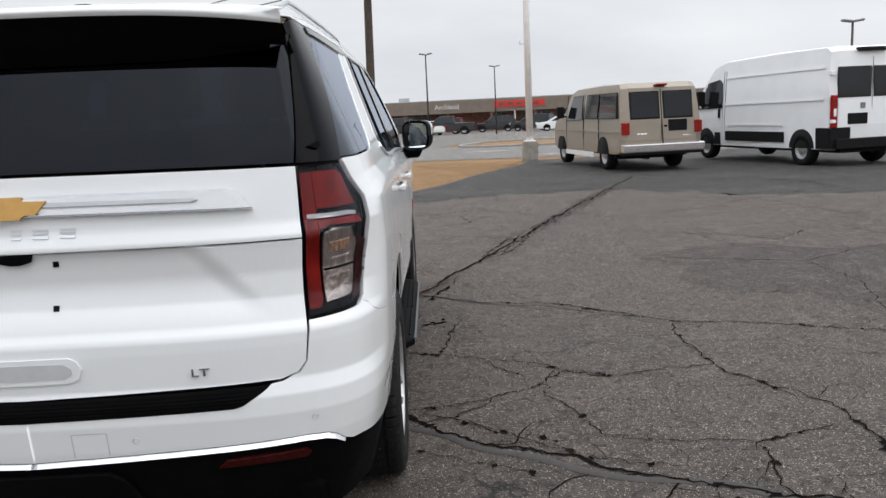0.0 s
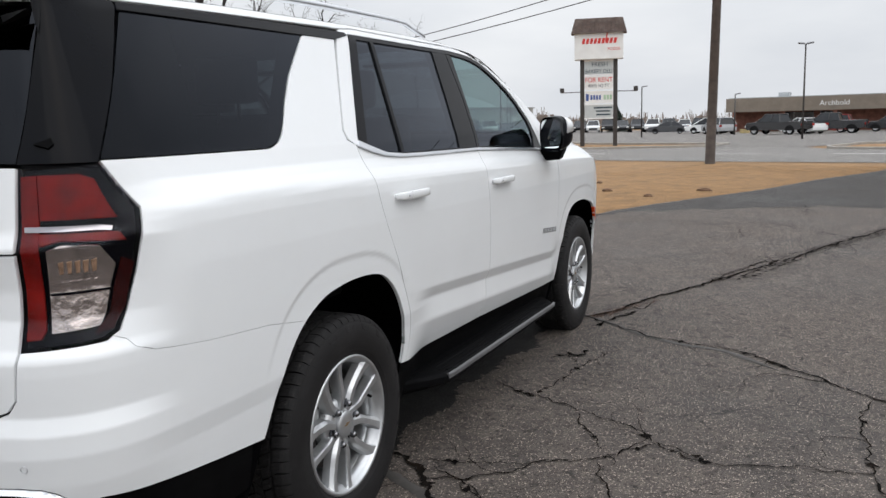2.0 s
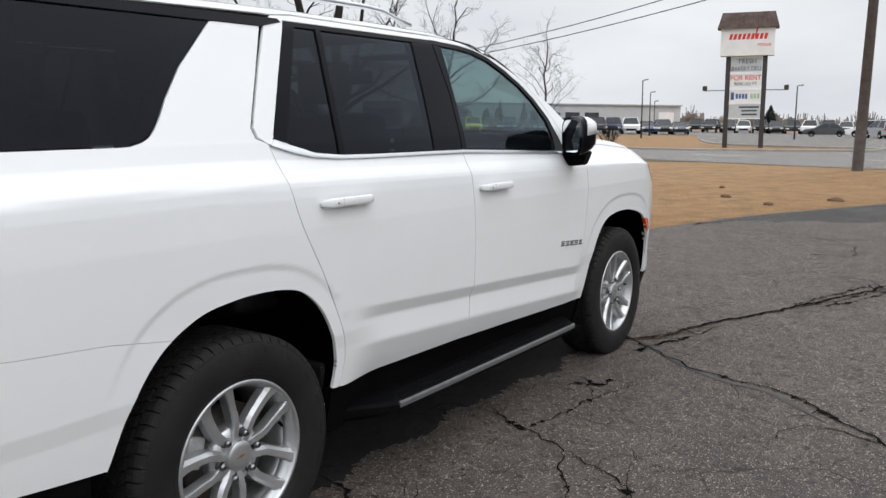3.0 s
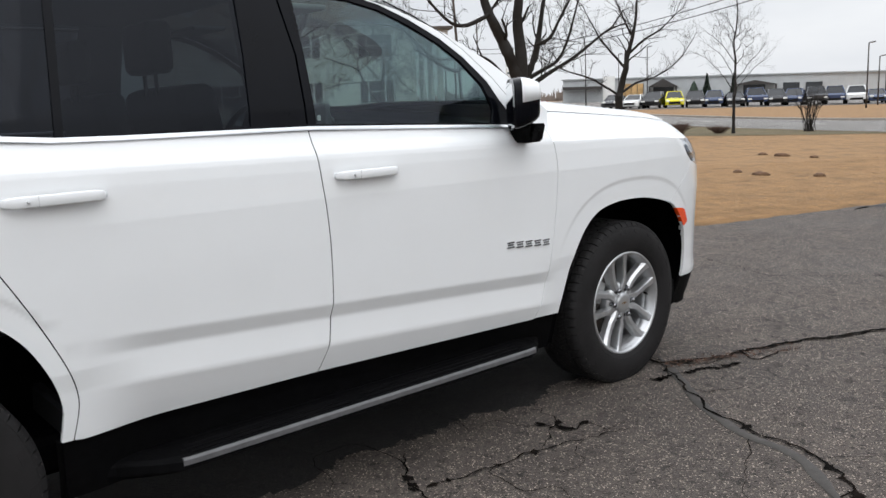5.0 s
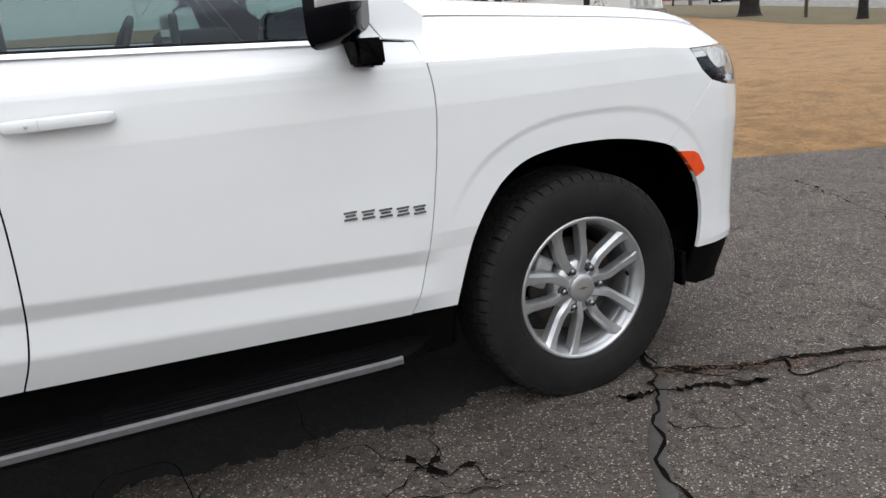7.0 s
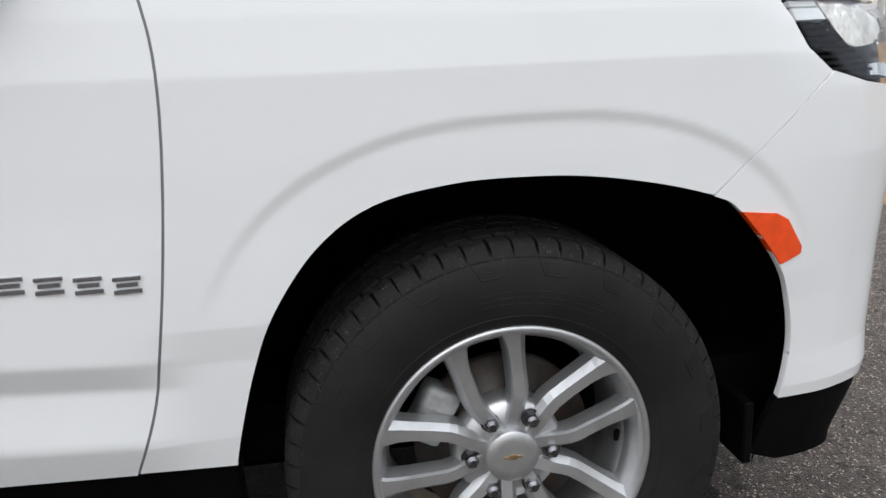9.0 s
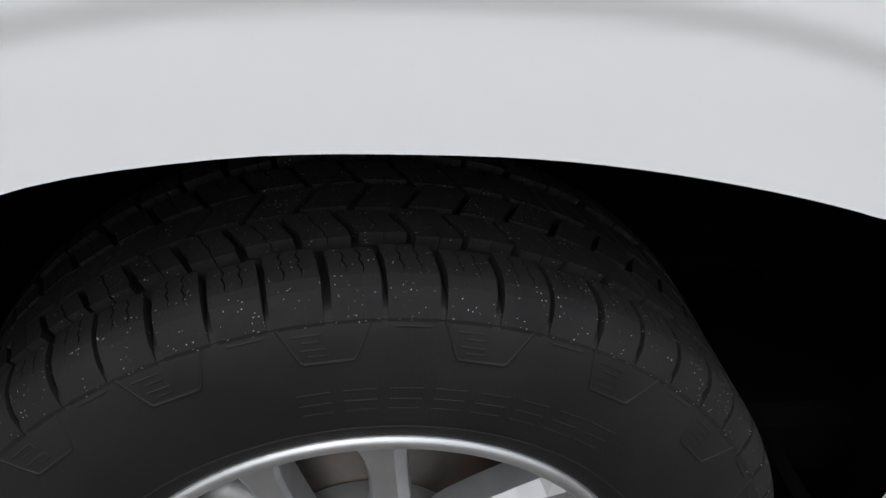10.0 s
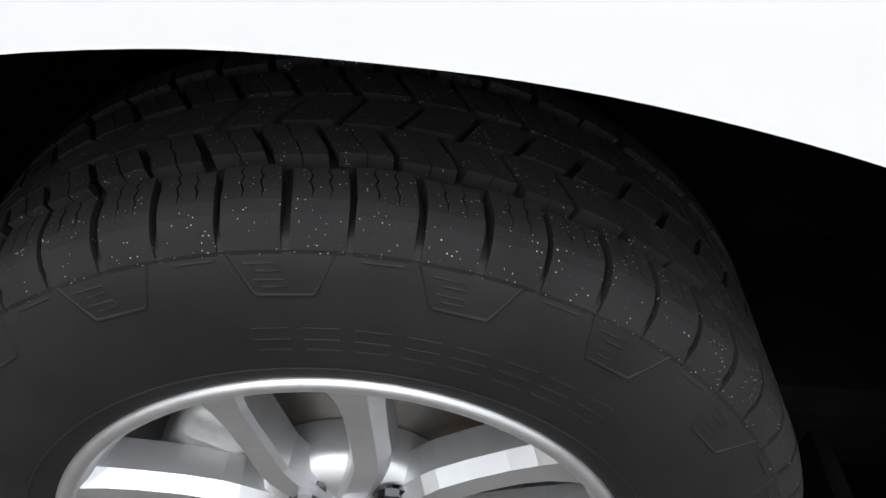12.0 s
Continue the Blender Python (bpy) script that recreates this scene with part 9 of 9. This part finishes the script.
def tan_van():
    van = tagged(new("passenger_van"), "tan full-size passenger van with dark windows, parked on the lot", "van")
    van.matrix_basis = Matrix.Translation((6.42, 17.15, gz(6.4, 17) + 0.012)) @ Matrix.Rotation(radians(7.5), 4, "Z")
    half = lambda z: 1.0 - 0.10 * max(0.0, z - 1.05) ** 1.3 - 0.05 * max(0.0, 0.7 - z)
    side = [(-1.28, 0.46), (-1.30, 0.75), (-1.28, 1.2), (-1.17, 1.95), (-1.02, 2.07), (0.5, 2.10), (2.3, 2.06), (2.75, 1.95), (3.35, 1.36), (4.15, 1.18), (4.32, 0.95), (4.32, 0.5), (4.0, 0.40), (-1.0, 0.40)]
    body_shell("body", side, half, M_TAN, van, "tan metallic body", 0.10)
    for poly in ([(-0.95, 1.27), (0.28, 1.27), (0.22, 1.86), (-0.86, 1.86)], [(0.42, 1.27), (1.38, 1.27), (1.32, 1.86), (0.36, 1.86)], [(1.62, 1.24), (2.92, 1.20), (2.50, 1.84), (1.66, 1.86)]):
        plate("side_window", poly, half, M_DARKGLASS, van, "dark tinted side window")
        grown = shrink(poly, -0.012)
        plate("window_seal", grown, half, M_RUBBER, van, "", 0.006)
    for yy in (1.52, 3.02, 0.32):
        plate("door_seam", [(yy, 0.45), (yy + 0.007, 0.45), (yy + 0.007, 1.9), (yy, 1.9)], half, M_RUBBER, van, "", 0.003)
    plate("side_moulding", [(-1.2, 0.93), (4.1, 0.93), (4.1, 0.96), (-1.2, 0.96)], half, M_TAN, van, "", 0.02)
    plate("running_board", [(0.6, 0.30), (2.95, 0.30), (2.95, 0.42), (0.6, 0.42)], half, M_WHITEPOLE, van, "pale side step", 0.06)

    def back(name, x0, x1, z0, z1, m, label="", d=0.02, bevel=0.01):
        zm = (z0 + z1) / 2
        y = lerp_table([(0.46, -1.28), (1.2, -1.28), (1.95, -1.17)], zm)
        bm = bmesh.new()
        add_box(bm, (x0, -d, z0 - zm), (x1, d, z1 - zm), bevel, 1)
        ob = part(name, bm, m, van, label)
        ob.matrix_basis = Matrix.Translation((0, y, zm)) @ Matrix.Rotation(radians(-8 if zm > 1.2 else 0), 4, "X")
        return ob
    for s in (-1, 1):
        back("rear_window", min(s * 0.07, s * 0.74), max(s * 0.07, s * 0.74), 1.25, 1.84, M_DARKGLASS, "dark rear window")
        back("rear_window_seal", min(s * 0.04, s * 0.77), max(s * 0.04, s * 0.77), 1.22, 1.87, M_RUBBER, "", 0.012)
        lamp = back("tail_lamp", min(s * 0.80, s * 0.98), max(s * 0.80, s * 0.98), 0.88, 1.16, M_RED, "red tail lamp", 0.04)
        back("door_hinge", min(s * 0.95, s * 0.99), max(s * 0.95, s * 0.99), 1.40, 1.46, M_TAN)
    back("door_seam", -0.01, 0.01, 0.62, 1.92, M_RUBBER, "", 0.008, 0)
    back("number_plate", 0.16, 0.62, 0.93, 1.20, M_RUBBER, "dark plate recess", 0.02)
    back("door_handle", 0.05, 0.13, 1.03, 1.08, M_RUBBER, "", 0.03)
    back("badge", -0.62, -0.36, 0.86, 0.90, M_CHROME, "small silver badge", 0.02)
    back("badge", 0.52, 0.72, 0.80, 0.84, M_CHROME, "small silver badge", 0.02)
    back("high_brake_lamp", -0.14, 0.14, 1.98, 2.02, M_RED, "red high brake lamp", 0.10)
    bm = bmesh.new()
    add_box(bm, (-1.0, -1.45, 0.46), (1.0, -1.24, 0.66), 0.03, 2)
    part("rear_bumper", bm, M_CHROME, van, "chrome rear bumper")
    bm = bmesh.new()
    add_box(bm, (-0.98, -1.42, 0.40), (0.98, -1.26, 0.46), 0.01, 1)
    part("bumper_valance", bm, M_RUBBER, van, "black bumper valance")
    bm = bmesh.new()
    add_rod(bm, (-0.9, -0.6, 0.36), (0.9, -0.6, 0.36), 0.05, n=8)
    add_rod(bm, (-0.6, 0.0, 0.34), (0.6, 0.0, 0.34), 0.10, n=10)
    add_rod(bm, (-0.35, -1.3, 0.34), (-0.35, 2.5, 0.34), 0.05, n=8)
    part("chassis", bm, M_RUBBER, van, "dark axle and exhaust")
    for s in (-1, 1):
        for yy in (0.0, 3.5):
            road_wheel(van, s * 0.84, yy, 0.375, 0.24)
            v, f = revolve([(0.0, 0.425), (0.02, 0.425), (0.02, 0.0)], 22, arc=(0.0, math.pi))
            a = mesh("wheel_arch", v, f, M_RUBBER, van)
            a.matrix_basis = Matrix.Translation((s * 0.975, yy, 0.40)) @ Matrix.Diagonal((s, 1, 1, 1))
        bm = bmesh.new()
        add_box(bm, (min(s * 1.06, s * 1.26), 2.98, 1.28), (max(s * 1.06, s * 1.26), 3.10, 1.60), 0.03, 2)
        add_rod(bm, (s * 0.96, 3.05, 1.30), (s * 1.10, 3.05, 1.36), 0.02, n=6)
        part("door_mirror", bm, M_RUBBER, van, "black door mirror")


tan_van()


def cargo_van():
    van = tagged(new("cargo_van"), "white high-roof cargo van with black side moulding, parked on the lot", "van")
    van.matrix_basis = Matrix.Translation((10.62, 15.55, gz(10.6, 15.5) + 0.012)) @ Matrix.Rotation(radians(12.5), 4, "Z")
    half = lambda z: 1.02 - 0.045 * max(0.0, z - 1.0) ** 1.5 - 0.04 * max(0.0, 0.7 - z)
    side = [(-0.98, 0.42), (-1.0, 0.9), (-0.97, 1.7), (-0.90, 2.50), (-0.78, 2.60), (1.0, 2.62), (3.2, 2.56), (3.75, 2.42), (4.55, 1.66), (4.85, 1.30), (5.0, 0.95), (4.98, 0.50), (4.7, 0.36), (-0.7, 0.36)]
    body_shell("body", side, half, M_VANWHITE, van, "white body", 0.10)
    plate("front_side_window", [(3.25, 1.36), (4.42, 1.32), (3.95, 2.02), (3.42, 2.10), (3.28, 2.0)], half, M_DARKGLASS, van, "dark cab window")
    for poly in ([(0.62, 0.52), (3.05, 0.52), (3.05, 0.76), (0.62, 0.76)], [(-0.95, 0.40), (-0.52, 0.40), (-0.52, 0.86), (-0.95, 0.86)], [(3.3, 0.40), (3.55, 0.40), (3.55, 0.72), (3.3, 0.72)]):
        plate("side_moulding", poly, half, M_RUBBER, van, "black side moulding", 0.03)
    for poly in ([(-0.7, 1.46), (3.1, 1.42), (3.1, 1.46), (-0.7, 1.50)], [(-0.7, 2.14), (3.1, 2.10), (3.1, 2.14), (-0.7, 2.18)], [(0.7, 0.9), (2.95, 0.9), (2.95, 0.94), (0.7, 0.94)]):
        plate("body_crease", poly, half, M_VANWHITE, van, "", 0.02)
    for yy in (3.12, 3.22):
        plate("door_seam", [(yy, 0.80), (yy + 0.008, 0.80), (yy + 0.008, 2.30), (yy, 2.30)], half, M_GREYSTEEL, van, "", 0.003)
    plate("door_handle", [(3.32, 1.10), (3.40, 1.10), (3.40, 1.34), (3.32, 1.34)], half, M_RUBBER, van, "black door handle", 0.03)
    for s in (-1, 1):
        def back(name, x0, x1, z0, z1, m, label="", d=0.02):
            bm = bmesh.new()
            y = lerp_table([(0.42, -0.98), (0.9, -1.0), (1.7, -0.97), (2.5, -0.90)], (z0 + z1) / 2)
            add_box(bm, (min(s * x0, s * x1), y - d, z0), (max(s * x0, s * x1), y + d, z1), 0.012, 1)
            return part(name, bm, m, van, label)
        back("rear_window", 0.03, 0.86, 1.50, 2.16, M_DARKGLASS, "dark rear door window", 0.035)
        back("tail_lamp", 0.90, 1.03, 0.86, 1.56, M_RED, "tall red tail lamp", 0.05)
        back("lamp_lens", 0.93, 1.01, 1.10, 1.28, M_SIGNWHITE, "white lamp section", 0.055)
        back("door_hinge", 0.94, 1.06, 1.98, 2.08, M_VANWHITE, "white hinge", 0.05)
        back("door_hinge", 0.94, 1.04, 0.96, 1.04, M_VANWHITE, "white hinge", 0.05)
        back("corner_moulding", 0.55, 1.05, 0.42, 0.86, M_RUBBER, "black rear corner moulding", 0.03)
    for x0, x1, z0, z1, m, nm, d in ((-0.95, 0.95, 0.40, 0.62, M_RUBBER, "rear_step", 0.10), (-0.012, 0.012, 0.62, 2.35, M_GREYSTEEL, "door_seam", 0.01), (-0.62, -0.12, 0.92, 1.16, M_RUBBER, "plate_recess", 0.02), (-0.30, -0.18, 1.26, 1.38, M_GREYSTEEL, "emblem", 0.025), (-0.35, 0.35, 2.48, 2.56, M_RUBBER, "roof_lamp_bar", 0.08)):
        bm = bmesh.new()
        y = lerp_table([(0.42, -0.98), (0.9, -1.0), (1.7, -0.97), (2.5, -0.92)], (z0 + z1) / 2)
        add_box(bm, (x0, y - d, z0), (x1, y + d, z1), 0.01, 1)
        part(nm, bm, m, van, "dark rear door fitting")
    for s in (-1, 1):
        for yy in (0.0, 4.0):
            road_wheel(van, s * 0.90, yy, 0.36, 0.24)
            v, f = revolve([(0.0, 0.43), (0.02, 0.43), (0.02, 0.0)], 22, arc=(0.0, math.pi))
            a = mesh("wheel_arch", v, f, M_RUBBER, van)
            a.matrix_basis = Matrix.Translation((s * 1.0, yy, 0.40)) @ Matrix.Diagonal((s, 1, 1, 1))
        bm = bmesh.new()
        add_box(bm, (min(s * 1.10, s * 1.34), 3.92, 1.36), (max(s * 1.10, s * 1.34), 4.04, 1.82), 0.04, 2)
        add_rod(bm, (s * 0.98, 4.0, 1.42), (s * 1.14, 4.0, 1.48), 0.03, n=6)
        part("door_mirror", bm, M_RUBBER, van, "tall black door mirror")
    bm = bmesh.new()
    add_rod(bm, (-0.85, 0.0, 0.34), (0.85, 0.0, 0.34), 0.06, n=8)
    add_box(bm, (-0.7, -0.9, 0.30), (0.7, 4.6, 0.38))
    part("chassis", bm, M_RUBBER, van, "dark chassis")


cargo_van()
